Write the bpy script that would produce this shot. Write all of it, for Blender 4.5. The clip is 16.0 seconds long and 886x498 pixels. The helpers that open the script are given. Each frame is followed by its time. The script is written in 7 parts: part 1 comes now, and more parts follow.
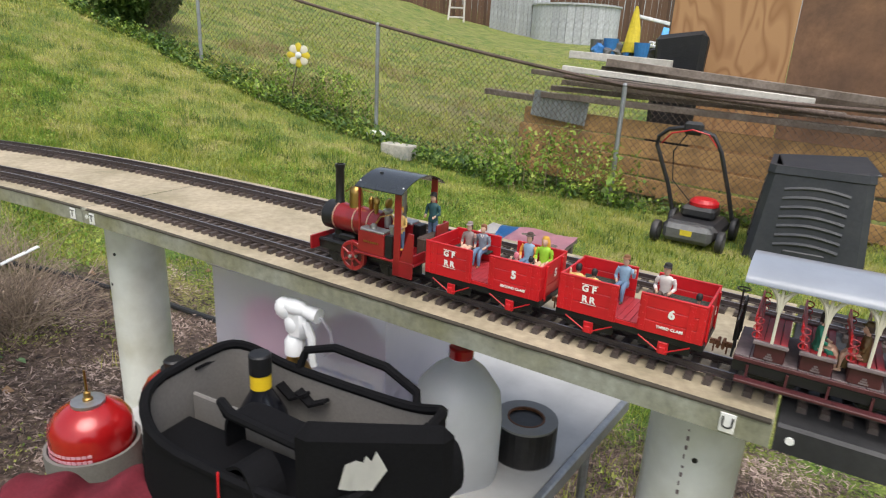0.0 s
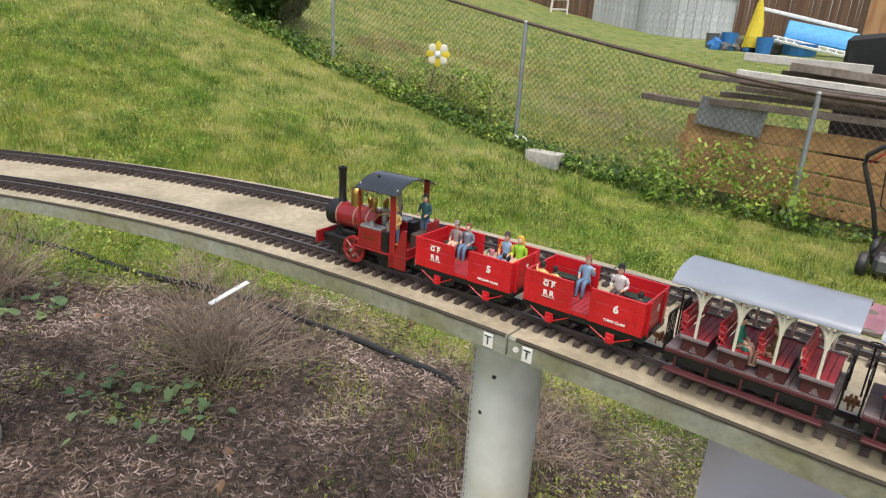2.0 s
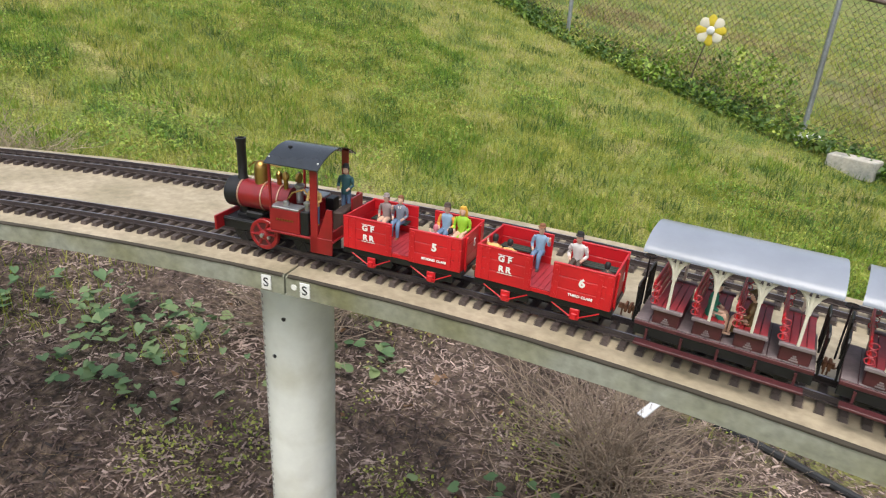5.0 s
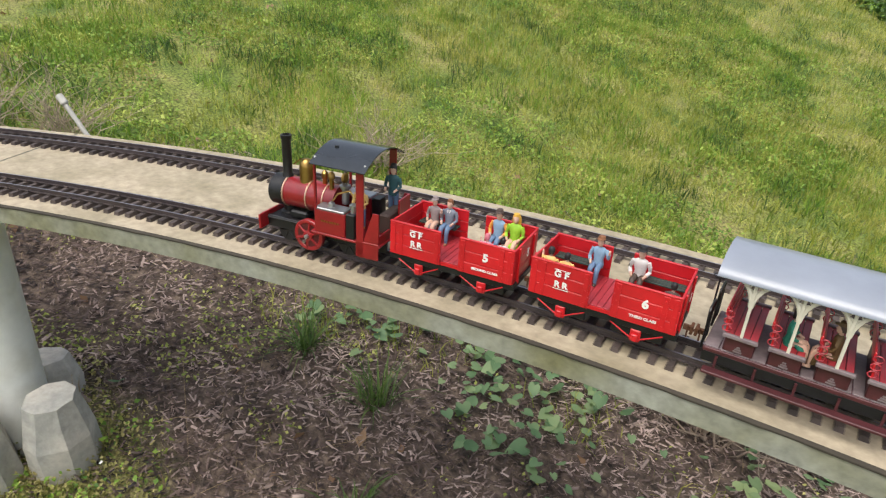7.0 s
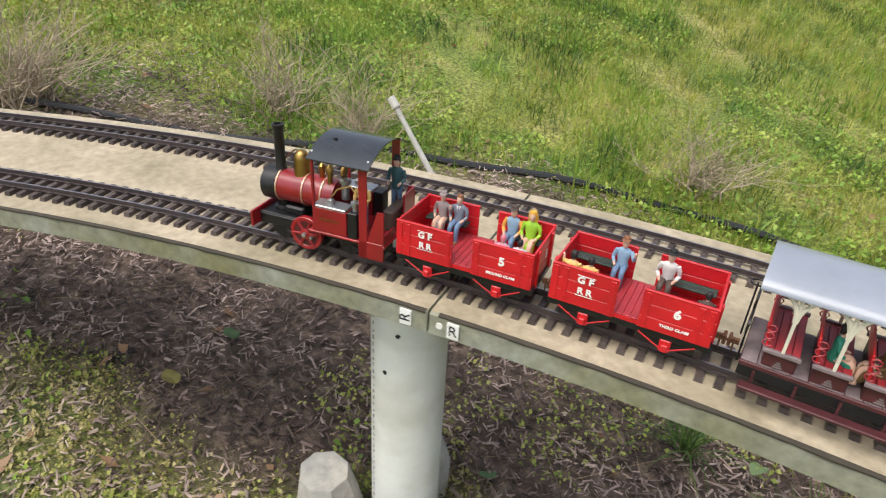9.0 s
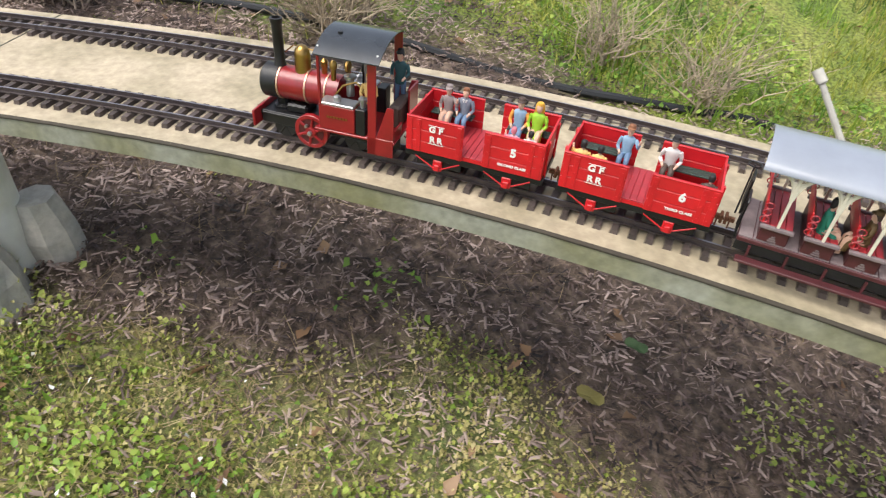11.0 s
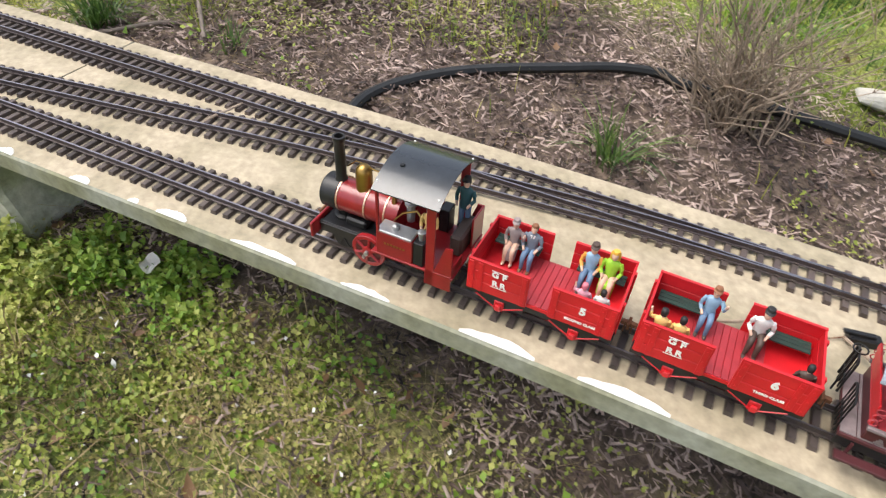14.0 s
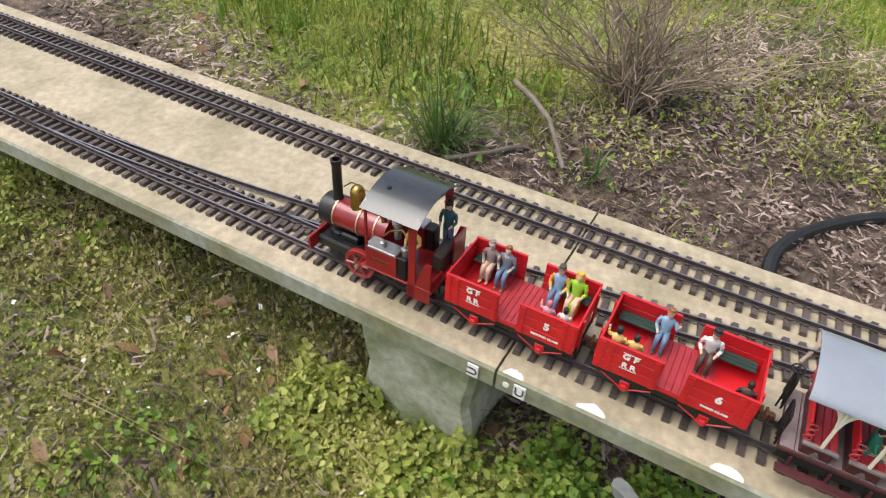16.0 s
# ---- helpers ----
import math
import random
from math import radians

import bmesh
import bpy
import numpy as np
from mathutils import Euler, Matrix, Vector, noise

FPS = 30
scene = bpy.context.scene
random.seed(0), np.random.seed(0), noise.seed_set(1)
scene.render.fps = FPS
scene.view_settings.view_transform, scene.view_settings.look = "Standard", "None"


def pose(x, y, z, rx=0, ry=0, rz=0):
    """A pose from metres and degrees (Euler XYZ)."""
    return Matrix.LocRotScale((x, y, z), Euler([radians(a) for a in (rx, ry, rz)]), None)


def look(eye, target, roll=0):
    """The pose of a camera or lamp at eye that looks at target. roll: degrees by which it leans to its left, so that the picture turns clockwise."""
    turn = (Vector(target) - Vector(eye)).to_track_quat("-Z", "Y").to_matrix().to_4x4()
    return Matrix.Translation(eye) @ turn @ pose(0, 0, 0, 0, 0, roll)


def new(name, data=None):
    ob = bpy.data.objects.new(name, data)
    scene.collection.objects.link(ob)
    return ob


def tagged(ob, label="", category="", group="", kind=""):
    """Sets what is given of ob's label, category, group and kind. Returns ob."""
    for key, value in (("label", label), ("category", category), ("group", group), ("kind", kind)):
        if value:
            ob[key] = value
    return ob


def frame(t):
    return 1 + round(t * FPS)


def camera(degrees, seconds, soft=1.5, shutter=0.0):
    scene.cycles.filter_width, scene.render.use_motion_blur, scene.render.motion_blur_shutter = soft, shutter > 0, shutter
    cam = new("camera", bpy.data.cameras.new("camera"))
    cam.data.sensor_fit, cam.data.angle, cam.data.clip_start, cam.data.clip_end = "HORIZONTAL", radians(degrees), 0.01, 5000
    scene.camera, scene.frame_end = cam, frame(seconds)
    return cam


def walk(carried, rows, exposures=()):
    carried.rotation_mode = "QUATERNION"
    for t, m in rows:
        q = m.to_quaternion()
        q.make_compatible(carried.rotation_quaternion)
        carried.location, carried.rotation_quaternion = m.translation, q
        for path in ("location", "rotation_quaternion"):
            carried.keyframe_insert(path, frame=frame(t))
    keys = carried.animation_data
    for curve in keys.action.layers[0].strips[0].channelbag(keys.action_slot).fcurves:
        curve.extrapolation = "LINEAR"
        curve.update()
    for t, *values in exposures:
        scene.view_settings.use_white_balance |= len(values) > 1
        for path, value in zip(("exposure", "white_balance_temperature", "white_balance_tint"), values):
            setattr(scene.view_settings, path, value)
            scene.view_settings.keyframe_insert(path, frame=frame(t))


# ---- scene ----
cam = camera(70.4, 16.0, soft=1.2, shutter=0.15)
CAMERA_ROWS = [
    (0.0, pose(0.5525, -1.2083, 0.4066, 71.856, -2.997, 7.196)),
    (0.5, pose(0.3269, -1.1374, 0.4286, 71.728, -2.956, 8.269)),
    (1.0, pose(0.1516, -0.9784, 0.4331, 71.124, -2.597, 9.529)),
    (1.5, pose(-0.0799, -0.8767, 0.4397, 70.591, -2.929, 13.721)),
    (2.0, pose(-0.3334, -0.8219, 0.4620, 70.710, -3.176, 14.631)),
    (2.5, pose(-0.5270, -0.7069, 0.4501, 70.643, -3.062, 14.909)),
    (3.0, pose(-0.7179, -0.5337, 0.4484, 70.443, -2.951, 15.325)),
    (3.5, pose(-0.9735, -0.4699, 0.4390, 69.446, -3.313, 18.834)),
    (6.0, pose(-2.2427, -0.2741, 0.4538, 65.249, -2.382, 37.649)),
    (6.5, pose(-2.4843, -0.2788, 0.4518, 64.302, -2.247, 44.507)),
    (7.0, pose(-2.7148, -0.3936, 0.4780, 64.412, -2.984, 48.178)),
    (7.5, pose(-2.9444, -0.4833, 0.4836, 64.367, -3.138, 49.050)),
    (8.0, pose(-3.1893, -0.5283, 0.4860, 63.637, -2.469, 53.349)),
    (10.5, pose(-4.1030, -1.1968, 0.5241, 54.664, -3.431, 71.014)),
    (11.0, pose(-4.2757, -1.3732, 0.5075, 51.558, -3.615, 73.322)),
    (11.5, pose(-4.4984, -1.5756, 0.4890, 46.836, -3.911, 77.313)),
    (12.0, pose(-4.6909, -1.8452, 0.5176, 45.943, -4.598, 78.642)),
    (12.5, pose(-4.9306, -2.0126, 0.5210, 45.154, -3.567, 81.636)),
    (13.0, pose(-5.0558, -2.1987, 0.5689, 44.716, -1.706, 88.504)),
    (13.5, pose(-5.1395, -2.4940, 0.6378, 45.213, -2.746, 92.506)),
    (14.0, pose(-5.2126, -2.7328, 0.6596, 47.678, -2.653, 96.203)),
    (14.5, pose(-5.3309, -2.9790, 0.6858, 49.297, -3.989, 98.760)),
    (15.0, pose(-5.3575, -3.2667, 0.6969, 49.792, -3.710, 101.166)),
    (15.5, pose(-5.4117, -3.5111, 0.7039, 49.994, -3.399, 101.577)),
    (16.0, pose(-5.5254, -3.7175, 0.7074, 49.817, -2.756, 100.579)),
]
walk(cam, CAMERA_ROWS, exposures=[(0.0, 0.55), (7.0, 0.60), (8.0, 0.62), (10.5, 0.80), (11.5, 0.92), (12.5, 0.92), (13.5, 0.92), (14.5, 0.80), (16.0, 0.68)])

# ---- light: bright overcast sky with a soft high sun ----
world = bpy.data.worlds.new("overcast_sky")
scene.world = world
world.use_nodes = True
nt = world.node_tree
sky = nt.nodes.new("ShaderNodeTexSky")
sky.sky_type = "NISHITA"
sky.sun_disc = False
SUN_EL, SUN_AZ = radians(64), radians(166)
sky.sun_elevation, sky.sun_rotation = SUN_EL, SUN_AZ
sky.air_density, sky.dust_density, sky.ozone_density = 1.0, 4.0, 1.0
hsv = nt.nodes.new("ShaderNodeHueSaturation")
hsv.inputs["Saturation"].default_value = 0.6
nt.links.new(sky.outputs[0], hsv.inputs["Color"])
nt.links.new(hsv.outputs[0], nt.nodes["Background"].inputs["Color"])
nt.nodes["Background"].inputs["Strength"].default_value = 0.15
sun = new("sun", bpy.data.lights.new("sun", "SUN"))
sun.data.energy, sun.data.angle, sun.data.color = 1.4, radians(45), (1.0, 0.965, 0.91)
sun.matrix_world = look((-2.0, -3.5, 8.5), (-3, 0.5, 0))

# ---- materials ----
MATS = {}


def mat(name, colour, rough=0.6, metal=0.0, vary=0.15, scale=40.0, bump=0.15, second=None, spot=0.5, spot_scale=6.0, fine=None, coat=0.0, each=0.0, island=0.0, trans=0.0, spec=0.5):
    """A procedural surface: fine grain, broad stains towards a second colour, relief, and variation from piece to piece."""
    m = bpy.data.materials.new(name)
    m.use_nodes = True
    n, l = m.node_tree.nodes, m.node_tree.links
    b = n["Principled BSDF"]
    tc = n.new("ShaderNodeTexCoord")
    src = tc.outputs["Object"]
    g = n.new("ShaderNodeTexNoise")
    g.inputs["Scale"].default_value, g.inputs["Detail"].default_value, g.inputs["Roughness"].default_value = scale, 6, 0.65
    l.new(src, g.inputs["Vector"])
    w = n.new("ShaderNodeTexNoise")
    w.inputs["Scale"].default_value, w.inputs["Detail"].default_value = spot_scale, 5
    l.new(src, w.inputs["Vector"])
    ramp = n.new("ShaderNodeMapRange")
    ramp.inputs["From Min"].default_value, ramp.inputs["From Max"].default_value = spot - 0.12, spot + 0.2
    l.new(w.outputs["Fac"], ramp.inputs["Value"])
    mix = n.new("ShaderNodeMix")
    mix.data_type = "RGBA"
    mix.inputs["A"].default_value = (*colour, 1)
    mix.inputs["B"].default_value = (*(second or [c * 0.8 for c in colour]), 1)
    l.new(ramp.outputs[0], mix.inputs["Factor"])
    val = n.new("ShaderNodeMapRange")
    val.inputs["To Min"].default_value, val.inputs["To Max"].default_value = 1 - vary, 1 + vary
    val.inputs["From Min"].default_value, val.inputs["From Max"].default_value = 0.3, 0.7
    l.new(g.outputs["Fac"], val.inputs["Value"])
    h = n.new("ShaderNodeHueSaturation")
    l.new(mix.outputs["Result"], h.inputs["Color"])
    out = val.outputs[0]
    for amount, node, sock in ((each, "ShaderNodeObjectInfo", "Random"), (island, "ShaderNodeNewGeometry", "Random Per Island")):
        if amount:
            o = n.new(node)
            mr = n.new("ShaderNodeMapRange")
            mr.inputs["To Min"].default_value, mr.inputs["To Max"].default_value = 1 - amount, 1 + amount
            l.new(o.outputs[sock], mr.inputs["Value"])
            mu = n.new("ShaderNodeMath")
            mu.operation = "MULTIPLY"
            l.new(out, mu.inputs[0])
            l.new(mr.outputs[0], mu.inputs[1])
            out = mu.outputs[0]
    l.new(out, h.inputs["Value"])
    l.new(h.outputs[0], b.inputs["Base Color"])
    b.inputs["Roughness"].default_value, b.inputs["Metallic"].default_value = rough, metal
    b.inputs["Coat Weight"].default_value = coat
    b.inputs["Specular IOR Level"].default_value = spec
    if trans:
        b.inputs["Transmission Weight"].default_value = trans
    if bump:
        bp = n.new("ShaderNodeBump")
        bp.inputs["Strength"].default_value, bp.inputs["Distance"].default_value = bump, 0.2 / scale
        l.new(g.outputs["Fac"], bp.inputs["Height"])
        l.new(bp.outputs[0], b.inputs["Normal"])
    MATS[name] = m
    return m


def leaf_mat(name, a, b_, c):
    """Leaves and blades: a colour of its own for every island, some light passing through."""
    m = bpy.data.materials.new(name)
    m.use_nodes = True
    n, l = m.node_tree.nodes, m.node_tree.links
    b = n["Principled BSDF"]
    geo = n.new("ShaderNodeNewGeometry")
    tc = n.new("ShaderNodeTexCoord")
    no = n.new("ShaderNodeTexNoise")
    no.inputs["Scale"].default_value, no.inputs["Detail"].default_value = 3.4, 6
    l.new(tc.outputs["Object"], no.inputs["Vector"])
    add = n.new("ShaderNodeMath")
    add.operation = "MULTIPLY_ADD"
    add.inputs[1].default_value = 0.55
    l.new(geo.outputs["Random Per Island"], add.inputs[0])
    off = n.new("ShaderNodeMapRange")
    off.inputs["From Min"].default_value, off.inputs["From Max"].default_value = 0.35, 0.65
    off.inputs["To Max"].default_value = 0.45
    l.new(no.outputs["Fac"], off.inputs["Value"])
    l.new(off.outputs[0], add.inputs[2])
    r = n.new("ShaderNodeValToRGB")
    r.color_ramp.elements[0].color, r.color_ramp.elements[0].position = (*a, 1), 0.1
    r.color_ramp.elements[1].color, r.color_ramp.elements[1].position = (*c, 1), 0.95
    e = r.color_ramp.elements.new(0.5)
    e.color = (*b_, 1)
    l.new(add.outputs[0], r.inputs["Fac"])
    l.new(r.outputs["Color"], b.inputs["Base Color"])
    b.inputs["Roughness"].default_value = 0.55
    t = n.new("ShaderNodeBsdfTranslucent")
    l.new(r.outputs["Color"], t.inputs["Color"])
    mx = n.new("ShaderNodeMixShader")
    mx.inputs[0].default_value = 0.3
    l.new(b.outputs[0], mx.inputs[1])
    l.new(t.outputs[0], mx.inputs[2])
    l.new(mx.outputs[0], n["Material Output"].inputs["Surface"])
    MATS[name] = m
    return m


mat("deck_top", (0.40, 0.335, 0.235), 0.75, vary=0.24, scale=55, second=(0.25, 0.215, 0.135), spot=0.52, spot_scale=7, bump=0.2)
mat("deck_side", (0.27, 0.275, 0.225), 0.8, vary=0.25, scale=60, second=(0.17, 0.165, 0.08), spot=0.5, spot_scale=6, bump=0.2)
mat("black_deck", (0.018, 0.018, 0.02), 0.6, vary=0.3, scale=50, second=(0.05, 0.05, 0.05), spot=0.6)
mat("joint_dirt", (0.05, 0.042, 0.03), 0.95)
mat("white_paint", (0.75, 0.75, 0.72), 0.7, vary=0.08, scale=80, second=(0.6, 0.58, 0.5), spot=0.6, spot_scale=20)
mat("tie_plastic", (0.075, 0.055, 0.05), 0.6, vary=0.25, scale=90, each=0.35, second=(0.055, 0.045, 0.035), spot=0.55, spot_scale=30)
mat("rail_metal", (0.085, 0.07, 0.072), 0.45, 0.5, vary=0.2, scale=120, second=(0.09, 0.07, 0.06), spot=0.55, spot_scale=15)
mat("rail_head", (0.34, 0.32, 0.34), 0.3, 0.9, vary=0.2, scale=100)
mat("pvc", (0.70, 0.71, 0.66), 0.45, vary=0.06, scale=22, second=(0.50, 0.49, 0.40), spot=0.56, spot_scale=7, bump=0.05)
mat("concrete", (0.46, 0.43, 0.37), 0.9, vary=0.18, scale=45, second=(0.24, 0.25, 0.23), spot=0.5, spot_scale=8, bump=0.5)
mat("mossy_concrete", (0.44, 0.43, 0.36), 0.9, vary=0.28, scale=45, second=(0.15, 0.19, 0.07), spot=0.46, spot_scale=7, bump=0.5)
mat("red_paint", (0.55, 0.012, 0.018), 0.38, vary=0.09, scale=70, second=(0.36, 0.01, 0.015), bump=0.05)
mat("loco_red", (0.27, 0.010, 0.014), 0.32, vary=0.12, scale=70, second=(0.13, 0.008, 0.01), bump=0.05, coat=0.3)
mat("plank_red", (0.36, 0.03, 0.04), 0.5, vary=0.16, scale=70, second=(0.28, 0.018, 0.022), bump=0.1)
mat("maroon_wood", (0.075, 0.017, 0.02), 0.5, vary=0.25, scale=60, second=(0.05, 0.012, 0.013), bump=0.1)
mat("grey_plank", (0.20, 0.16, 0.16), 0.7, vary=0.25, scale=60, second=(0.13, 0.09, 0.095), bump=0.2)
mat("black_metal", (0.012, 0.012, 0.013), 0.42, 0.2, vary=0.3, scale=60, second=(0.03, 0.026, 0.024), spot=0.6)
mat("wheel_dark", (0.07, 0.008, 0.009), 0.5, vary=0.2, scale=60)
mat("brass", (0.42, 0.26, 0.08), 0.32, 1.0, vary=0.15, scale=60)
mat("band_metal", (0.62, 0.42, 0.30), 0.35, 0.7, vary=0.1, scale=60)
mat("steel_lid", (0.42, 0.42, 0.42), 0.35, 0.8, vary=0.15, scale=60)
mat("roof_paint", (0.026, 0.031, 0.037), 0.22, 0.0, vary=0.2, scale=40, coat=0.2, bump=0.03)
mat("coach_roof", (0.26, 0.285, 0.33), 0.35, 0.0, vary=0.06, scale=30, coat=0.4, bump=0.03)
mat("cream_paint", (0.66, 0.62, 0.50), 0.5, vary=0.08, scale=60)
mat("green_seat", (0.016, 0.045, 0.036), 0.5, vary=0.15, scale=60)
mat("letter_white", (0.8, 0.79, 0.74), 0.5, vary=0.04)
mat("rust", (0.16, 0.07, 0.035), 0.75, 0.2, vary=0.3, scale=80)
mat("soil", (0.062, 0.046, 0.034), 0.95, vary=0.35, scale=30, second=(0.032, 0.024, 0.018), spot=0.5, spot_scale=4, bump=0.6)
for nm, c in (("skin", (0.62, 0.40, 0.29)), ("hair_dark", (0.012, 0.01, 0.01)), ("hair_yellow", (0.7, 0.40, 0.05)), ("suit_grey", (0.17, 0.19, 0.23)),
              ("dress_grey", (0.26, 0.21, 0.20)), ("shirt_white", (0.66, 0.63, 0.60)), ("denim", (0.12, 0.19, 0.30)), ("lime", (0.28, 0.52, 0.03)),
              ("orange", (0.72, 0.32, 0.06)), ("teal", (0.02, 0.20, 0.13)), ("brown_coat", (0.12, 0.072, 0.025)), ("pink", (0.6, 0.30, 0.36)), ("brown", (0.07, 0.045, 0.035)), ("brown_hair", (0.22, 0.09, 0.04)), ("pink_hair", (0.55, 0.16, 0.2)), ("denim_light", (0.22, 0.34, 0.46)), ("pale_yellow", (0.72, 0.47, 0.16)), ("teal_dark", (0.02, 0.075, 0.085))):
    mat(nm, c, 0.6, vary=0.08, scale=150, bump=0.05)


# ---- mesh helpers ----
def finish(name, bm, material, smooth=False):
    me = bpy.data.meshes.new(name)
    bmesh.ops.recalc_face_normals(bm, faces=bm.faces)
    if smooth:
        for f_ in bm.faces:
            f_.smooth = True
    bm.to_mesh(me)
    bm.free()
    for k in (material if isinstance(material, (list, tuple)) else [material]):
        me.materials.append(MATS[k])
    if smooth:
        me.set_sharp_from_angle(angle=radians(40))
    return me


def part(name, bm, material, parent=None, label="", smooth=False, at=None):
    ob = new(name, finish(name, bm, material, smooth))
    if parent is not None:
        ob.parent = parent
    if at is not None:
        ob.matrix_basis = at
    if label:
        tagged(ob, label)
    return ob


def box(bm, x0, x1, y0, y1, z0, z1, bevel=0.0, mi=0, m=None):
    r = bmesh.ops.create_cube(bm, size=1.0)
    bmesh.ops.transform(bm, verts=r["verts"], matrix=Matrix.LocRotScale(((x0 + x1) / 2, (y0 + y1) / 2, (z0 + z1) / 2), None, (abs(x1 - x0), abs(y1 - y0), abs(z1 - z0))))
    vs = r["verts"]
    if bevel:
        es = list({e for v in vs for e in v.link_edges})
        nv = bmesh.ops.bevel(bm, geom=es, offset=bevel, segments=1, affect="EDGES")
        vs = list({v for f_ in nv["faces"] for v in f_.verts} | {v for v in vs if v.is_valid})
    fs = {f_ for v in vs for f_ in v.link_faces}
    for f_ in fs:
        f_.material_index = mi
    if m is not None:
        bmesh.ops.transform(bm, verts=vs, matrix=m)
    return vs


def tube(bm, a, b, r0, r1=None, seg=10, mi=0, caps=True):
    a, b = Vector(a), Vector(b)
    d = b - a
    m = Matrix.Translation((a + b) / 2) @ d.to_track_quat("Z", "Y").to_matrix().to_4x4()
    r = bmesh.ops.create_cone(bm, cap_ends=caps, segments=seg, radius1=r0, radius2=r0 if r1 is None else r1, depth=d.length, matrix=m)
    for f_ in {f_ for v in r["verts"] for f_ in v.link_faces}:
        f_.material_index = mi
    return r["verts"]


def ball(bm, c, r, sx=1, sy=1, sz=1, mi=0, seg=10, m=None):
    q = Matrix.Translation(c) @ Matrix.Diagonal((sx, sy, sz, 1))
    if m is not None:
        q = m @ q
    v = bmesh.ops.create_uvsphere(bm, u_segments=seg, v_segments=max(5, seg // 2 + 1), radius=r, matrix=q)["verts"]
    for f_ in {f_ for k in v for f_ in k.link_faces}:
        f_.material_index = mi
    return v


def lathe(bm, profile, seg=20, m=None, mi=0):
    """A turned shape from (radius, height) pairs."""
    rings = []
    for r, z in profile:
        rings.append([bm.verts.new((r * math.cos(2 * math.pi * k / seg), r * math.sin(2 * math.pi * k / seg), z)) for k in range(seg)])
    for a, b in zip(rings, rings[1:]):
        for k in range(seg):
            bm.faces.new((a[k], a[(k + 1) % seg], b[(k + 1) % seg], b[k])).material_index = mi
    for ring in (rings[0], rings[-1]):
        bm.faces.new(ring).material_index = mi
    vs = [v for r in rings for v in r]
    if m is not None:
        bmesh.ops.transform(bm, verts=vs, matrix=m)
    return vs


def ribbon(bm, pts, r, seg=7, mi=0):
    """A bent tube along points."""
    pts = [Vector(p) for p in pts]
    rings = []
    for i, p in enumerate(pts):
        d = (pts[min(i + 1, len(pts) - 1)] - pts[max(i - 1, 0)]).normalized()
        q = d.to_track_quat("Z", "Y")
        rr = r[i] if isinstance(r, (list, tuple)) else r
        rings.append([bm.verts.new(p + q @ Vector((rr * math.cos(2 * math.pi * k / seg), rr * math.sin(2 * math.pi * k / seg), 0))) for k in range(seg)])
    for a, b in zip(rings, rings[1:]):
        for k in range(seg):
            bm.faces.new((a[k], a[(k + 1) % seg], b[(k + 1) % seg], b[k])).material_index = mi
    for ring in (rings[0], rings[-1]):
        bm.faces.new(ring).material_index = mi


def thing(name, label, category, m=None, group="", kind=""):
    ob = tagged(new(name), label, category, group, kind)
    ob.empty_display_size = 0.05
    if m is not None:
        ob.matrix_basis = m
    return ob


def raw(name, verts, faces, material, smooth=False):
    """One object from arrays of triangles or quads."""
    me = bpy.data.meshes.new(name)
    faces = np.asarray(faces)
    k = faces.shape[1]
    me.vertices.add(len(verts))
    me.vertices.foreach_set("co", np.asarray(verts, np.float32).ravel())
    me.loops.add(faces.size)
    me.loops.foreach_set("vertex_index", faces.astype(np.int32).ravel())
    me.polygons.add(len(faces))
    me.polygons.foreach_set("loop_start", np.arange(0, faces.size, k, dtype=np.int32))
    me.polygons.foreach_set("loop_total", np.full(len(faces), k, np.int32))
    me.update(calc_edges=True)
    me.materials.append(MATS[material])
    if smooth:
        me.polygons.foreach_set("use_smooth", np.ones(len(faces), bool))
    return new(name, me)


# ---- the railway's line: a curve of about 4 m radius that runs out into a straight ----
STEP = 0.01
LINE_S = np.arange(-4, 12, STEP)
CURV = np.interp(LINE_S, np.arange(-3, 9.01, 1.0), [-0.047, -0.047, -0.047, 0.0275, 0.2829, 0.2839, 0.2322, 0.2551, 0.263, 0.2471, 0.0948, 0.006, -0.0096])
ZERO = int(np.searchsorted(LINE_S, -1e-9))
HEAD = np.cumsum(CURV) * STEP
HEAD = HEAD - HEAD[ZERO] + radians(155)
LINE_X, LINE_Y = np.cumsum(np.cos(HEAD)) * STEP, np.cumsum(np.sin(HEAD)) * STEP
LINE_X, LINE_Y = LINE_X - LINE_X[ZERO], LINE_Y - LINE_Y[ZERO]
TRACK_V = -0.007     # the first track lies a little nearer to the front edge than the line
BACK = 0.2656          # the second track's distance from the first
DECK_F, DECK_B, DECK_T = -0.0935, 0.360, 0.036
RAIL_TOP = 0.017
JOINTS = [-3.2, -1.02, 0.44, 2.49, 4.55, 6.59, 8.50, 10.6]


def spot(s, v=0.0, h=0.0):
    a = float(np.interp(s, LINE_S, HEAD))
    return Vector((float(np.interp(s, LINE_S, LINE_X)) + v * math.sin(a), float(np.interp(s, LINE_S, LINE_Y)) - v * math.cos(a), h))


def turn(s):
    return float(np.interp(s, LINE_S, HEAD))


def on_line(s, v=0.0, h=0.0, extra=0.0):
    """A pose on the line: x along the travel, y to its left, z up."""
    p = spot(s, v, h)
    return pose(*p, 0, 0, math.degrees(turn(s)) + extra)


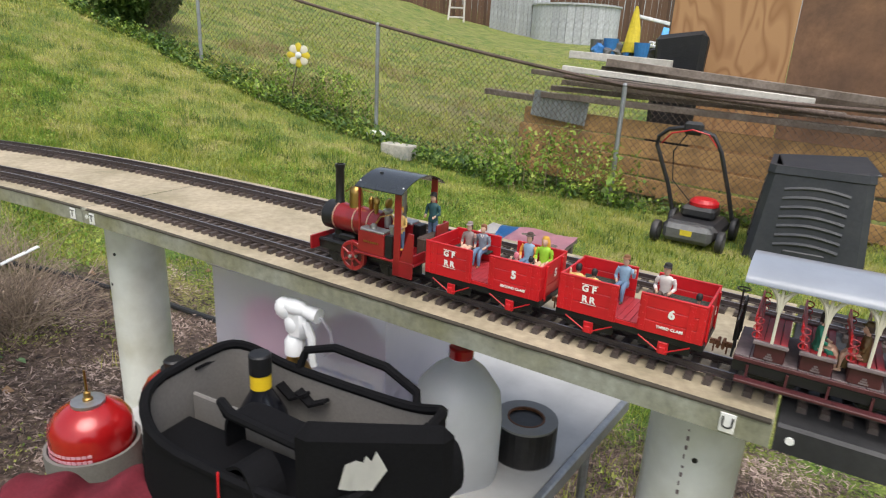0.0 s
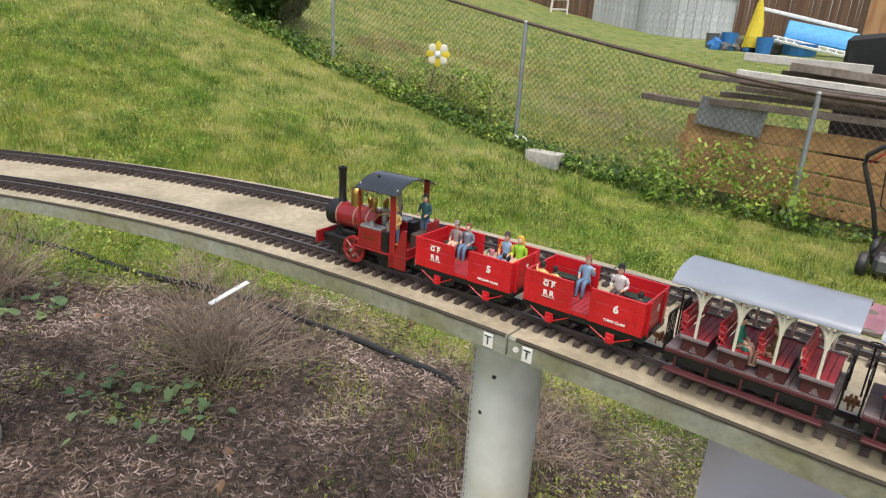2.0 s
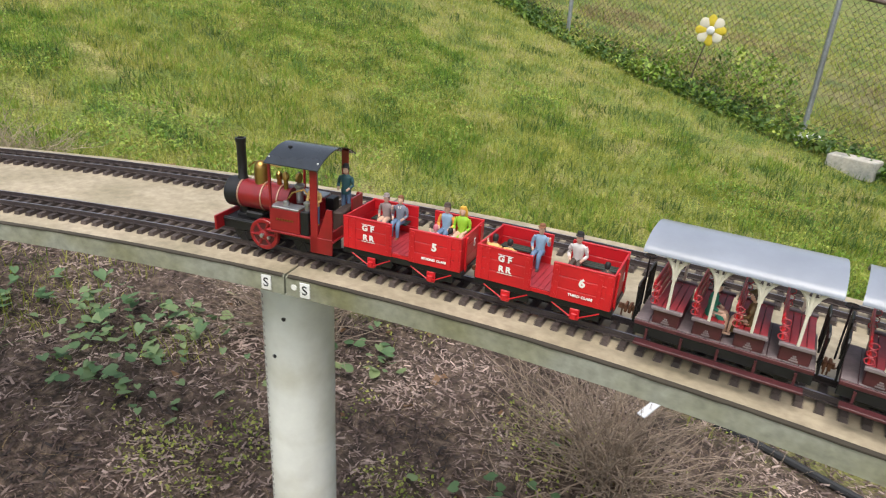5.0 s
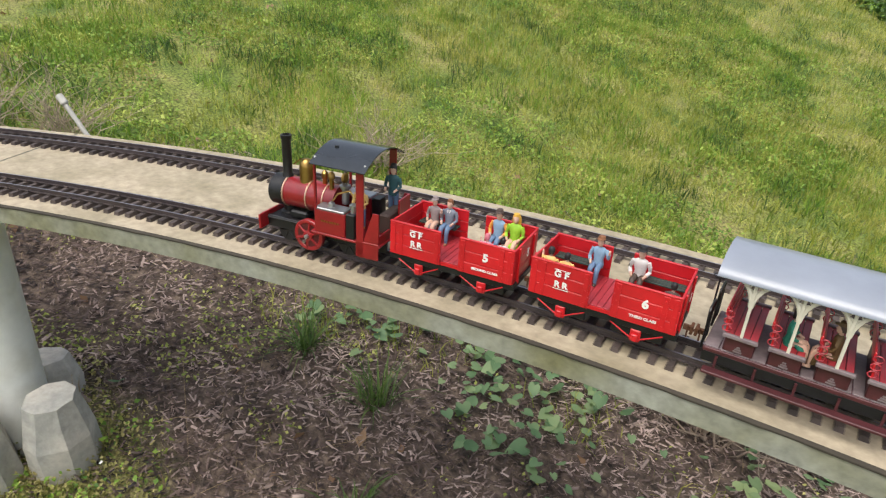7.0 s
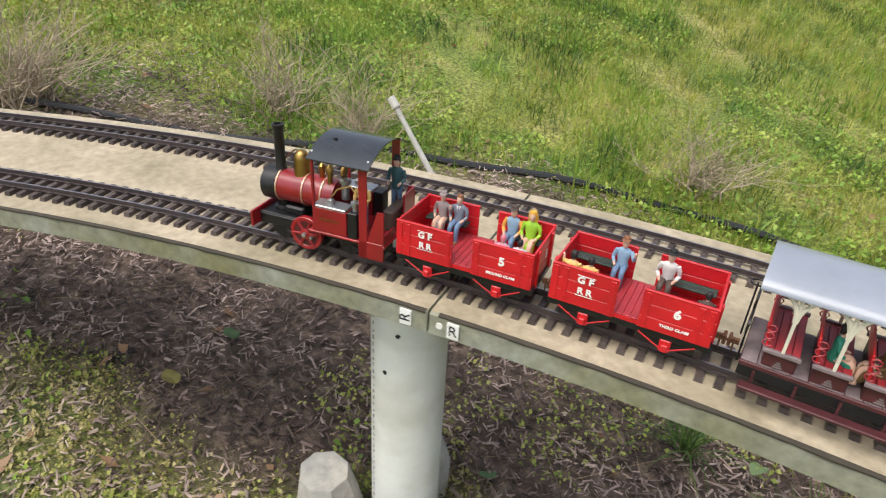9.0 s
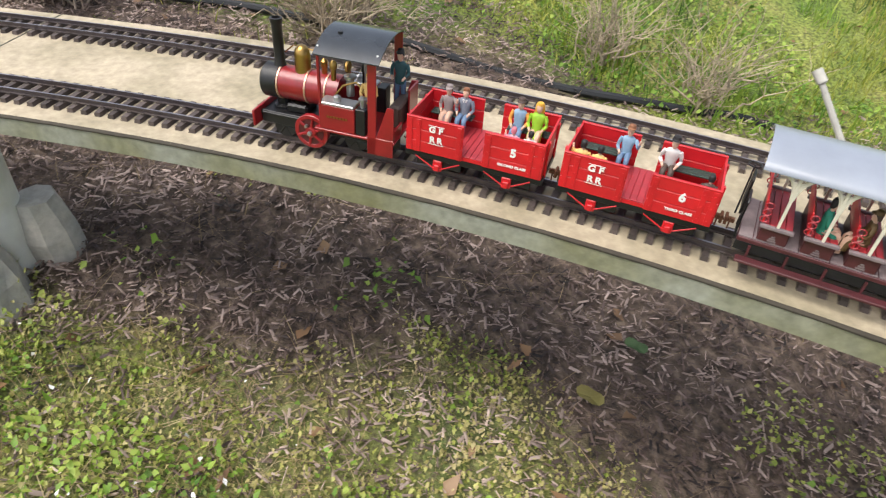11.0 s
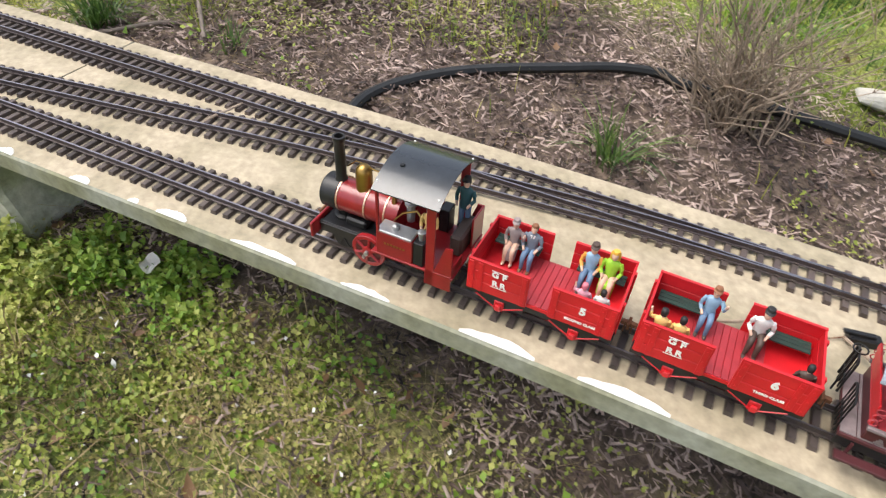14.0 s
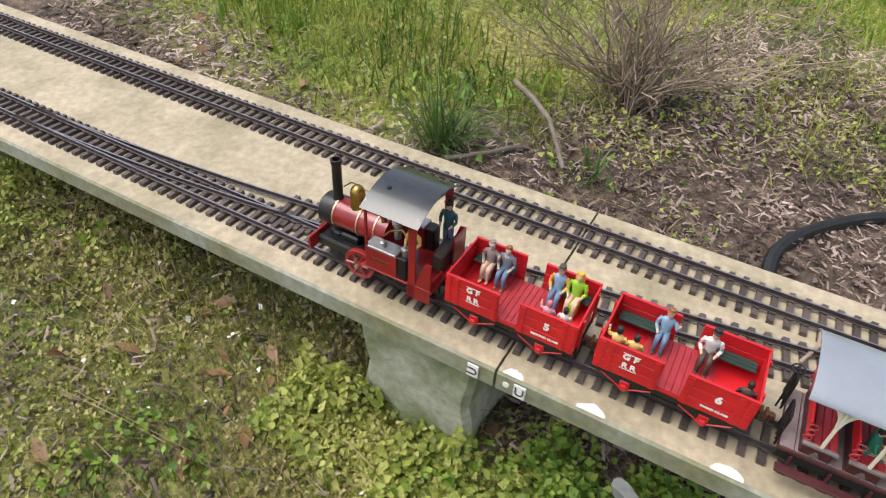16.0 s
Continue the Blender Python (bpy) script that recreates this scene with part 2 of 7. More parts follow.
def line_coords(x, y):
    """Distance along and beside the line, for arrays."""
    sub = slice(None, None, 5)
    lx, ly, lh, ls = LINE_X[sub], LINE_Y[sub], HEAD[sub], LINE_S[sub]
    s_out, v_out = np.empty(x.shape), np.empty(x.shape)
    for i in range(0, len(x), 20000):
        xx, yy = x[i:i + 20000, None], y[i:i + 20000, None]
        j = np.argmin((lx - xx) ** 2 + (ly - yy) ** 2, axis=1)
        s_out[i:i + 20000] = ls[j]
        v_out[i:i + 20000] = (xx[:, 0] - lx[j]) * np.sin(lh[j]) - (yy[:, 0] - ly[j]) * np.cos(lh[j])
    return s_out, v_out


def soft_clip(a, lo, hi):
    return np.clip(a, lo, hi)


def ground_z(x, y):
    """The garden's height: it falls towards the start of the line and rises across the lawn."""
    x, y = np.asarray(x, float), np.asarray(y, float)
    a, b = np.clip(x, -6.8, 3.2) / 5, np.clip(y, -4.5, 7.2) / 5
    z = -1.2093 - 0.0956 * a - 0.3545 * b + 0.4066 * a * a - 0.3388 * a * b + 0.2945 * b * b
    far = np.maximum(y - 7.2, 0)
    z += 0.10 * np.minimum(far, 6) + 0.062 * np.maximum(far - 6, 0) * np.exp(-np.maximum(far - 60, 0) / 40)
    z += 0.17 * np.minimum(np.maximum(-6.8 - x, 0), 25) - 0.02 * np.minimum(np.maximum(x - 3.2, 0), 10)
    return z


def gz(x, y):
    return float(ground_z(np.array([x]), np.array([y]))[0])


def wobble(x, y, k):
    return np.sin(x * k + 1.3 * np.sin(y * k * 0.7)) * np.cos(y * k * 1.1 + np.sin(x * k * 0.6))
# ---- ground: one sheet ----
def spread(lo, hi, step, reach):
    mid = np.arange(lo, hi + step / 2, step)
    out = np.cumsum(step * 1.22 ** np.arange(1, 38))
    out = out[out < reach]
    return np.concatenate([lo - out[::-1], mid, hi + out])


GX, GY = spread(-9.5, 4.5, 0.06, 320), spread(-5.5, 9.5, 0.06, 320)
mx, my = np.meshgrid(GX, GY)
gx, gy = mx.ravel(), my.ravel()
g_s, g_v = line_coords(gx, gy)


def bed_mask(x, y, s, v):
    """1 where the mulched bed lies, 0 on the lawn."""
    edge = np.interp(s, [-2, 4.5, 5.2, 6.2, 7.2, 8.4, 8.8, 9.3, 10], [1.8, 1.8, 1.6, 1.75, 1.8, 1.7, 1.1, 0.7, 0.6]) + 0.3 * wobble(x, y, 2.3)
    near = np.interp(s, [-2, 3.0, 4.3, 5.2, 6.0, 6.6, 7.2, 7.8, 8.5, 10], [-0.6, -0.5, 0.22, 0.12, 0.10, 0.12, 0.02, 0.02, 0.28, 0.45]) + 0.18 * wobble(x, y, 3.7)
    edge_m = np.clip((edge - v) / 0.25, 0, 1) * (1 - 0.6 * np.clip((near - v) / 0.16, 0, 1))
    return edge_m * np.clip((s + 3.2) / 0.5, 0, 1) * np.clip((v + 2.2) / 0.5, 0, 1)


g_bed = bed_mask(gx, gy, g_s, g_v)
bare = np.exp(-((gx - 1.0) / 1.5) ** 2 - ((gy - 8.7) / 1.3) ** 2) + 0.6 * np.exp(-((gx + 0.6) / 1.2) ** 2 - ((gy - 10.4) / 1.4) ** 2)
g_bed = np.clip(g_bed + 0.75 * bare * (0.75 + 0.35 * wobble(gx, gy, 3.1)), 0, 1)     # a bare patch in the yard beyond the fence
g_h = ground_z(gx, gy)
inner = (gx > -10) & (gx < 5) & (gy > -6) & (gy < 10)
g_h = g_h + inner * (0.018 * wobble(gx, gy, 4.0) + 0.01 * wobble(gx, gy, 11.0))
nx, ny = len(GX), len(GY)
ii = np.arange(nx * ny).reshape(ny, nx)
quads = np.stack([ii[:-1, :-1].ravel(), ii[:-1, 1:].ravel(), ii[1:, 1:].ravel(), ii[1:, :-1].ravel()], 1)
gm = bpy.data.materials.new("garden_ground")
gm.use_nodes = True
MATS["garden_ground"] = gm
n, l = gm.node_tree.nodes, gm.node_tree.links
att = n.new("ShaderNodeAttribute")
att.attribute_name = "bed"
tc = n.new("ShaderNodeTexCoord")


def noise_node(scale, detail=6):
    q = n.new("ShaderNodeTexNoise")
    q.inputs["Scale"].default_value, q.inputs["Detail"].default_value = scale, detail
    l.new(tc.outputs["Object"], q.inputs["Vector"])
    return q


def ramp_node(src, stops):
    q = n.new("ShaderNodeValToRGB")
    el = q.color_ramp.elements
    el[0].position, el[0].color = stops[0][0], (*stops[0][1], 1)
    el[1].position, el[1].color = stops[-1][0], (*stops[-1][1], 1)
    for p_, c_ in stops[1:-1]:
        el.new(p_).color = (*c_, 1)
    l.new(src, q.inputs["Fac"])
    return q


lawn = ramp_node(noise_node(2.2, 10).outputs["Fac"], [(0.34, (0.085, 0.15, 0.02)), (0.5, (0.19, 0.225, 0.045)), (0.66, (0.29, 0.27, 0.09))])
blade = ramp_node(noise_node(70, 4).outputs["Fac"], [(0.32, (0.3, 0.3, 0.3)), (0.68, (1.4, 1.4, 1.35))])
mul = n.new("ShaderNodeMix")
mul.data_type, mul.blend_type = "RGBA", "MULTIPLY"
mul.inputs["Factor"].default_value = 1.0
l.new(lawn.outputs["Color"], mul.inputs["A"])
l.new(blade.outputs["Color"], mul.inputs["B"])
soil = ramp_node(noise_node(28, 8).outputs["Fac"], [(0.3, (0.030, 0.022, 0.016)), (0.5, (0.095, 0.068, 0.050)), (0.74, (0.23, 0.17, 0.125))])
mixg = n.new("ShaderNodeMix")
mixg.data_type = "RGBA"
l.new(att.outputs["Fac"], mixg.inputs["Factor"])
l.new(mul.outputs["Result"], mixg.inputs["A"])
l.new(soil.outputs["Color"], mixg.inputs["B"])
l.new(mixg.outputs["Result"], n["Principled BSDF"].inputs["Base Color"])
n["Principled BSDF"].inputs["Roughness"].default_value = 0.95
bp = n.new("ShaderNodeBump")
bp.inputs["Strength"].default_value, bp.inputs["Distance"].default_value = 0.8, 0.02
l.new(noise_node(60, 6).outputs["Fac"], bp.inputs["Height"])
l.new(bp.outputs[0], n["Principled BSDF"].inputs["Normal"])
ground = raw("ground", np.stack([gx, gy, g_h], 1), quads, "garden_ground", True)
a_ = ground.data.attributes.new("bed", "FLOAT", "POINT")
a_.data.foreach_set("value", g_bed.astype(np.float32))
tagged(ground, "sloping garden ground, patchy lawn with a bark mulch bed", "ground", kind="structure")


# ---- deck sections on pipe piers ----
def sweep(bm, s0, s1, section, mi_of=None, step=0.06):
    """A closed section, as (v, h) pairs, swept along the line."""
    count = max(2, int((s1 - s0) / step) + 1)
    rings = []
    for s in np.linspace(s0, s1, count):
        rings.append([bm.verts.new(spot(s, v, h)) for v, h in section])
    k = len(section)
    for a, b in zip(rings, rings[1:]):
        for i in range(k):
            f_ = bm.faces.new((a[i], a[(i + 1) % k], b[(i + 1) % k], b[i]))
            f_.material_index = mi_of[i] if mi_of else 0
    for ring, mi in ((rings[0], 1), (rings[-1], 1)):
        bm.faces.new(ring).material_index = mi if mi_of else 0


LETTERS = {-1.02: ("U", "", 0, 0), 0.44: ("T", "T", 0, 0), 2.49: ("S", "S", 0, 0), 4.55: ("R", "R", 0, 90), 6.59: ("P", "P", 0, 90), 8.50: ("U", "U", 0, 90)}
DECKS = []
for j, (s0, s1) in enumerate(zip(JOINTS, JOINTS[1:])):
    first = j == 0
    deck = thing("deck_section", "black weathered deck section under the tracks" if first else "tan painted plank deck section with grey-green mossy edge on pipe piers", "deck", kind="structure")
    bm = bmesh.new()
    e = 0.004
    sec = [(DECK_F, -DECK_T), (DECK_F, -e), (DECK_F + e, 0), (DECK_B - e, 0), (DECK_B, -e), (DECK_B, -DECK_T)]
    sweep(bm, s0 + 0.002, s1 - 0.002, sec, [1, 1, 0, 1, 1, 1])
    part("slab", bm, ["black_deck", "black_deck"] if first else ["deck_top", "deck_side"], deck)
    DECKS.append(deck)
    if 0 < j < 5:        # the dark worn lip of the top sheet along the front edge
        bm = bmesh.new()
        rows_ = []
        for s_ in np.arange(s0 + 0.004, s1 - 0.004, 0.012):
            w_ = 0.0012 + 0.0010 * math.sin(s_ * 61) * math.sin(s_ * 23.7) + random.uniform(0, 0.0007)
            rows_.append([bm.verts.new(spot(s_, v_, h_)) for v_, h_ in ((DECK_F - w_, -0.0036), (DECK_F - w_, -0.0012 + w_ * 0.2), (DECK_F + 0.0042, 0.0009), (DECK_F + 0.0042, -0.0036))])
        for a, b in zip(rows_, rows_[1:]):
            for i in range(4):
                bm.faces.new((a[i], a[(i + 1) % 4], b[(i + 1) % 4], b[i]))
        part("edge_seam", bm, "joint_dirt", deck, "dark worn lip of the top sheet")


def letter_plate(parent, s, ch, tilt):
    """A small white plate on the deck's edge with one letter."""
    m = on_line(s, DECK_F - 0.0012, -0.019)
    face = m @ Matrix.Rotation(radians(180), 4, "Z") @ Matrix.Rotation(radians(90), 4, "X")
    bm = bmesh.new()
    box(bm, -0.009, 0.009, -0.013, 0.013, 0.0, 0.0022, 0.0004)
    pl = part("letter_plate", bm, "white_paint", parent, "white plate with a black letter")
    pl.matrix_basis = face
    cu = bpy.data.curves.new("letter", "FONT")
    cu.body, cu.size, cu.align_x, cu.align_y, cu.extrude = ch, 0.023, "CENTER", "CENTER", 0.0004
    cu.materials.append(MATS["black_metal"])
    ob = new("letter", cu)
    ob.parent = pl
    ob.matrix_basis = pose(0, 0, 0.0028, 0, 0, tilt)


for k, js in enumerate(JOINTS[1:-1]):
    ch_r, ch_l, tr, tl = LETTERS[js]
    letter_plate(DECKS[k], js - 0.04, ch_r, tr) if js > 0 else letter_plate(DECKS[k + 1], js + 0.05, ch_r, tr)
    if ch_l:
        letter_plate(DECKS[k + 1], js + 0.035, ch_l, tl)
    bm = bmesh.new()
    m = on_line(js - 0.018, DECK_F - 0.001, -0.018) @ Matrix.Rotation(radians(-90), 4, "X")
    lathe(bm, [(0.005, -0.002), (0.005, 0.002), (0.003, 0.004)], 10, on_line(js - 0.018, DECK_F, -0.018) @ Matrix.Rotation(radians(90), 4, "X"))
    part("bolt", bm, "white_paint", DECKS[k], "pale bolt head")


PIPE_R = 0.072


def pier_at(js):
    return spot(js + (0.15 if js > 6 else 0.12 if js > 4 else 0.10), 0.115 if js > 6 else 0.10)


for js in JOINTS[1:-2]:
    c = pier_at(js)
    zb = gz(c.x, c.y) - 0.05
    pier = thing("pipe_pier", "white plastic pipe pier holding up the deck", "pier", pose(c.x, c.y, zb, 0, 0, math.degrees(turn(js))), "pipe piers under the deck", "structure")
    top = -DECK_T - zb
    bm = bmesh.new()
    lathe(bm, [(PIPE_R - 0.004, 0), (PIPE_R, 0.0), (PIPE_R, top - 0.002), (PIPE_R - 0.004, top)], 36)
    part("pipe", bm, "pvc", pier, smooth=True)
    bm = bmesh.new()
    for k, (a, z) in enumerate(((96, top - 0.035), (100, top - 0.13), (80, top - 0.22))):
        u = Vector((math.cos(radians(a)), math.sin(radians(a)), 0))
        tube(bm, u * (PIPE_R - 0.003) + Vector((0, 0, z)), u * (PIPE_R + 0.0012) + Vector((0, 0, z)), 0.0045, seg=8)
    part("screw_hole", bm, "black_metal", pier, "dark screw holes")
    bm = bmesh.new()
    for k in range(34):          # faint unreadable print along the pipe
        a, z = radians(52 if js > 0 else 88), top - 0.08 - k * 0.016
        if z < 0.05:
            break
        u = Vector((math.cos(a), math.sin(a), 0))
        q = Matrix.Translation(u * (PIPE_R + 0.0003) + Vector((0, 0, z))) @ Matrix.Rotation(a, 4, "Z")
        box(bm, -0.0003, 0.0003, -0.002, 0.0022 - 0.0018 * (k % 3 == 0), -0.0045, 0.003 if k % 4 else -0.001, m=q)
    part("printing", bm, "grey_plank", pier, "small unreadable black print")


def concrete_block(m, w=0.16, d=0.10, h=0.20, label="grey cut-corner concrete block leaning on a pier"):
    """A cast footing block: eight uneven sides that draw in to a flat top."""
    bm = bmesh.new()
    rings_ = []
    for z, k in ((0.0, 1.0), (h * 0.30, 0.99), (h * 0.58, 0.97), (h * 0.80, 0.82), (h, 0.66)):
        ring = []
        for i in range(16):
            a = 2 * math.pi * i / 16
            c_, s_ = abs(math.cos(a)), abs(math.sin(a))
            q_ = 1.0 / max(c_, s_, (c_ + s_) * 0.7071)
            ring.append(bm.verts.new((q_ * k * math.cos(a) * w / 2, q_ * k * math.sin(a) * (w * 0.4 + d * 0.55) / 2, z)))
        rings_.append(ring)
    for a, b in zip(rings_, rings_[1:]):
        for i in range(16):
            bm.faces.new((a[i], a[(i + 1) % 16], b[(i + 1) % 16], b[i]))
    bm.faces.new(rings_[0])
    bm.faces.new(rings_[-1])
    for v in bm.verts:
        v.co += noise.noise_vector(v.co * 11 + m.translation * 5) * 0.006 + noise.noise_vector(v.co * 45 + m.translation) * 0.002
    ob = part("concrete_block", bm, "concrete")
    ob.matrix_basis = m
    tagged(ob, label, "block", "concrete blocks round the piers")
    return ob


for js, ring in ((2.49, ((-40, 0.145, 0.13), (50, 0.145, 0.15), (130, 0.145, 0.13), (215, 0.145, 0.14))), (4.55, ((30, 0.16, 0.20), (94, 0.150, 0.24), (166, 0.155, 0.23), (-70, 0.15, 0.13)))):
    c = pier_at(js)
    for a, r, h in ring:
        q = turn(js) + radians(a)
        x, y = c.x + r * math.cos(q), c.y + r * math.sin(q)
        concrete_block(pose(x, y, gz(x, y) - 0.06, 3, -3, math.degrees(q) + 90), 0.17, 0.15, h + 0.06)
for bx_, by_, top_, yw_, w_ in ((-5.68, -2.12, -0.345, 20, 0.165), (-5.57, -1.995, -0.385, -8, 0.17), (-5.725, -1.880, -0.365, 55, 0.125), (-5.62, -2.075, -0.43, 15, 0.08)):
    zb_ = gz(bx_, by_) - 0.06
    concrete_block(pose(bx_, by_, zb_, 3, -3, yw_ + 60), w_, 0.15 if w_ > 0.1 else 0.07, top_ - zb_)
bm = bmesh.new()
box(bm, -0.11, 0.11, -0.12, 0.12, 0, 0.36, 0.012)
bmesh.ops.subdivide_edges(bm, edges=bm.edges[:], cuts=7, use_grid_fill=True)
for v in bm.verts:
    v.co += noise.noise_vector(v.co * 9) * 0.014 + noise.noise_vector(v.co * 30) * 0.005
c = spot(8.50, 0.10)
slab = part("concrete_footing", bm, "mossy_concrete")
slab.matrix_basis = on_line(8.662, 0.08, -DECK_T - 0.36)
tagged(slab, "mossy rough concrete footing under the deck joint", "footing", kind="structure")


# ---- tracks ----
def tie_mesh():
    bm = bmesh.new()
    vs = box(bm, -0.0058, 0.0058, -0.0450, 0.0450, 0, 0.0075)
    for v in bm.verts:
        if v.co.z > 0.004:
            v.co.x *= 0.8
            v.co.y *= 0.985
    for y in (-0.0225, 0.0225):
        for d in (-0.0055, 0.0055):
            box(bm, -0.003, 0.003, y + d - 0.0016, y + d + 0.0016, 0.0075, 0.0105)
    return finish("tie", bm, "tie_plastic")


TIE = tie_mesh()
PITCH = 0.0245


def rails(parent, s0, s1, vf):
    for side in (-0.0225, 0.0225):
        bm = bmesh.new()
        b = [(-0.0035, 0.0076), (-0.0035, 0.009), (-0.001, 0.0095), (-0.001, 0.0135), (-0.0015, 0.014), (-0.0015, 0.017), (0.0015, 0.017), (0.0015, 0.014), (0.001, 0.0135), (0.001, 0.0095), (0.0035, 0.009), (0.0035, 0.0076)]
        mi = [0, 0, 0, 0, 0, 1, 0, 0, 0, 0, 0, 0]
        count = max(2, int((s1 - s0) / 0.05))
        rings = []
        for s in np.linspace(s0, s1, count):
            rings.append([bm.verts.new(spot(s, vf(s) + side + v, h)) for v, h in b])
        for p_, q_ in zip(rings, rings[1:]):
            for i in range(12):
                bm.faces.new((p_[i], p_[(i + 1) % 12], q_[(i + 1) % 12], q_[i])).material_index = mi[i]
        for ring in (rings[0], rings[-1]):
            bm.faces.new(ring)
        part("rail", bm, ["rail_metal", "rail_head"], parent)


def lay(s0, s1, vf, label, skip=None):
    tr = thing("track_panel", label, "track", kind="structure", group="track panels")
    rails(tr, s0, s1, vf)
    s = s0 + PITCH / 2
    while s < s1:
        if not (skip and skip(s)):
            ob = new("tie", TIE)
            ob.parent = tr
            slope = math.degrees(math.atan2(vf(s + 0.01) - vf(s - 0.01), 0.02))
            ob.matrix_basis = on_line(s, vf(s), 0.0, -slope + random.uniform(-0.8, 0.8))
        s += PITCH
    return tr


def cross_v(s):
    k = min(1, max(0, (9.7 - s) / 2.8))
    return TRACK_V + (BACK - TRACK_V) * k * k * (3 - 2 * k)


for s0, s1 in zip(JOINTS, JOINTS[1:]):
    lay(max(s0, -2.6), s1, lambda s: TRACK_V, "dark garden railway track with close brown ties")
    lay(max(s0, -2.6), s1, lambda s: BACK, "dark garden railway track with close brown ties")
lay(6.95, 9.68, cross_v, "crossover track joining the two lines on the deck", skip=lambda s: cross_v(s) < 0.035 or cross_v(s) > BACK - 0.06)
# ---- the train ----
# Every vehicle: x along the travel, y to the near side, z up from the deck; its middle lies at offset U on the train.
TRAIN = []      # (thing, middle, half wheelbase, pose on the vehicle)
WHEELS = []     # (wheelset, x on the vehicle, wheel radius)
NEAR = Matrix.Rotation(radians(180), 4, "Z") @ Matrix.Rotation(radians(90), 4, "X")


def words(body, size, m, parent, material="letter_white", name="lettering", label="", wide=1.0, heavy=0.02):
    cu = bpy.data.curves.new(name, "FONT")
    cu.body, cu.size, cu.align_x, cu.align_y, cu.extrude, cu.offset = body, size, "CENTER", "CENTER", 0.0002, size * heavy
    cu.materials.append(MATS[material])
    ob = new(name, cu)
    ob.parent = parent
    ob.matrix_basis = m @ Matrix.Diagonal((wide, 1, 1, 1))
    if label:
        tagged(ob, label)
    return ob


def wheelset(parent, x, r, material="black_metal", spokes=0, y=0.0235):
    bm = bmesh.new()
    tube(bm, (0, -y - 0.004, 0), (0, y + 0.004, 0), 0.003, seg=8)
    for sgn in (-1, 1):
        q = Matrix.Translation((0, sgn * y, 0)) @ Matrix.Rotation(radians(90), 4, "X")
        lathe(bm, [(r + 0.002, -sgn * -0.003), (r + 0.002, sgn * 0.0015), (r, sgn * 0.0015), (r, -sgn * 0.003)], 20, q)
        for k in range(6):
            a = k * math.pi / 3
            tube(bm, (0, sgn * (y + 0.0025), 0), (math.cos(a) * r, sgn * (y + 0.0025), math.sin(a) * r), 0.002, seg=5)
    ws = part("wheelset", bm, material, parent)
    ws.matrix_basis = pose(x, 0, RAIL_TOP + r)
    WHEELS.append((ws, x, r))
    return ws


def coupler(parent, x, sgn, z=0.045):
    bm = bmesh.new()
    box(bm, x, x + sgn * 0.010, -0.003, 0.003, z - 0.003, z + 0.003)
    box(bm, x + sgn * 0.009, x + sgn * 0.013, -0.008, 0.008, z - 0.006, z + 0.006, 0.001)
    tube(bm, (x + sgn * 0.006, 0.005, z - 0.012), (x + sgn * 0.006, 0.005, z + 0.006), 0.0012, seg=5)
    ribbon(bm, [(x + sgn * 0.012, 0, z), (x + sgn * 0.016, 0.002, z - 0.003), (x + sgn * 0.020, 0, z - 0.001)], 0.0012, 5)
    part("coupler", bm, "rust", parent, "rusty link coupler")


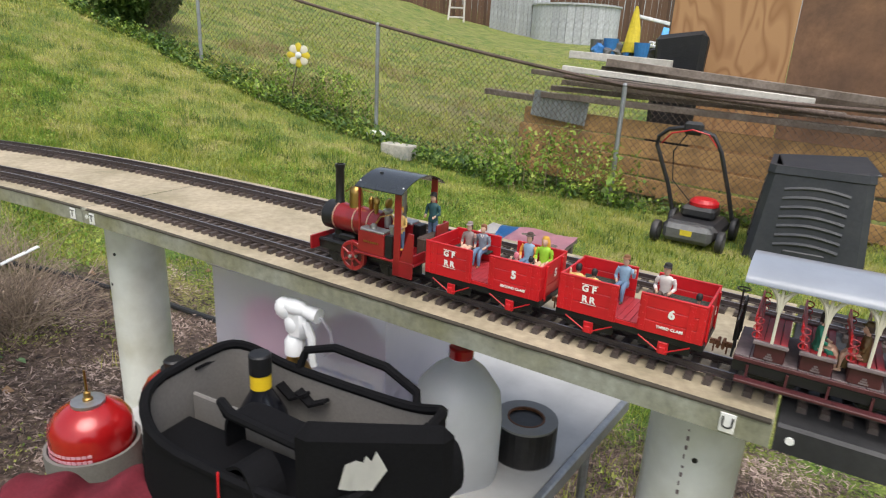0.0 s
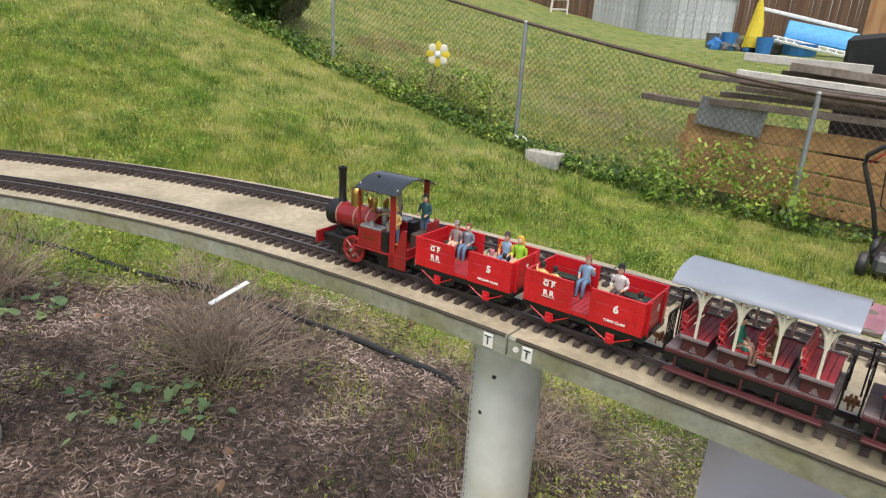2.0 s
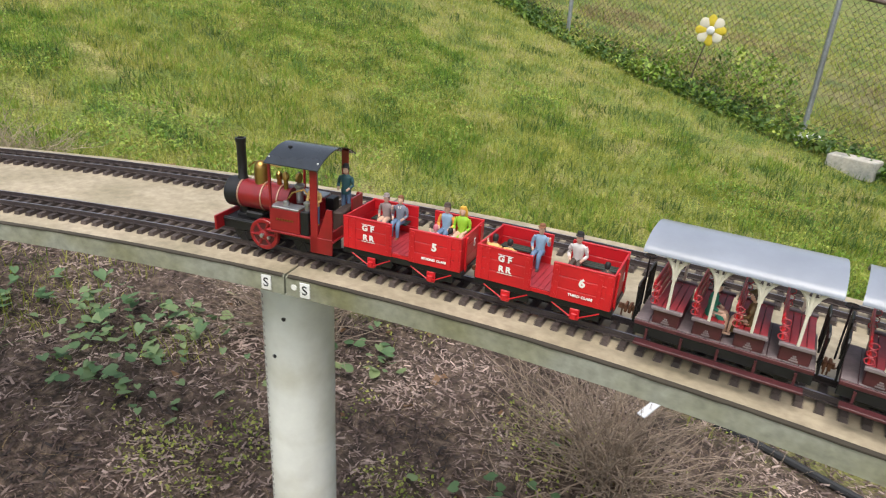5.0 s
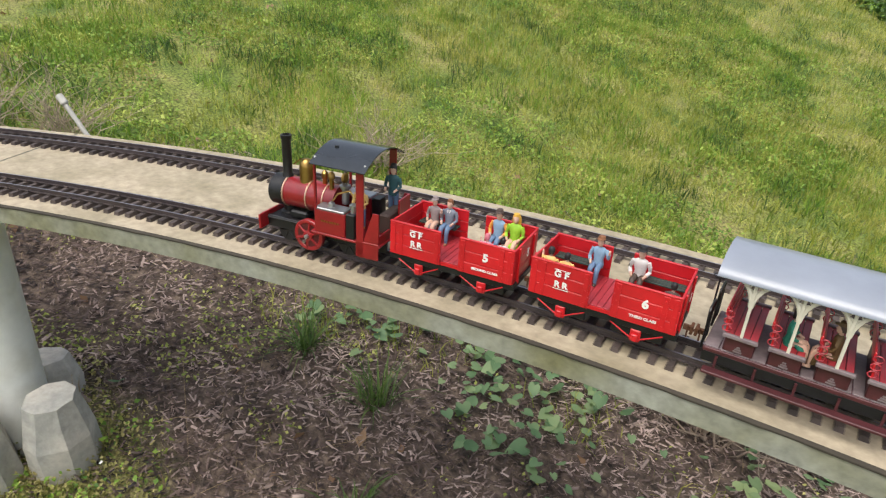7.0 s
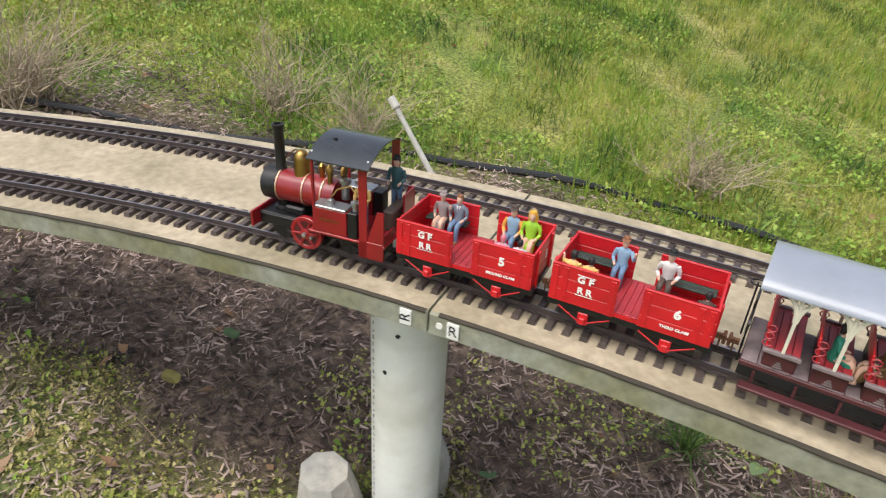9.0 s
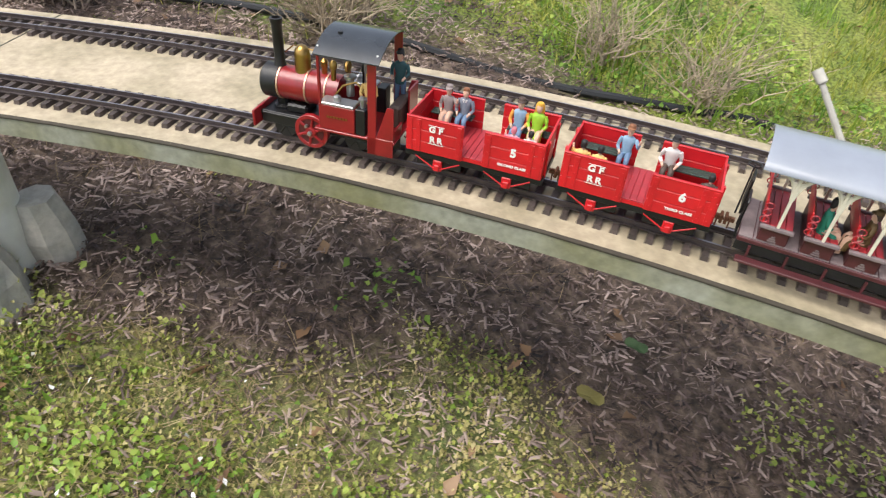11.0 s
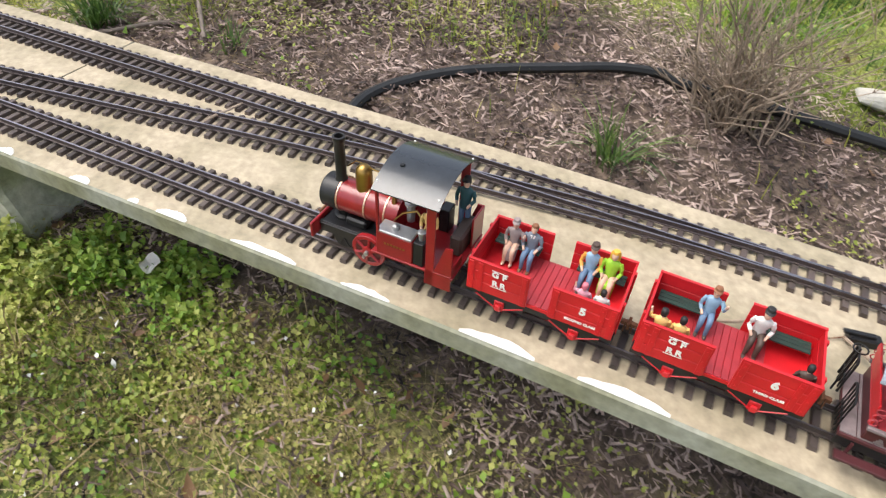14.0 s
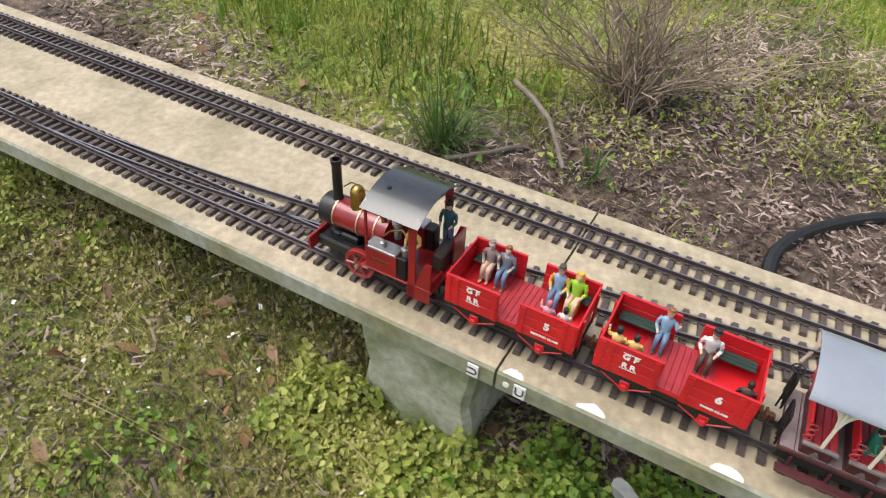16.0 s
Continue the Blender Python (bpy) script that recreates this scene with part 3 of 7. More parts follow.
def wagon(number, klass, u):
    """A red open passenger wagon with two seating bays either side of a doorway."""
    w = thing("open_wagon", f"bright red open passenger wagon numbered {number}, with green benches", "wagon", group="red open wagons")
    L, Wd, z0, z1, door = 0.100, 0.0495, 0.054, 0.107, 0.0150
    bm = bmesh.new()
    box(bm, -L, L, -Wd + 0.003, Wd - 0.003, z0, z0 + 0.005)
    part("floor", bm, "red_paint", w)
    for k in range(11):
        bm = bmesh.new()
        x = -0.044 + k * 0.0088
        box(bm, x - 0.0041, x + 0.0041, -Wd + 0.004, Wd - 0.004, z0 + 0.005, z0 + 0.0068, 0.0004)
        part("floor_board", bm, "plank_red", w)
    for sy in (-1, 1):
        for a, b in ((-L, -door), (door, L)):
            for k in range(3):
                bm = bmesh.new()
                zz = z0 + k * (z1 - z0) / 3
                box(bm, a, b, sy * (Wd - 0.003), sy * Wd, zz + 0.0004, zz + (z1 - z0) / 3 - 0.0004, 0.0004)
                part("side_plank", bm, "red_paint", w)
            for x in (a + 0.006, b - 0.006, (a + b) / 2 + (0.026 if a > 0 else -0.026) * 0.0 + (0.024 if b < 0 else -0.024) * -1):
                bm = bmesh.new()
                box(bm, x - 0.0035, x + 0.0035, sy * Wd, sy * (Wd + 0.0012), z0 + 0.001, z1 - 0.002, 0.0003)
                for zz in (0.008, 0.026, 0.044):
                    tube(bm, (x, sy * (Wd + 0.001), z0 + zz), (x, sy * (Wd + 0.0022), z0 + zz), 0.0011, seg=6)
                part("strap", bm, "red_paint", w, "red strap with bolt heads")
            bm = bmesh.new()
            box(bm, a, b, sy * (Wd - 0.0036), sy * (Wd + 0.0008), z1 - 0.0005, z1 + 0.0012, 0.0004)
            part("top_rail", bm, "red_paint", w)
    for sx in (-1, 1):
        for k in range(3):
            bm = bmesh.new()
            zz = z0 + k * (z1 - z0) / 3
            box(bm, sx * L, sx * (L - 0.003), -Wd + 0.003, Wd - 0.003, zz + 0.0004, zz + (z1 - z0) / 3 - 0.0004, 0.0004)
            part("end_plank", bm, "red_paint", w)
        for y in (-0.03, 0.03):
            bm = bmesh.new()
            box(bm, sx * L, sx * (L + 0.003), y - 0.003, y + 0.003, z0 - 0.004, z1 - 0.002, 0.0005)
            part("end_stanchion", bm, "red_paint", w)
        for sy in (-1, 1):
            for k in range(3):
                bm = bmesh.new()
                y = sy * (Wd - 0.0075 - k * 0.0068)
                xa, xb = sx * (L - 0.008), sx * (door + 0.012)
                box(bm, min(xa, xb), max(xa, xb), y - 0.003, y + 0.003, 0.079, 0.0815, 0.0004)
                part("bench_slat", bm, "green_seat", w, "dark green bench slat")
    bm = bmesh.new()
    for sy in (-1, 1):
        box(bm, -L + 0.004, L - 0.004, sy * 0.040, sy * 0.046, 0.044, z0, 0.0006)
    box(bm, -L - 0.002, -L + 0.006, -0.046, 0.046, 0.044, z0, 0.0006)
    box(bm, L - 0.006, L + 0.002, -0.046, 0.046, 0.044, z0, 0.0006)
    part("underframe", bm, "black_metal", w)
    for x in (-0.052, 0.052):
        for sy in (-1, 1):
            bm = bmesh.new()
            box(bm, x - 0.007, x + 0.007, sy * 0.0415, sy * 0.0465, 0.026, 0.044, 0.0015)
            box(bm, x - 0.004, x + 0.004, sy * 0.046, sy * 0.050, 0.028, 0.038, 0.001)
            part("axle_box", bm, "red_paint", w)
            bm = bmesh.new()
            tube(bm, (x, sy * 0.0465, 0.028), (x + 0.034, sy * 0.0465, 0.046), 0.0010, seg=5)
            tube(bm, (x, sy * 0.0465, 0.028), (x - 0.034, sy * 0.0465, 0.046), 0.0010, seg=5)
            part("truss_rod", bm, "red_paint", w)
            bm = bmesh.new()
            box(bm, x - 0.034, x + 0.034, sy * 0.036, sy * 0.041, 0.030, 0.044, 0.001)
            part("axle_guard", bm, "black_metal", w)
        wheelset(w, x, 0.0155)
    coupler(w, L + 0.003, 1)
    coupler(w, -L - 0.003, -1)
    face = lambda x, z: Matrix.Translation((x, Wd + 0.0014, z)) @ NEAR
    for ch, x, z in (("G", 0.0605, 0.0935), ("F", 0.0480, 0.0935), ("R", 0.0600, 0.0780), ("R", 0.0490, 0.0780)):
        words(ch, 0.0125, face(x, z), w, wide=1.05, heavy=0.045)
    bm = bmesh.new()
    box(bm, 0.0430, 0.0660, Wd + 0.0010, Wd + 0.0016, 0.0995, 0.1002)
    part("white_line", bm, "letter_white", w)
    bm = bmesh.new()
    box(bm, 0.0430, 0.0660, Wd + 0.0010, Wd + 0.0016, 0.0712, 0.0719)
    part("white_line", bm, "letter_white", w)
    words(str(number), 0.0165, face(-0.0575, 0.0860), w, heavy=0.05)
    words(klass, 0.0050, face(-0.0575, 0.0655), w, wide=1.15, heavy=0.05)
    end = Matrix.Translation((-L - 0.0032, 0.0, 0.0875)) @ Matrix.Rotation(radians(-90), 4, "Z") @ Matrix.Rotation(radians(90), 4, "X")
    words(str(number), 0.0165, end, w, heavy=0.05)
    TRAIN.append((w, u, 0.052, Matrix()))
    return w


wagon(5, "SECOND CLASS", 0.674)
wagon(6, "THIRD CLASS", 0.446)


def locomotive(u):
    lo = thing("steam_locomotive", "small dark red steam locomotive with black smokebox and open cab", "locomotive")
    X = lambda q: q - u
    zc, r = 0.0965, 0.0255
    q = Matrix.Rotation(radians(90), 4, "Y")
    bm = bmesh.new()
    lathe(bm, [(r, X(0.902)), (r, X(1.003))], 28, Matrix.Translation((0, 0, zc)) @ q)
    part("boiler", bm, "loco_red", lo, smooth=True)
    bm = bmesh.new()
    lathe(bm, [(r + 0.001, X(1.002)), (r + 0.001, X(1.026)), (r - 0.002, X(1.029)), (0.018, X(1.030)), (0.016, X(1.0325)), (0.003, X(1.033))], 28, Matrix.Translation((0, 0, zc)) @ q)
    part("smokebox", bm, "black_metal", lo, smooth=True)
    for x in (0.9995, 0.954, 0.922):
        bm = bmesh.new()
        lathe(bm, [(r + 0.0004, X(x) - 0.0014), (r + 0.0013, X(x) - 0.0012), (r + 0.0013, X(x) + 0.0012), (r + 0.0004, X(x) + 0.0014)], 28, Matrix.Translation((0, 0, zc)) @ q)
        part("boiler_band", bm, "band_metal", lo, "thin pale brass boiler band")
    bm = bmesh.new()
    lathe(bm, [(0.0100, 0.114), (0.0090, 0.124), (0.0078, 0.127), (0.0078, 0.184), (0.0092, 0.186), (0.0092, 0.192), (0.0064, 0.1925), (0.0060, 0.16)], 20, Matrix.Translation((X(1.0040), 0, 0)))
    part("chimney", bm, "black_metal", lo, smooth=True)
    bm = bmesh.new()
    lathe(bm, [(0.0135, 0.115), (0.0122, 0.122), (0.0118, 0.145), (0.0105, 0.152), (0.006, 0.1570), (0.001, 0.1585)], 20, Matrix.Translation((X(0.966), 0, 0)))
    part("dome", bm, "brass", lo, "polished brass steam dome", smooth=True)
    bm = bmesh.new()
    ribbon(bm, [(X(0.998), -0.008, 0.140), (X(0.985), -0.011, 0.151), (X(0.972), -0.008, 0.153), (X(0.955), -0.004, 0.152), (X(0.93), -0.004, 0.150)], 0.0011, 6)
    part("steam_pipe", bm, "brass", lo)
    bm = bmesh.new()
    lathe(bm, [(0.005, 0.112), (0.004, 0.130), (0.0055, 0.132), (0.0055, 0.140), (0.002, 0.144)], 12, Matrix.Translation((X(0.931), 0, 0)))
    part("safety_valve", bm, "brass", lo, smooth=True)
    bm = bmesh.new()
    lathe(bm, [(0.006, 0.10), (0.006, 0.125), (0.009, 0.127), (0.009, 0.131), (0.002, 0.132)], 12, Matrix.Translation((X(0.885), 0.012, 0)))
    lathe(bm, [(0.004, 0.10), (0.004, 0.165)], 10, Matrix.Translation((X(0.87), -0.014, 0)))
    part("cab_fitting", bm, "steel_lid", lo)
    bm = bmesh.new()
    for sy in (-1, 1):
        box(bm, X(0.80), X(1.027), sy * 0.026, sy * 0.031, 0.038, 0.058, 0.001)
    box(bm, X(0.93), X(1.027), -0.033, 0.033, 0.052, 0.056, 0.001)
    lathe(bm, [(0.016, 0.056), (0.016, 0.060), (0.011, 0.063), (0.011, 0.072)], 18, Matrix.Translation((X(1.002), 0, 0)))
    box(bm, X(0.955), X(0.99), -0.02, 0.02, 0.056, 0.07, 0.003)
    part("frame", bm, "black_metal", lo)
    bm = bmesh.new()
    box(bm, X(1.027), X(1.0315), -0.051, 0.051, 0.038, 0.064, 0.0012)
    part("buffer_beam", bm, "loco_red", lo)
    bm = bmesh.new()
    box(bm, X(0.80), X(0.926), -0.054, 0.054, 0.0555, 0.0595, 0.0008)
    part("footplate", bm, "loco_red", lo)
    for sy in (1, -1):
        bm = bmesh.new()
        box(bm, X(0.862), X(0.918), sy * 0.028, sy * 0.053, 0.0595, 0.099, 0.0012)
        tank = part("side_tank", bm, "loco_red", lo)
        bm = bmesh.new()
        box(bm, X(0.863), X(0.917), sy * 0.028, sy * 0.0535, 0.0985, 0.1025, 0.0012)
        lid = part("tank_top", bm, "steel_lid", tank, "dull grey metal tank top")
        bm = bmesh.new()
        lathe(bm, [(0.0055, 0.1025), (0.0055, 0.109), (0.002, 0.111)], 12, Matrix.Translation((X(0.893), sy * 0.041, 0)))
        part("filler_cap", bm, "steel_lid", tank)
        bm = bmesh.new()
        for k in range(7):
            box(bm, X(0.905) - k * 0.0048, X(0.902) - k * 0.0048, sy * 0.053, sy * 0.0536, 0.0795, 0.0825)
        part("name_bars", bm, "brass", tank, "small unreadable gold lettering")
        bm = bmesh.new()
        box(bm, X(0.846), X(0.861), sy * 0.030, sy * 0.052, 0.0595, 0.100, 0.001)
        part("locker", bm, "black_metal", lo)
        bm = bmesh.new()
        box(bm, X(0.9125), X(0.9165), sy * 0.0505, sy * 0.0545, 0.099, 0.180, 0.0006)
        part("cab_post", bm, "loco_red", lo)
        bm = bmesh.new()
        box(bm, X(0.828), X(0.841), sy * 0.0515, sy * 0.0545, 0.034, 0.182, 0.0008)
        part("cab_pillar", bm, "loco_red", lo)
        bm = bmesh.new()
        box(bm, X(0.802), X(0.842), sy * 0.0515, sy * 0.0545, 0.034, 0.062, 0.0008)
        part("skirt", bm, "loco_red", lo)
        bm = bmesh.new()
        v0 = [bm.verts.new((X(a), sy * yy, z)) for yy in (0.0515, 0.0540) for a, z in ((0.828, 0.062), (0.802, 0.062), (0.802, 0.112), (0.812, 0.112))]
        for f_ in ((0, 1, 2, 3), (7, 6, 5, 4), (0, 4, 5, 1), (1, 5, 6, 2), (2, 6, 7, 3), (3, 7, 4, 0)):
            bm.faces.new([v0[i] for i in f_])
        part("cab_side", bm, "loco_red", lo)
    bm = bmesh.new()
    box(bm, X(0.802), X(0.805), -0.0515, -0.016, 0.0595, 0.112, 0.0006)
    part("bunker_back", bm, "loco_red", lo)
    bm = bmesh.new()
    box(bm, X(0.802), X(0.805), 0.016, 0.0515, 0.0595, 0.075, 0.0006)
    part("bunker_back", bm, "loco_red", lo)
    bm = bmesh.new()
    box(bm, X(0.81), X(0.83), -0.045, -0.018, 0.0595, 0.082, 0.002)
    part("coal_box", bm, "brown", lo, "brown wooden box in the cab")
    bm = bmesh.new()
    rows = []
    for k in range(13):
        y = -0.064 + 0.128 * k / 12
        z = 0.196 - 0.021 * (y / 0.064) ** 2
        rows.append([bm.verts.new((X(x), y, z + dz)) for x, dz in ((0.820, 0), (0.9165, 0), (0.9165, 0.0016), (0.820, 0.0016))])
    for a, b in zip(rows, rows[1:]):
        for i in range(4):
            bm.faces.new((a[i], a[(i + 1) % 4], b[(i + 1) % 4], b[i]))
    bm.faces.new(rows[0])
    bm.faces.new(rows[-1])
    roof = part("cab_roof", bm, "roof_paint", lo, "glossy black curved cab roof", smooth=True)
    bm = bmesh.new()
    for x in (0.826, 0.9135):
        for y in (-0.052, 0.052):
            ball(bm, (X(x), y, 0.1835), 0.0017, seg=8)
    part("rivet", bm, "white_paint", roof, "pale rivet heads")
    bm = bmesh.new()
    lathe(bm, [(0.0034, 0), (0.0034, 0.0022), (0.0022, 0.0024)], 12, Matrix.Translation((X(0.893), 0.022, 0.1948)))
    part("whistle_hole", bm, "black_metal", roof)
    for (x, y, z, r_, h_, m_) in ((0.912, 0.010, 0.118, 0.0055, 0.030, "brass"), (0.900, -0.012, 0.118, 0.0048, 0.026, "black_metal"), (0.880, -0.030, 0.100, 0.0050, 0.036, "black_metal"), (0.853, 0.041, 0.100, 0.0065, 0.016, "steel_lid")):
        bm = bmesh.new()
        lathe(bm, [(r_ * 0.7, z), (r_ * 0.7, z + h_ * 0.55), (r_, z + h_ * 0.6), (r_, z + h_ * 0.85), (r_ * 0.4, z + h_)], 12, Matrix.Translation((X(x), y, 0)))
        part("valve_stand", bm, m_, lo, smooth=True)
    bm = bmesh.new()
    lathe(bm, [(0.0085, -0.002), (0.0085, 0.002), (0.007, 0.0025)], 16, Matrix.Translation((X(0.893), 0.0, 0.138)) @ Matrix.Rotation(radians(-90), 4, "Y"))
    part("pressure_gauge", bm, "brass", lo)
    bm = bmesh.new()
    ribbon(bm, [(X(0.905), 0.024, 0.100), (X(0.890), 0.026, 0.120), (X(0.872), 0.020, 0.126), (X(0.856), 0.022, 0.110)], 0.0016, 6)
    part("pipework", bm, "brass", lo, smooth=True)
    bm = bmesh.new()
    box(bm, X(0.808), X(0.826), -0.048, 0.010, 0.0595, 0.094, 0.003)
    part("bunker_seat", bm, "brown", lo, "brown wooden seat box")
    # outside cranked wheel, and the small carrying wheels
    bm = bmesh.new()
    R = 0.0272
    for sgn in (-1, 1):
        qq = Matrix.Translation((0, sgn * 0.0395, 0)) @ Matrix.Rotation(radians(-90 * sgn), 4, "X")
        lathe(bm, [(R - 0.0075, -0.003), (R, -0.003), (R, 0.004), (R - 0.001, 0.005), (R - 0.0060, 0.005), (R - 0.0075, 0.0035)], 30, qq, 0)
        lathe(bm, [(R - 0.0072, 0.0036), (R - 0.0072, 0.0044), (0.001, 0.0044)], 30, qq, 1)
        lathe(bm, [(0.0085, 0.0044), (0.0085, 0.0072), (0.006, 0.0080)], 16, qq, 0)
        lathe(bm, [(0.0034, 0.008), (0.0034, 0.0125), (0.002, 0.0130)], 12, qq, 2)
        for k in range(6):
            a = k * math.pi / 3
            tube(bm, (0, sgn * 0.0448, 0), (math.cos(a) * (R - 0.004), sgn * 0.0448, math.sin(a) * (R - 0.004)), 0.0026, 0.0020, seg=6)
        tube(bm, (0.011, sgn * 0.045, 0.004), (0.011, sgn * 0.050, 0.004), 0.0025, seg=8, mi=2)
    ws = part("driving_wheel", bm, ["loco_red", "wheel_dark", "steel_lid"], lo, "red spoked wheel with a dark web and bright axle end")
    ws.matrix_basis = pose(X(0.937), 0, RAIL_TOP + R)
    WHEELS.append((ws, X(0.937), R))
    wheelset(lo, X(0.872), 0.0185)
    wheelset(lo, X(0.99), 0.0185)
    coupler(lo, X(0.80), -1)
    coupler(lo, X(1.0315), 1, 0.048)
    TRAIN.append((lo, u - 0.006, 0.045, Matrix()))


locomotive(0.918)


def coach(u, back):
    """An open toast-rack coach with benches, lacy cream brackets and an arched roof."""
    co = thing("toast_rack_coach", "open maroon coach with cream lace brackets and arched grey roof", "coach", group="open coaches")
    L = 0.106
    bm = bmesh.new()
    box(bm, -L, L, -0.052, 0.052, 0.050, 0.056, 0.0008)
    part("floor", bm, "maroon_wood", co)
    for k in range(12):
        bm = bmesh.new()
        x = -L + 0.009 + k * (2 * L - 0.018) / 11
        box(bm, x - 0.0083, x + 0.0083, -0.050, 0.050, 0.056, 0.0578, 0.0004)
        part("floor_board", bm, "grey_plank", co)
    bm = bmesh.new()
    for sy in (-1, 1):
        box(bm, -L, L, sy * 0.046, sy * 0.051, 0.036, 0.050, 0.0008)
    part("sill", bm, "black_metal", co)
    for sy in (-1, 1):
        bm = bmesh.new()
        box(bm, -L + 0.006, L - 0.006, sy * 0.055, sy * 0.068, 0.0285, 0.0325, 0.0008)
        part("running_board", bm, "maroon_wood", co)
        for k in range(5):
            bm = bmesh.new()
            x = -L + 0.018 + k * 0.044
            box(bm, x - 0.0015, x + 0.0015, sy * 0.052, sy * 0.055, 0.030, 0.048)
            part("step_hanger", bm, "maroon_wood", co)
    posts = [0.068, 0.018, -0.031, -0.0815]
    for x in posts:
        bm = bmesh.new()
        box(bm, x - 0.017, x + 0.017, -0.050, 0.050, 0.0578, 0.078, 0.0012)
        bench = part("bench", bm, "maroon_wood", co)
        for k in range(4):
            bm = bmesh.new()
            xx = x - 0.0135 + k * 0.009
            box(bm, xx - 0.0041, xx + 0.0041, -0.053, 0.053, 0.078, 0.0802, 0.0005)
            part("seat_slat", bm, "plank_red", bench, "red varnished seat slat")
        bm = bmesh.new()
        for k in range(3):
            z = 0.084 + k * 0.0105
            box(bm, x + 0.0165 + k * 0.0022, x + 0.0190 + k * 0.0022, -0.050, 0.050, z, z + 0.0095, 0.0005)
        part("bench_back", bm, "red_paint", bench)
        for sy in (-1, 1):
            bm = bmesh.new()
            box(bm, x - 0.019, x + 0.020, sy * 0.050, sy * 0.0555, 0.0785, 0.083, 0.0006)
            part("bench_end", bm, "grey_plank", bench, "greyed bench end board")
            bm = bmesh.new()
            for q_ in range(3):
                ribbon(bm, [(x + 0.018 + 0.005 * math.cos(k * 0.785 + q_), sy * 0.0512, 0.089 + q_ * 0.0095 + 0.0042 * math.sin(k * 0.785 + q_)) for k in range(9)], 0.0008, 4)
            part("scroll_end", bm, "plank_red", bench, "red cast scroll end")
            bm = bmesh.new()
            for k in range(3):
                box(bm, x - 0.005 + 0.0015 * k, x + 0.005 - 0.0015 * k, sy * 0.0500, sy * 0.0508, 0.060 + k * 0.003, 0.062 + k * 0.003)
            part("crest", bm, "grey_plank", bench)
            bm = bmesh.new()
            box(bm, x - 0.0018, x + 0.0018, sy * 0.051, sy * 0.0546, 0.083, 0.158, 0.0005)
            post = part("post", bm, "cream_paint", co)
            bm = bmesh.new()
            y = sy * 0.0528
            for d in (-1, 1):
                ribbon(bm, [(x + d * (0.0012 + 0.022 * (1 - math.cos(k * 0.2617))), y, 0.124 + 0.032 * math.sin(k * 0.2617)) for k in range(7)], 0.0019, 5)
                ribbon(bm, [(x + d * 0.001, y, 0.138), (x + d * 0.007, y, 0.1475), (x + d * 0.012, y, 0.157)], 0.0014, 5)
                ribbon(bm, [(x + d * (0.0085 + 0.0042 * math.cos(k * 0.785)), y, 0.1525 + 0.0038 * math.sin(k * 0.785)) for k in range(9)], 0.0012, 4)
                ribbon(bm, [(x + d * (0.0045 + 0.0024 * math.cos(k * 0.785)), y, 0.144 + 0.0026 * math.sin(k * 0.785)) for k in range(9)], 0.0012, 4)
            box(bm, x - 0.019, x + 0.019, y - 0.0008, y + 0.0008, 0.1565, 0.1585)
            part("lace_bracket", bm, "cream_paint", post, "cream openwork bracket")
    bm = bmesh.new()
    for sy in (-1, 1):
        box(bm, -L, L, sy * 0.0518, sy * 0.0545, 0.1560, 0.1600, 0.0005)
    part("cantrail", bm, "cream_paint", co)
    bm = bmesh.new()
    rows = []
    for k in range(17):
        a = math.pi * (0.5 + (k / 16 - 0.5) * 0.86)
        y, z = 0.0605 * math.cos(a) / math.cos(math.pi * 0.07), 0.1545 + 0.024 * (math.sin(a) - 0.2)
        rows.append([bm.verts.new((x, y, z + dz)) for x, dz in ((-0.110, 0), (0.110, 0), (0.110, 0.002), (-0.110, 0.002))])
    for a, b in zip(rows, rows[1:]):
        for i in range(4):
            bm.faces.new((a[i], a[(i + 1) % 4], b[(i + 1) % 4], b[i]))
    bm.faces.new(rows[0])
    bm.faces.new(rows[-1])
    part("roof", bm, "coach_roof", co, "smooth grey arched roof", smooth=True)
    for sx in (-1, 1):
        x = sx * (L + 0.003)
        for sy in (-1, 1):
            bm = bmesh.new()
            ribbon(bm, [(x, sy * 0.046, 0.050), (x, sy * 0.046, 0.101), (x, sy * 0.043, 0.104), (x, sy * 0.0175, 0.104), (x, sy * 0.0145, 0.101), (x, sy * 0.0145, 0.050)], 0.0016, 6)
            rl = part("end_railing", bm, "black_metal", co)
            for y in (0.0225, 0.0305, 0.0385):
                bm = bmesh.new()
                tube(bm, (x, sy * y, 0.050), (x, sy * y, 0.104), 0.0011, seg=5)
                part("railing_bar", bm, "black_metal", rl)
            bm = bmesh.new()
            tube(bm, (x, sy * 0.046, 0.068), (x, sy * 0.0145, 0.068), 0.0012, seg=5)
            part("railing_bar", bm, "black_metal", rl)
    bm = bmesh.new()
    x = L + 0.008
    tube(bm, (x, -0.02, 0.045), (x, -0.02, 0.120), 0.0013, seg=6)
    ribbon(bm, [(x + 0.008 * math.cos(k * 0.5236), -0.02 + 0.008 * math.sin(k * 0.5236), 0.120) for k in range(13)], 0.0011, 5)
    part("brake_wheel", bm, "black_metal", co)
    for x in (-0.06, 0.06):
        for sy in (-1, 1):
            bm = bmesh.new()
            box(bm, x - 0.026, x + 0.026, sy * 0.030, sy * 0.036, 0.026, 0.040, 0.001)
            part("bogie_side", bm, "black_metal", co)
        for d in (-0.016, 0.016):
            wheelset(co, x + d, 0.0145)
    coupler(co, L + 0.006, 1)
    coupler(co, -L - 0.006, -1)
    TRAIN.append((co, u, 0.06, Matrix()))


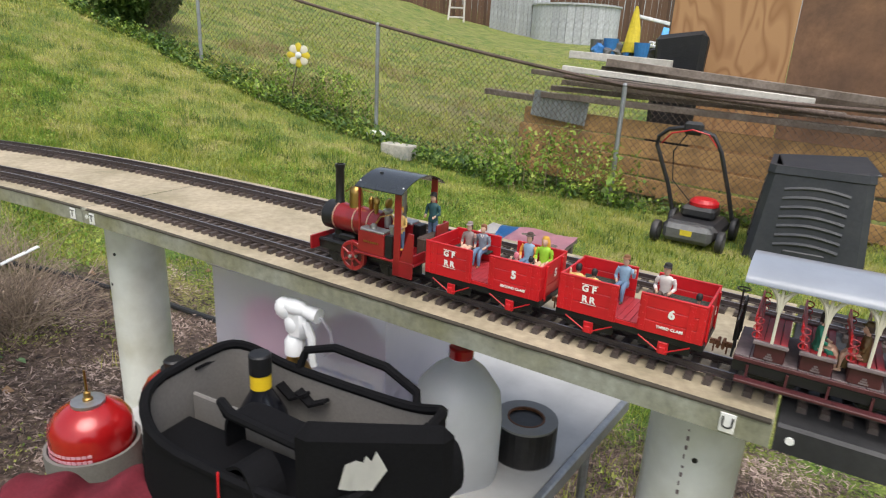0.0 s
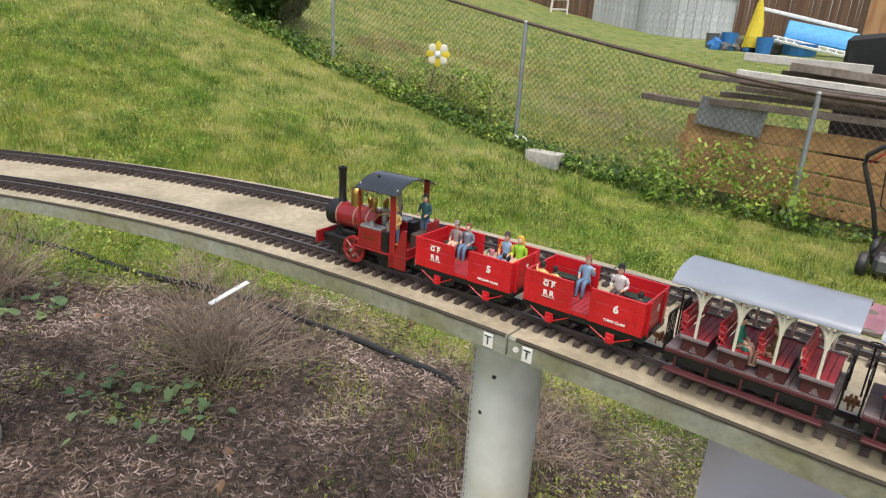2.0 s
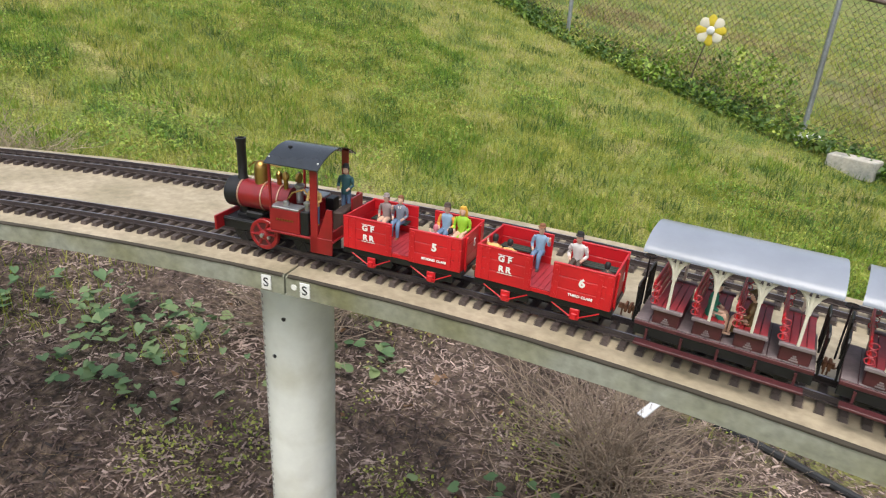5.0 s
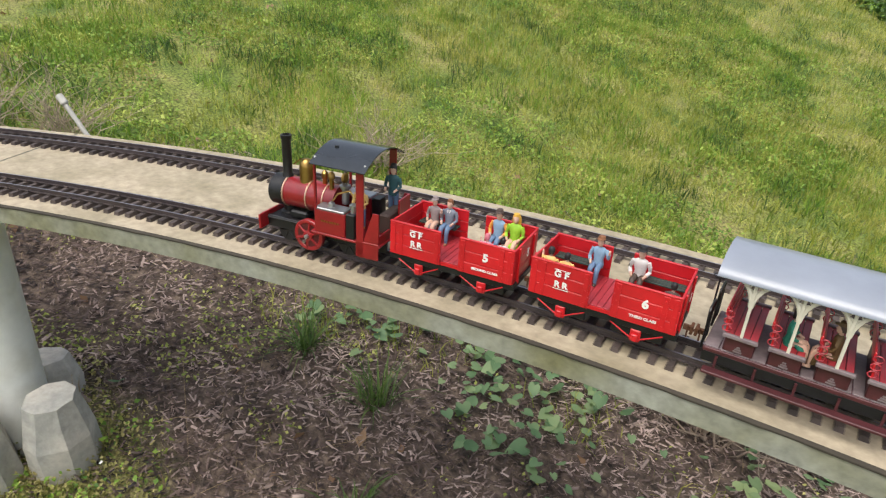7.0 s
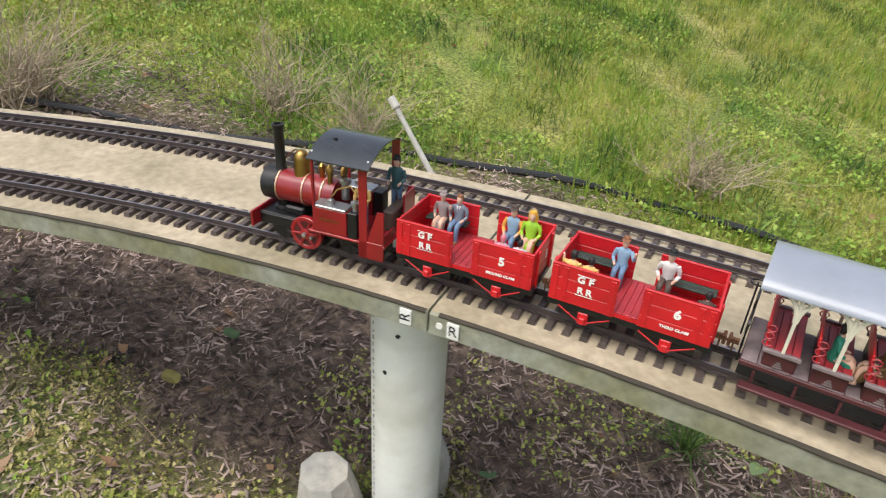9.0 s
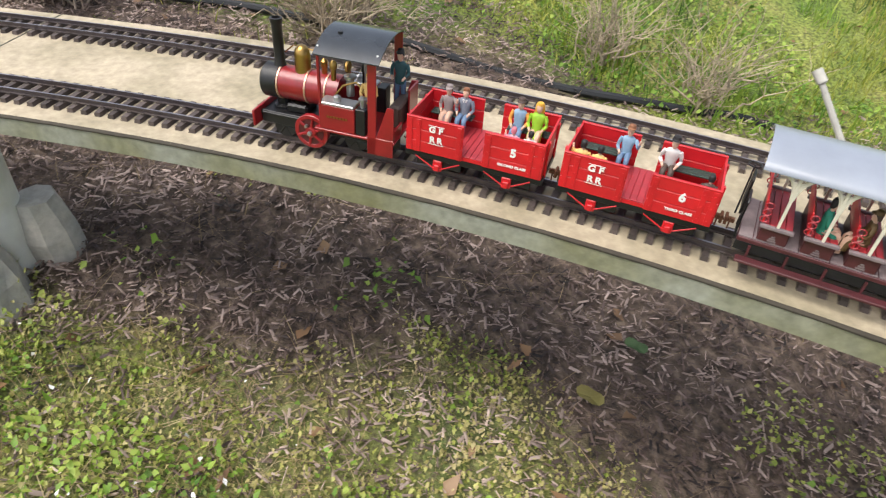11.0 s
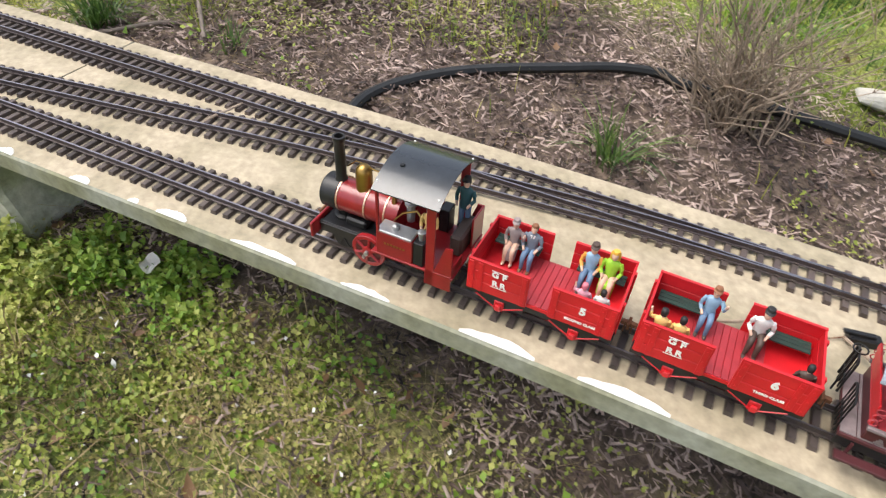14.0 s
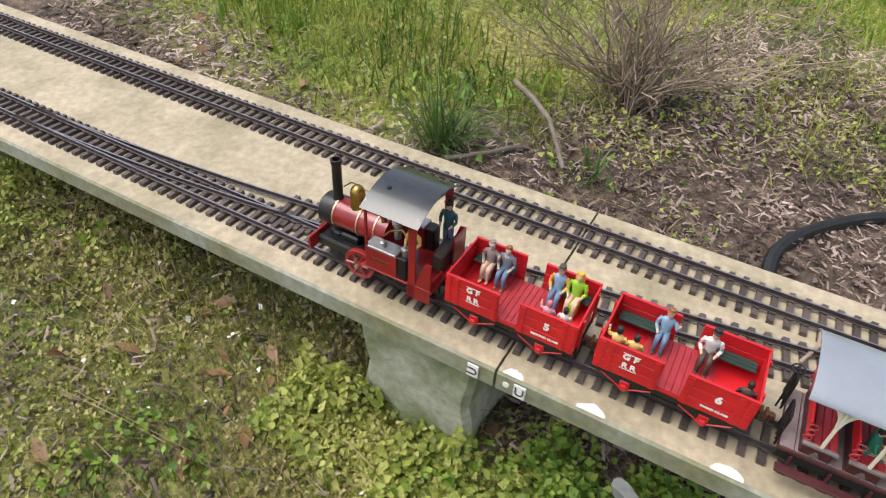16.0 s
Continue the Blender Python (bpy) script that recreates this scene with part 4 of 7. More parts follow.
coach(0.2025, 0)
coach(-0.0385, 0)


def oval(bm, rows_, seg=14, mi=0):
    """A closed body from (x, z, half depth, half width) rings."""
    rings_ = [[bm.verts.new((x + d * math.cos(2 * math.pi * k / seg), w_ * math.sin(2 * math.pi * k / seg), z)) for k in range(seg)] for x, z, d, w_ in rows_]
    for a, b in zip(rings_, rings_[1:]):
        for k in range(seg):
            bm.faces.new((a[k], a[(k + 1) % seg], b[(k + 1) % seg], b[k])).material_index = mi
    for ring in (rings_[0], rings_[-1]):
        bm.faces.new(ring).material_index = mi


def doll(label, m, u, wb, top, legs, skin="skin", hair="hair_dark", cap=None, stand=False, arm=0.0, size=1.0, vest=None, dress=False, long_hair=False, collar=False, lean=0.0):
    """A plain little figure: it faces +x, its seat at the origin."""
    bm = bmesh.new()
    oval(bm, [(0, -0.002, 0.0070, 0.0088), (0, 0.004, 0.0078, 0.0096), (lean * 0.3, 0.012, 0.0058, 0.0076), (lean * 0.6, 0.021, 0.0068, 0.0096), (lean * 0.85, 0.0275, 0.0062, 0.0112), (lean, 0.0315, 0.0046, 0.0088), (lean, 0.0335, 0.0030, 0.0036)], mi=5 if vest else 0)
    hx_ = lean + 0.0012
    oval(bm, [(lean, 0.0320, 0.0026, 0.0028), (lean + 0.0004, 0.0365, 0.0026, 0.0028)], 10, 2)
    oval(bm, [(hx_ + 0.0012, 0.0358, 0.0026, 0.0024), (hx_ + 0.0010, 0.0375, 0.0046, 0.0040), (hx_ + 0.0004, 0.0415, 0.0054, 0.0048), (hx_, 0.0455, 0.0052, 0.0048), (hx_, 0.0485, 0.0032, 0.0032)], 14, 2)
    ball(bm, (hx_ + 0.0058, 0, 0.0415), 0.0011, 1.0, 0.8, 1.3, 2, 6)
    oval(bm, [(hx_ - 0.0030, 0.0385, 0.0034, 0.0046), (hx_ - 0.0016, 0.0425, 0.0048, 0.0056), (hx_ - 0.0008, 0.0465, 0.0056, 0.0056), (hx_ - 0.0006, 0.0495, 0.0044, 0.0044), (hx_ - 0.0006, 0.0508, 0.0018, 0.0018)], 14, 3)
    if long_hair:
        oval(bm, [(hx_ - 0.0046, 0.0285, 0.0026, 0.0060), (hx_ - 0.0042, 0.0335, 0.0036, 0.0074), (hx_ - 0.0030, 0.0395, 0.0046, 0.0074), (hx_ - 0.0016, 0.0455, 0.0056, 0.0066), (hx_ - 0.0008, 0.0500, 0.0042, 0.0046)], 14, 3)
    if cap:
        oval(bm, [(hx_ + 0.0016, 0.0474, 0.0082, 0.0064), (hx_ + 0.0010, 0.0482, 0.0076, 0.0062), (hx_ - 0.0004, 0.0488, 0.0058, 0.0056), (hx_ - 0.0006, 0.0520, 0.0050, 0.0050), (hx_ - 0.0006, 0.0532, 0.0022, 0.0022)], 14, 4)
    if collar:
        for sy in (-1, 1):
            tube(bm, (lean + 0.0050, sy * 0.0004, 0.0215), (lean + 0.0048, sy * 0.0024, 0.0318), 0.0010, 0.0016, 6, 6)
    if dress and not stand:
        oval(bm, [(0.0, 0.0035, 0.0085, 0.0102), (0.006, 0.0050, 0.0090, 0.0108), (0.012, 0.0035, 0.0100, 0.0112), (0.0165, -0.004, 0.0080, 0.0112), (0.0190, -0.016, 0.0062, 0.0104)][::1], 14, 1)
    for sy in (-1, 1):
        if stand:
            tube(bm, (0, sy * 0.0048, 0.002), (0, sy * 0.0056, -0.034), 0.0048, 0.0034, 10, 1)
            ball(bm, (0.003, sy * 0.006, -0.035), 0.004, 1.6, 0.8, 0.6, 3)
        else:
            ribbon(bm, [(0.0, sy * 0.0046, 0.0028), (0.010, sy * 0.0050, 0.0040), (0.0185, sy * 0.0054, 0.0036), (0.0212, sy * 0.0055, 0.0000), (0.0222, sy * 0.0056, -0.008), (0.0226, sy * 0.0058, -0.0200)], [0.0050, 0.0048, 0.0043, 0.0041, 0.0036, 0.0027], 10, 2 if dress else 1)
            ball(bm, (0.0255, sy * 0.0062, -0.0218), 0.0036, 1.7, 0.8, 0.6, 2 if dress else 3)
        sh = Vector((lean * 0.95, sy * 0.0100, 0.0290))
        if arm and sy > 0:
            el, ha = Vector((0.007 + lean, 0.0165, 0.0200)), Vector((0.012 + lean, 0.0185, 0.0330))
        else:
            el, ha = Vector((0.002 + lean * 0.5, sy * 0.0142, 0.0150)), Vector((0.0135 + lean * 0.5, sy * 0.0085, 0.0090))
        ribbon(bm, [sh, sh.lerp(el, 0.5) + Vector((0, sy * 0.0008, 0)), el, el.lerp(ha, 0.6)], [0.0035, 0.0032, 0.0028, 0.0026], 9, 0)
        ribbon(bm, [el.lerp(ha, 0.5), ha], [0.0022, 0.0018], 8, 2)
        ball(bm, ha, 0.0024, 1.2, 0.8, 1.1, mi=2, seg=8)
    ob = part("figurine", bm, [top, legs, skin, hair, cap or hair, vest or top, "shirt_white"], smooth=True)
    tagged(ob, label, "figurine", "toy passengers of the train")
    TRAIN.append((ob, u, wb, m @ Matrix.Scale(size * 0.88, 4)))


SEAT = 0.0815
far = lambda x: pose(x, -0.031, SEAT, 0, 0, 90)
near = lambda x: pose(x, 0.030, SEAT - 0.002, 0, 0, -90)
doll("seated toy figure in a grey dress and hat, one arm raised", far(0.066), 0.674, 0.052, "dress_grey", "dress_grey", hair="brown", cap="dress_grey", arm=1, dress=True)
doll("seated toy figure in a grey suit on the wagon bench", far(0.040), 0.674, 0.052, "suit_grey", "denim", hair="brown_hair", size=1.06, collar=True)
doll("seated toy figure with orange sleeves and blue vest", far(-0.043), 0.674, 0.052, "orange", "denim", hair="brown", cap="brown", size=1.08, vest="denim_light")
doll("seated toy figure with yellow hair and lime dress", far(-0.070), 0.674, 0.052, "lime", "lime", hair="hair_yellow", size=1.10, dress=True, long_hair=True)
doll("small toy figure in pink turned to the others", near(-0.050), 0.674, 0.052, "pink", "pink", hair="pink_hair", size=0.80, arm=1)
doll("small dark-haired toy figure on the near bench", near(-0.074), 0.674, 0.052, "shirt_white", "pink", hair="hair_dark", size=0.78)
doll("dark-haired toy figure in yellow, one arm raised", near(0.080), 0.446, 0.052, "pale_yellow", "brown", hair="hair_dark", size=0.92, arm=1)
doll("dark-haired toy figure in pale yellow on the bench", near(0.057), 0.446, 0.052, "pale_yellow", "brown", hair="hair_dark", size=0.86)
doll("seated toy figure in blue overalls and brown cap", far(0.030), 0.446, 0.052, "denim_light", "denim", hair="brown", cap="brown_hair", arm=1, size=1.02)
doll("seated toy figure in a white shirt and dark cap leaning forward", pose(-0.030, -0.028, SEAT, 0, 0, 90), 0.446, 0.052, "shirt_white", "brown", hair="brown", cap="hair_dark", size=1.10, lean=0.006)
doll("small dark-haired toy figure in the wagon corner", near(-0.084), 0.446, 0.052, "brown", "brown", hair="hair_dark", size=0.84)
doll("standing toy driver in dark work clothes in the cab", pose(-0.092, -0.040, 0.112, 0, 0, 90), 0.912, 0.045, "teal_dark", "denim", hair="hair_dark", cap="hair_dark", stand=True, size=1.10)
doll("toy stoker in yellow shirt inside the cab", pose(-0.066, 0.020, 0.100, 0, 0, 90), 0.912, 0.045, "pale_yellow", "denim", hair="hair_yellow", stand=True, size=0.98)
doll("seated toy figure in a teal coat in the coach", pose(0.020, 0.026, 0.082, 0, 0, 180), 0.2025, 0.06, "teal", "teal", hair="hair_dark", dress=True, cap="hair_dark")
doll("seated toy figure in a brown coat in the coach", pose(-0.026, 0.026, 0.082, 0, 0, 0), 0.2025, 0.06, "brown_coat", "brown_coat", hair="brown", cap="brown_coat", dress=True)
# ---- the neighbouring yard behind the wire fence ----
mat("galv", (0.34, 0.36, 0.38), 0.45, 0.6, vary=0.15, scale=60, second=(0.25, 0.26, 0.27))
mat("rusty_rail", (0.12, 0.085, 0.07), 0.7, 0.3, vary=0.3, scale=50)
mat("old_board", (0.38, 0.22, 0.085), 0.8, vary=0.2, scale=25, second=(0.20, 0.115, 0.05), spot_scale=5, each=0.25)
mat("grey_board", (0.20, 0.165, 0.14), 0.85, vary=0.25, scale=30, second=(0.12, 0.095, 0.075), spot_scale=6, each=0.3)
mat("pale_board", (0.52, 0.50, 0.45), 0.8, vary=0.15, scale=30, each=0.15)
mat("white_fence", (0.46, 0.48, 0.50), 0.8, vary=0.15, scale=8, second=(0.35, 0.36, 0.37), each=0.15)
mat("brown_fence", (0.11, 0.06, 0.035), 0.85, vary=0.25, scale=6, each=0.3)
mat("black_sheet", (0.008, 0.008, 0.009), 0.5, vary=0.3, scale=12, bump=0.4)
mat("blue_plastic", (0.03, 0.16, 0.42), 0.45, vary=0.15)
mat("blue_bright", (0.04, 0.33, 0.72), 0.5, vary=0.12)
mat("yellow_cloth", (0.62, 0.48, 0.03), 0.7, vary=0.15)
mat("bin_plastic", (0.024, 0.027, 0.033), 0.5, vary=0.2, scale=30, second=(0.035, 0.037, 0.042), bump=0.15)
mat("mower_black", (0.018, 0.018, 0.02), 0.5, vary=0.25, scale=30, second=(0.05, 0.045, 0.04), spot=0.6)
mat("mower_grey", (0.13, 0.13, 0.13), 0.45, 0.3, vary=0.2, scale=30)
mat("white_plastic", (0.78, 0.79, 0.80), 0.35, vary=0.03, bump=0.03)
mat("hose_black", (0.010, 0.011, 0.012), 0.5, vary=0.3, scale=40)
mat("twig", (0.33, 0.255, 0.19), 0.85, vary=0.25, scale=60, island=0.35)
mat("dry_stem", (0.42, 0.34, 0.24), 0.85, vary=0.2, scale=60, island=0.3)
pm = mat("plywood", (0.45, 0.25, 0.10), 0.65, vary=0.1, scale=20, bump=0.05)
n_, l_ = pm.node_tree.nodes, pm.node_tree.links
tcp = n_.new("ShaderNodeTexCoord")
mp = n_.new("ShaderNodeMapping")
mp.inputs["Scale"].default_value = (2.6, 2.6, 0.9)
l_.new(tcp.outputs["Object"], mp.inputs["Vector"])
nz = n_.new("ShaderNodeTexNoise")
nz.inputs["Scale"].default_value, nz.inputs["Detail"].default_value, nz.inputs["Distortion"].default_value = 0.75, 2, 0.5
l_.new(mp.outputs[0], nz.inputs["Vector"])
mu_ = n_.new("ShaderNodeMath")
mu_.operation = "MULTIPLY"
mu_.inputs[1].default_value = 16.0
l_.new(nz.outputs["Fac"], mu_.inputs[0])
fr_ = n_.new("ShaderNodeMath")
fr_.operation = "PINGPONG"
fr_.inputs[1].default_value = 1.0
l_.new(mu_.outputs[0], fr_.inputs[0])
rp = n_.new("ShaderNodeValToRGB")
rp.color_ramp.elements[0].color, rp.color_ramp.elements[1].color = (0.42, 0.235, 0.105, 1), (0.30, 0.150, 0.06, 1)
rp.color_ramp.elements[0].position, rp.color_ramp.elements[1].position = 0.35, 0.95
l_.new(fr_.outputs[0], rp.inputs["Fac"])
l_.new(rp.outputs["Color"], n_["Principled BSDF"].inputs["Base Color"])

mat("old_plywood", (0.20, 0.105, 0.055), 0.75, vary=0.25, scale=9, second=(0.11, 0.06, 0.035), spot=0.48, spot_scale=2.2, bump=0.1)
ALONG, OUT = Vector((0.935, -0.355, 0)), Vector((0.355, 0.935, 0))
POST1 = Vector((-1.45, 7.58, 0))
FYAW = math.degrees(math.atan2(ALONG.y, ALONG.x))


def yard(a, off, z):
    """A place by its distance along the fence, behind it, and height."""
    p = POST1 + ALONG * a + OUT * off
    return Vector((p.x, p.y, z))


fence = thing("chain_link_fence", "galvanised chain-link fence with rusty top rail along the yard", "fence", kind="structure")
tops = {}
for a in (-10.1, -6.75, -3.38, 0.0, 3.38, 6.76, 10.1):
    p = yard(a, 0, 0)
    g = gz(p.x, p.y)
    top = 0.60 if a == 0 else 0.06 if a == 3.38 else g + 1.42
    tops[a] = top
    bm = bmesh.new()
    tube(bm, (p.x, p.y, g - 0.1), (p.x, p.y, top), 0.028, seg=12)
    ball(bm, (p.x, p.y, top), 0.033, 1, 1, 0.8)
    part("post", bm, "galv", fence, "galvanised round post", smooth=True)
ks = sorted(tops)
for a, b in zip(ks, ks[1:]):
    bm = bmesh.new()
    ribbon(bm, [yard(a + (b - a) * k / 6, 0, tops[a] + (tops[b] - tops[a]) * k / 6 - 0.03 * math.sin(math.pi * k / 6)) for k in range(7)], 0.021, 8)
    part("top_rail", bm, "rusty_rail", fence, "rusty pipe top rail", smooth=True)
    vs, fs = [], []
    pitch = 0.075
    count = int((b - a) / pitch)
    for k in range(-16, count + 16):
        for d in (-1, 1):
            x0, run = k * pitch, 18 * pitch
            lo_, hi_ = x0 if d > 0 else x0 + run, x0 + run if d > 0 else x0
            pts = []
            for q_ in np.linspace(0, 1, 10):
                x = lo_ + (hi_ - lo_) * q_
                if 0 <= x <= b - a:
                    P = yard(a + x, 0, 0)
                    zt = tops[a] + (tops[b] - tops[a]) * x / (b - a)
                    zb = gz(P.x, P.y)
                    pts.append((P.x, P.y, zb + (zt - zb) * q_))
            for p0, p1 in zip(pts, pts[1:]):
                n0 = len(vs)
                w_ = 0.0022
                for P in (p0, p1):
                    vs += [(P[0] - w_, P[1], P[2] - w_), (P[0] + w_, P[1], P[2] - w_), (P[0], P[1], P[2] + w_)]
                for i in range(3):
                    fs.append((n0 + i, n0 + (i + 1) % 3, n0 + 3 + (i + 1) % 3, n0 + 3 + i))
    mesh_ = raw("wire_mesh", vs, fs, "rusty_rail")
    mesh_.parent = fence
    tagged(mesh_, "thin diamond wire mesh", kind="stuff")


def board(name, a0, a1, off, z0, z1, h, d, material, label, tilt=0.0):
    bm = bmesh.new()
    ln = math.hypot(a1 - a0, z1 - z0)
    box(bm, -ln / 2, ln / 2, -d / 2, d / 2, -h / 2, h / 2, 0.006)
    ob = part(name, bm, material)
    c_ = yard((a0 + a1) / 2, off, (z0 + z1) / 2)
    ob.matrix_basis = Matrix.Translation(c_) @ Matrix.Rotation(radians(FYAW), 4, "Z") @ Matrix.Rotation(math.atan2(z0 - z1, a1 - a0), 4, "Y") @ Matrix.Rotation(radians(tilt), 4, "X")
    tagged(ob, label, "board", "stacked lumber behind the fence")
    return ob


for k in range(4):
    zz0, zz1 = -1.02 + k * 0.205, -1.36 + k * 0.262
    board("plank", 2.02 + 0.05 * (k % 2), 7.4, 0.33 + 0.01 * k, zz0, zz1, 0.20, 0.05, "old_board", "wide orange-brown plank stacked on edge behind the fence")
for a0, a1, off, z0, z1, h, d, m_ in ((1.5, 2.5, 0.36, -0.16, -0.22, 0.07, 0.14, "grey_board"), (2.3, 6.2, 0.30, -0.14, -0.24, 0.07, 0.14, "grey_board"), (2.36, 6.6, 0.48, -0.06, -0.14, 0.06, 0.14, "grey_board"),
                                      (2.14, 5.2, 0.30, 0.13, -0.03, 0.06, 0.10, "grey_board"), (2.5, 5.3, 0.42, 0.19, 0.02, 0.07, 0.12, "pale_board"), (2.55, 5.6, 0.30, 0.03, -0.09, 0.06, 0.12, "grey_board"),
                                      (3.0, 7.0, 0.58, 0.29, -0.02, 0.09, 0.12, "grey_board"), (2.5, 3.75, 0.66, 0.36, 0.31, 0.09, 0.14, "pale_board"), (2.9, 6.9, 0.75, 0.16, -0.05, 0.16, 0.1, "grey_board")):
    board("beam", a0, a1, off, z0, z1, h, d, m_, "long weathered beam lying on top of the lumber pile" if m_ == "grey_board" else "pale whitewashed beam on the lumber pile")
bm = bmesh.new()
p0, p1 = yard(2.6, 0.18, 0.10), yard(7.2, 0.18, -0.2)
tube(bm, p0, p1, 0.028, seg=10)
ob = part("long_pipe", bm, "rusty_rail", smooth=True)
tagged(ob, "rusty long pipe lying along the lumber pile", "pipe")
bm = bmesh.new()
fold = [[bm.verts.new((-0.36 + 0.01 * k, 0.008 * math.sin(k * 1.05) + dy, z)) for dy, z in ((0, -0.16), (0, 0.16), (0.003, 0.16), (0.003, -0.16))] for k in range(73)]
for a, b in zip(fold, fold[1:]):
    for i in range(4):
        bm.faces.new((a[i], a[(i + 1) % 4], b[(i + 1) % 4], b[i]))
ob = part("corrugated_sheet", bm, "galv")
ob.matrix_basis = Matrix.Translation(yard(2.55, 0.27, -0.28)) @ Matrix.Rotation(radians(FYAW), 4, "Z") @ Matrix.Rotation(radians(6), 4, "Y")
tagged(ob, "small grey corrugated sheet leaning on the planks", "metal sheet")
shed = thing("plywood_shed", "unpainted plywood shed wall with swirling grain", "shed", kind="structure")
for k in range(4):
    a0 = 3.52 + k * 1.46
    bm = bmesh.new()
    box(bm, -0.727, 0.727, -0.012, 0.012, -1.5, 1.4, 0.002)
    ob = part("panel", bm, "plywood" if k < 1 else "old_plywood", shed)
    ob.matrix_basis = Matrix.Translation(yard(a0 + 0.73, 1.6 + 0.01 * k, 0.4)) @ Matrix.Rotation(radians(FYAW), 4, "Z")
bm = bmesh.new()
box(bm, -2.9, 2.9, 0, 2.4, 1.80, 1.86, 0.005)
box(bm, -2.9, -2.86, 0.0, 2.4, -1.2, 1.8)
ob = part("shed_roof", bm, "grey_board", shed)
ob.matrix_basis = Matrix.Translation(yard(6.4, 1.62, 0)) @ Matrix.Rotation(radians(FYAW), 4, "Z")
bm = bmesh.new()
box(bm, -0.27, 0.30, -0.12, 0.12, -1.2, 0.30, 0.06)
for v in bm.verts:
    v.co += noise.noise_vector(v.co * 3) * 0.09
ob = part("tarp", bm, "black_sheet")
ob.matrix_basis = Matrix.Translation(yard(3.72, 1.28, 0.38)) @ Matrix.Rotation(radians(FYAW), 4, "Z")
tagged(ob, "black plastic sheet bundled against the plywood shed", "tarp")


def far_fence(x0, y0, x1, y1, high, width, material, label, slope=True):
    f_ = thing("board_fence", label, "fence", kind="structure")
    d_ = Vector((x1 - x0, y1 - y0, 0))
    k_ = int(d_.length / width)
    bm0 = bmesh.new()
    box(bm0, -width * 0.47, width * 0.47, -0.02, 0.02, 0, high, 0.01)
    me_ = finish("fence_board", bm0, material)
    for i in range(k_):
        p = Vector((x0, y0, 0)) + d_ * ((i + 0.5) / k_)
        ob = new("fence_board", me_)
        ob.parent = f_
        ob.matrix_basis = pose(p.x, p.y, gz(p.x, p.y) - 0.15, 0, random.uniform(-0.6, 0.6), math.degrees(math.atan2(d_.y, d_.x))) @ Matrix.Diagonal((1, 1, random.uniform(0.97, 1.03), 1))
    return f_


far_fence(-14, 36, -2.2, 42.5, 2.6, 0.22, "brown_fence", "dark brown board fence at the end of the yard")
far_fence(-2.2, 42.5, 15, 45.5, 3.4, 0.22, "brown_fence", "dark brown board fence at the end of the yard")
far_fence(-1.9, 41.2, 1.7, 38.4, 2.5, 0.3, "white_fence", "weathered white board fence of the yard")
tub = thing("round_pool", "round above-ground pool with pale weathered board sides", "pool")
pc = Vector((3.3, 39.0, 0))
bm0 = bmesh.new()
box(bm0, -0.21, 0.21, -0.03, 0.03, 0, 2.3, 0.01)
me_ = finish("stave", bm0, "white_fence")
for k in range(36):
    a = k * 2 * math.pi / 36
    ob = new("stave", me_)
    ob.parent = tub
    ob.matrix_basis = pose(pc.x + 2.5 * math.cos(a), pc.y + 2.5 * math.sin(a), gz(pc.x, pc.y - 2.5) - 0.12, 0, 0, math.degrees(a) + 90)
bm = bmesh.new()
lathe(bm, [(2.45, 2.2), (2.62, 2.2), (2.62, 2.3), (2.45, 2.3)], 36, Matrix.Translation((pc.x, pc.y, gz(pc.x, pc.y - 2.5) - 0.12)))
part("rim", bm, "white_fence", tub)
lad = thing("step_ladder", "pale wooden step ladder leaning on the far fence", "ladder")
lx, ly = -3.6, 37.0
for sx in (-0.35, 0.35):
    bm = bmesh.new()
    tube(bm, (lx + sx * 1.3, ly, gz(lx, ly)), (lx + sx, ly + 0.8, gz(lx, ly) + 2.6), 0.06, seg=6)
    part("rail", bm, "pale_board", lad)
for k in range(5):
    bm = bmesh.new()
    q_ = k / 5 + 0.1
    tube(bm, (lx - 0.42, ly + 0.8 * q_, gz(lx, ly) + 2.6 * q_), (lx + 0.42, ly + 0.8 * q_, gz(lx, ly) + 2.6 * q_), 0.05, seg=6)
    part("rung", bm, "pale_board", lad)
# clutter beyond the pile
cx, cy = 5.3, 29.6
bm = bmesh.new()
lathe(bm, [(0.38, 0), (0.34, 0.4), (0.22, 1.0), (0.12, 1.7), (0.04, 2.0)], 14, Matrix.Translation((cx, cy, gz(cx, cy) + 0.2)))
for v in bm.verts:
    v.co += noise.noise_vector(v.co * 1.5) * 0.12
ob = part("folded_umbrella", bm, "yellow_cloth")
tagged(ob, "folded yellow garden umbrella standing in the clutter", "umbrella")
for dx, dy, w_, h_, m_, nm, lb in ((-0.9, 0.3, 0.7, 0.75, "blue_plastic", "storage_tub", "blue plastic tub among the yard clutter"), (-1.5, 0.8, 0.6, 0.65, "mower_grey", "bucket", "grey bucket standing in the yard"),
                                   (0.35, -0.6, 0.7, 0.7, "blue_plastic", "storage_tub", "blue plastic tub among the yard clutter"), (1.9, 0.4, 1.6, 0.5, "blue_plastic", "pool_float", "bright blue flat plastic sheet on the clutter")):
    bm = bmesh.new()
    x_, y_ = cx + dx, cy + dy
    lathe(bm, [(w_ * 0.42, 0), (w_ * 0.5, h_), (w_ * 0.44, h_), (w_ * 0.4, h_ * 0.6)], 14)
    ob = part(nm, bm, m_)
    ob.matrix_basis = pose(x_, y_, gz(x_, y_) - 0.03)
    tagged(ob, lb, "container")
bm = bmesh.new()
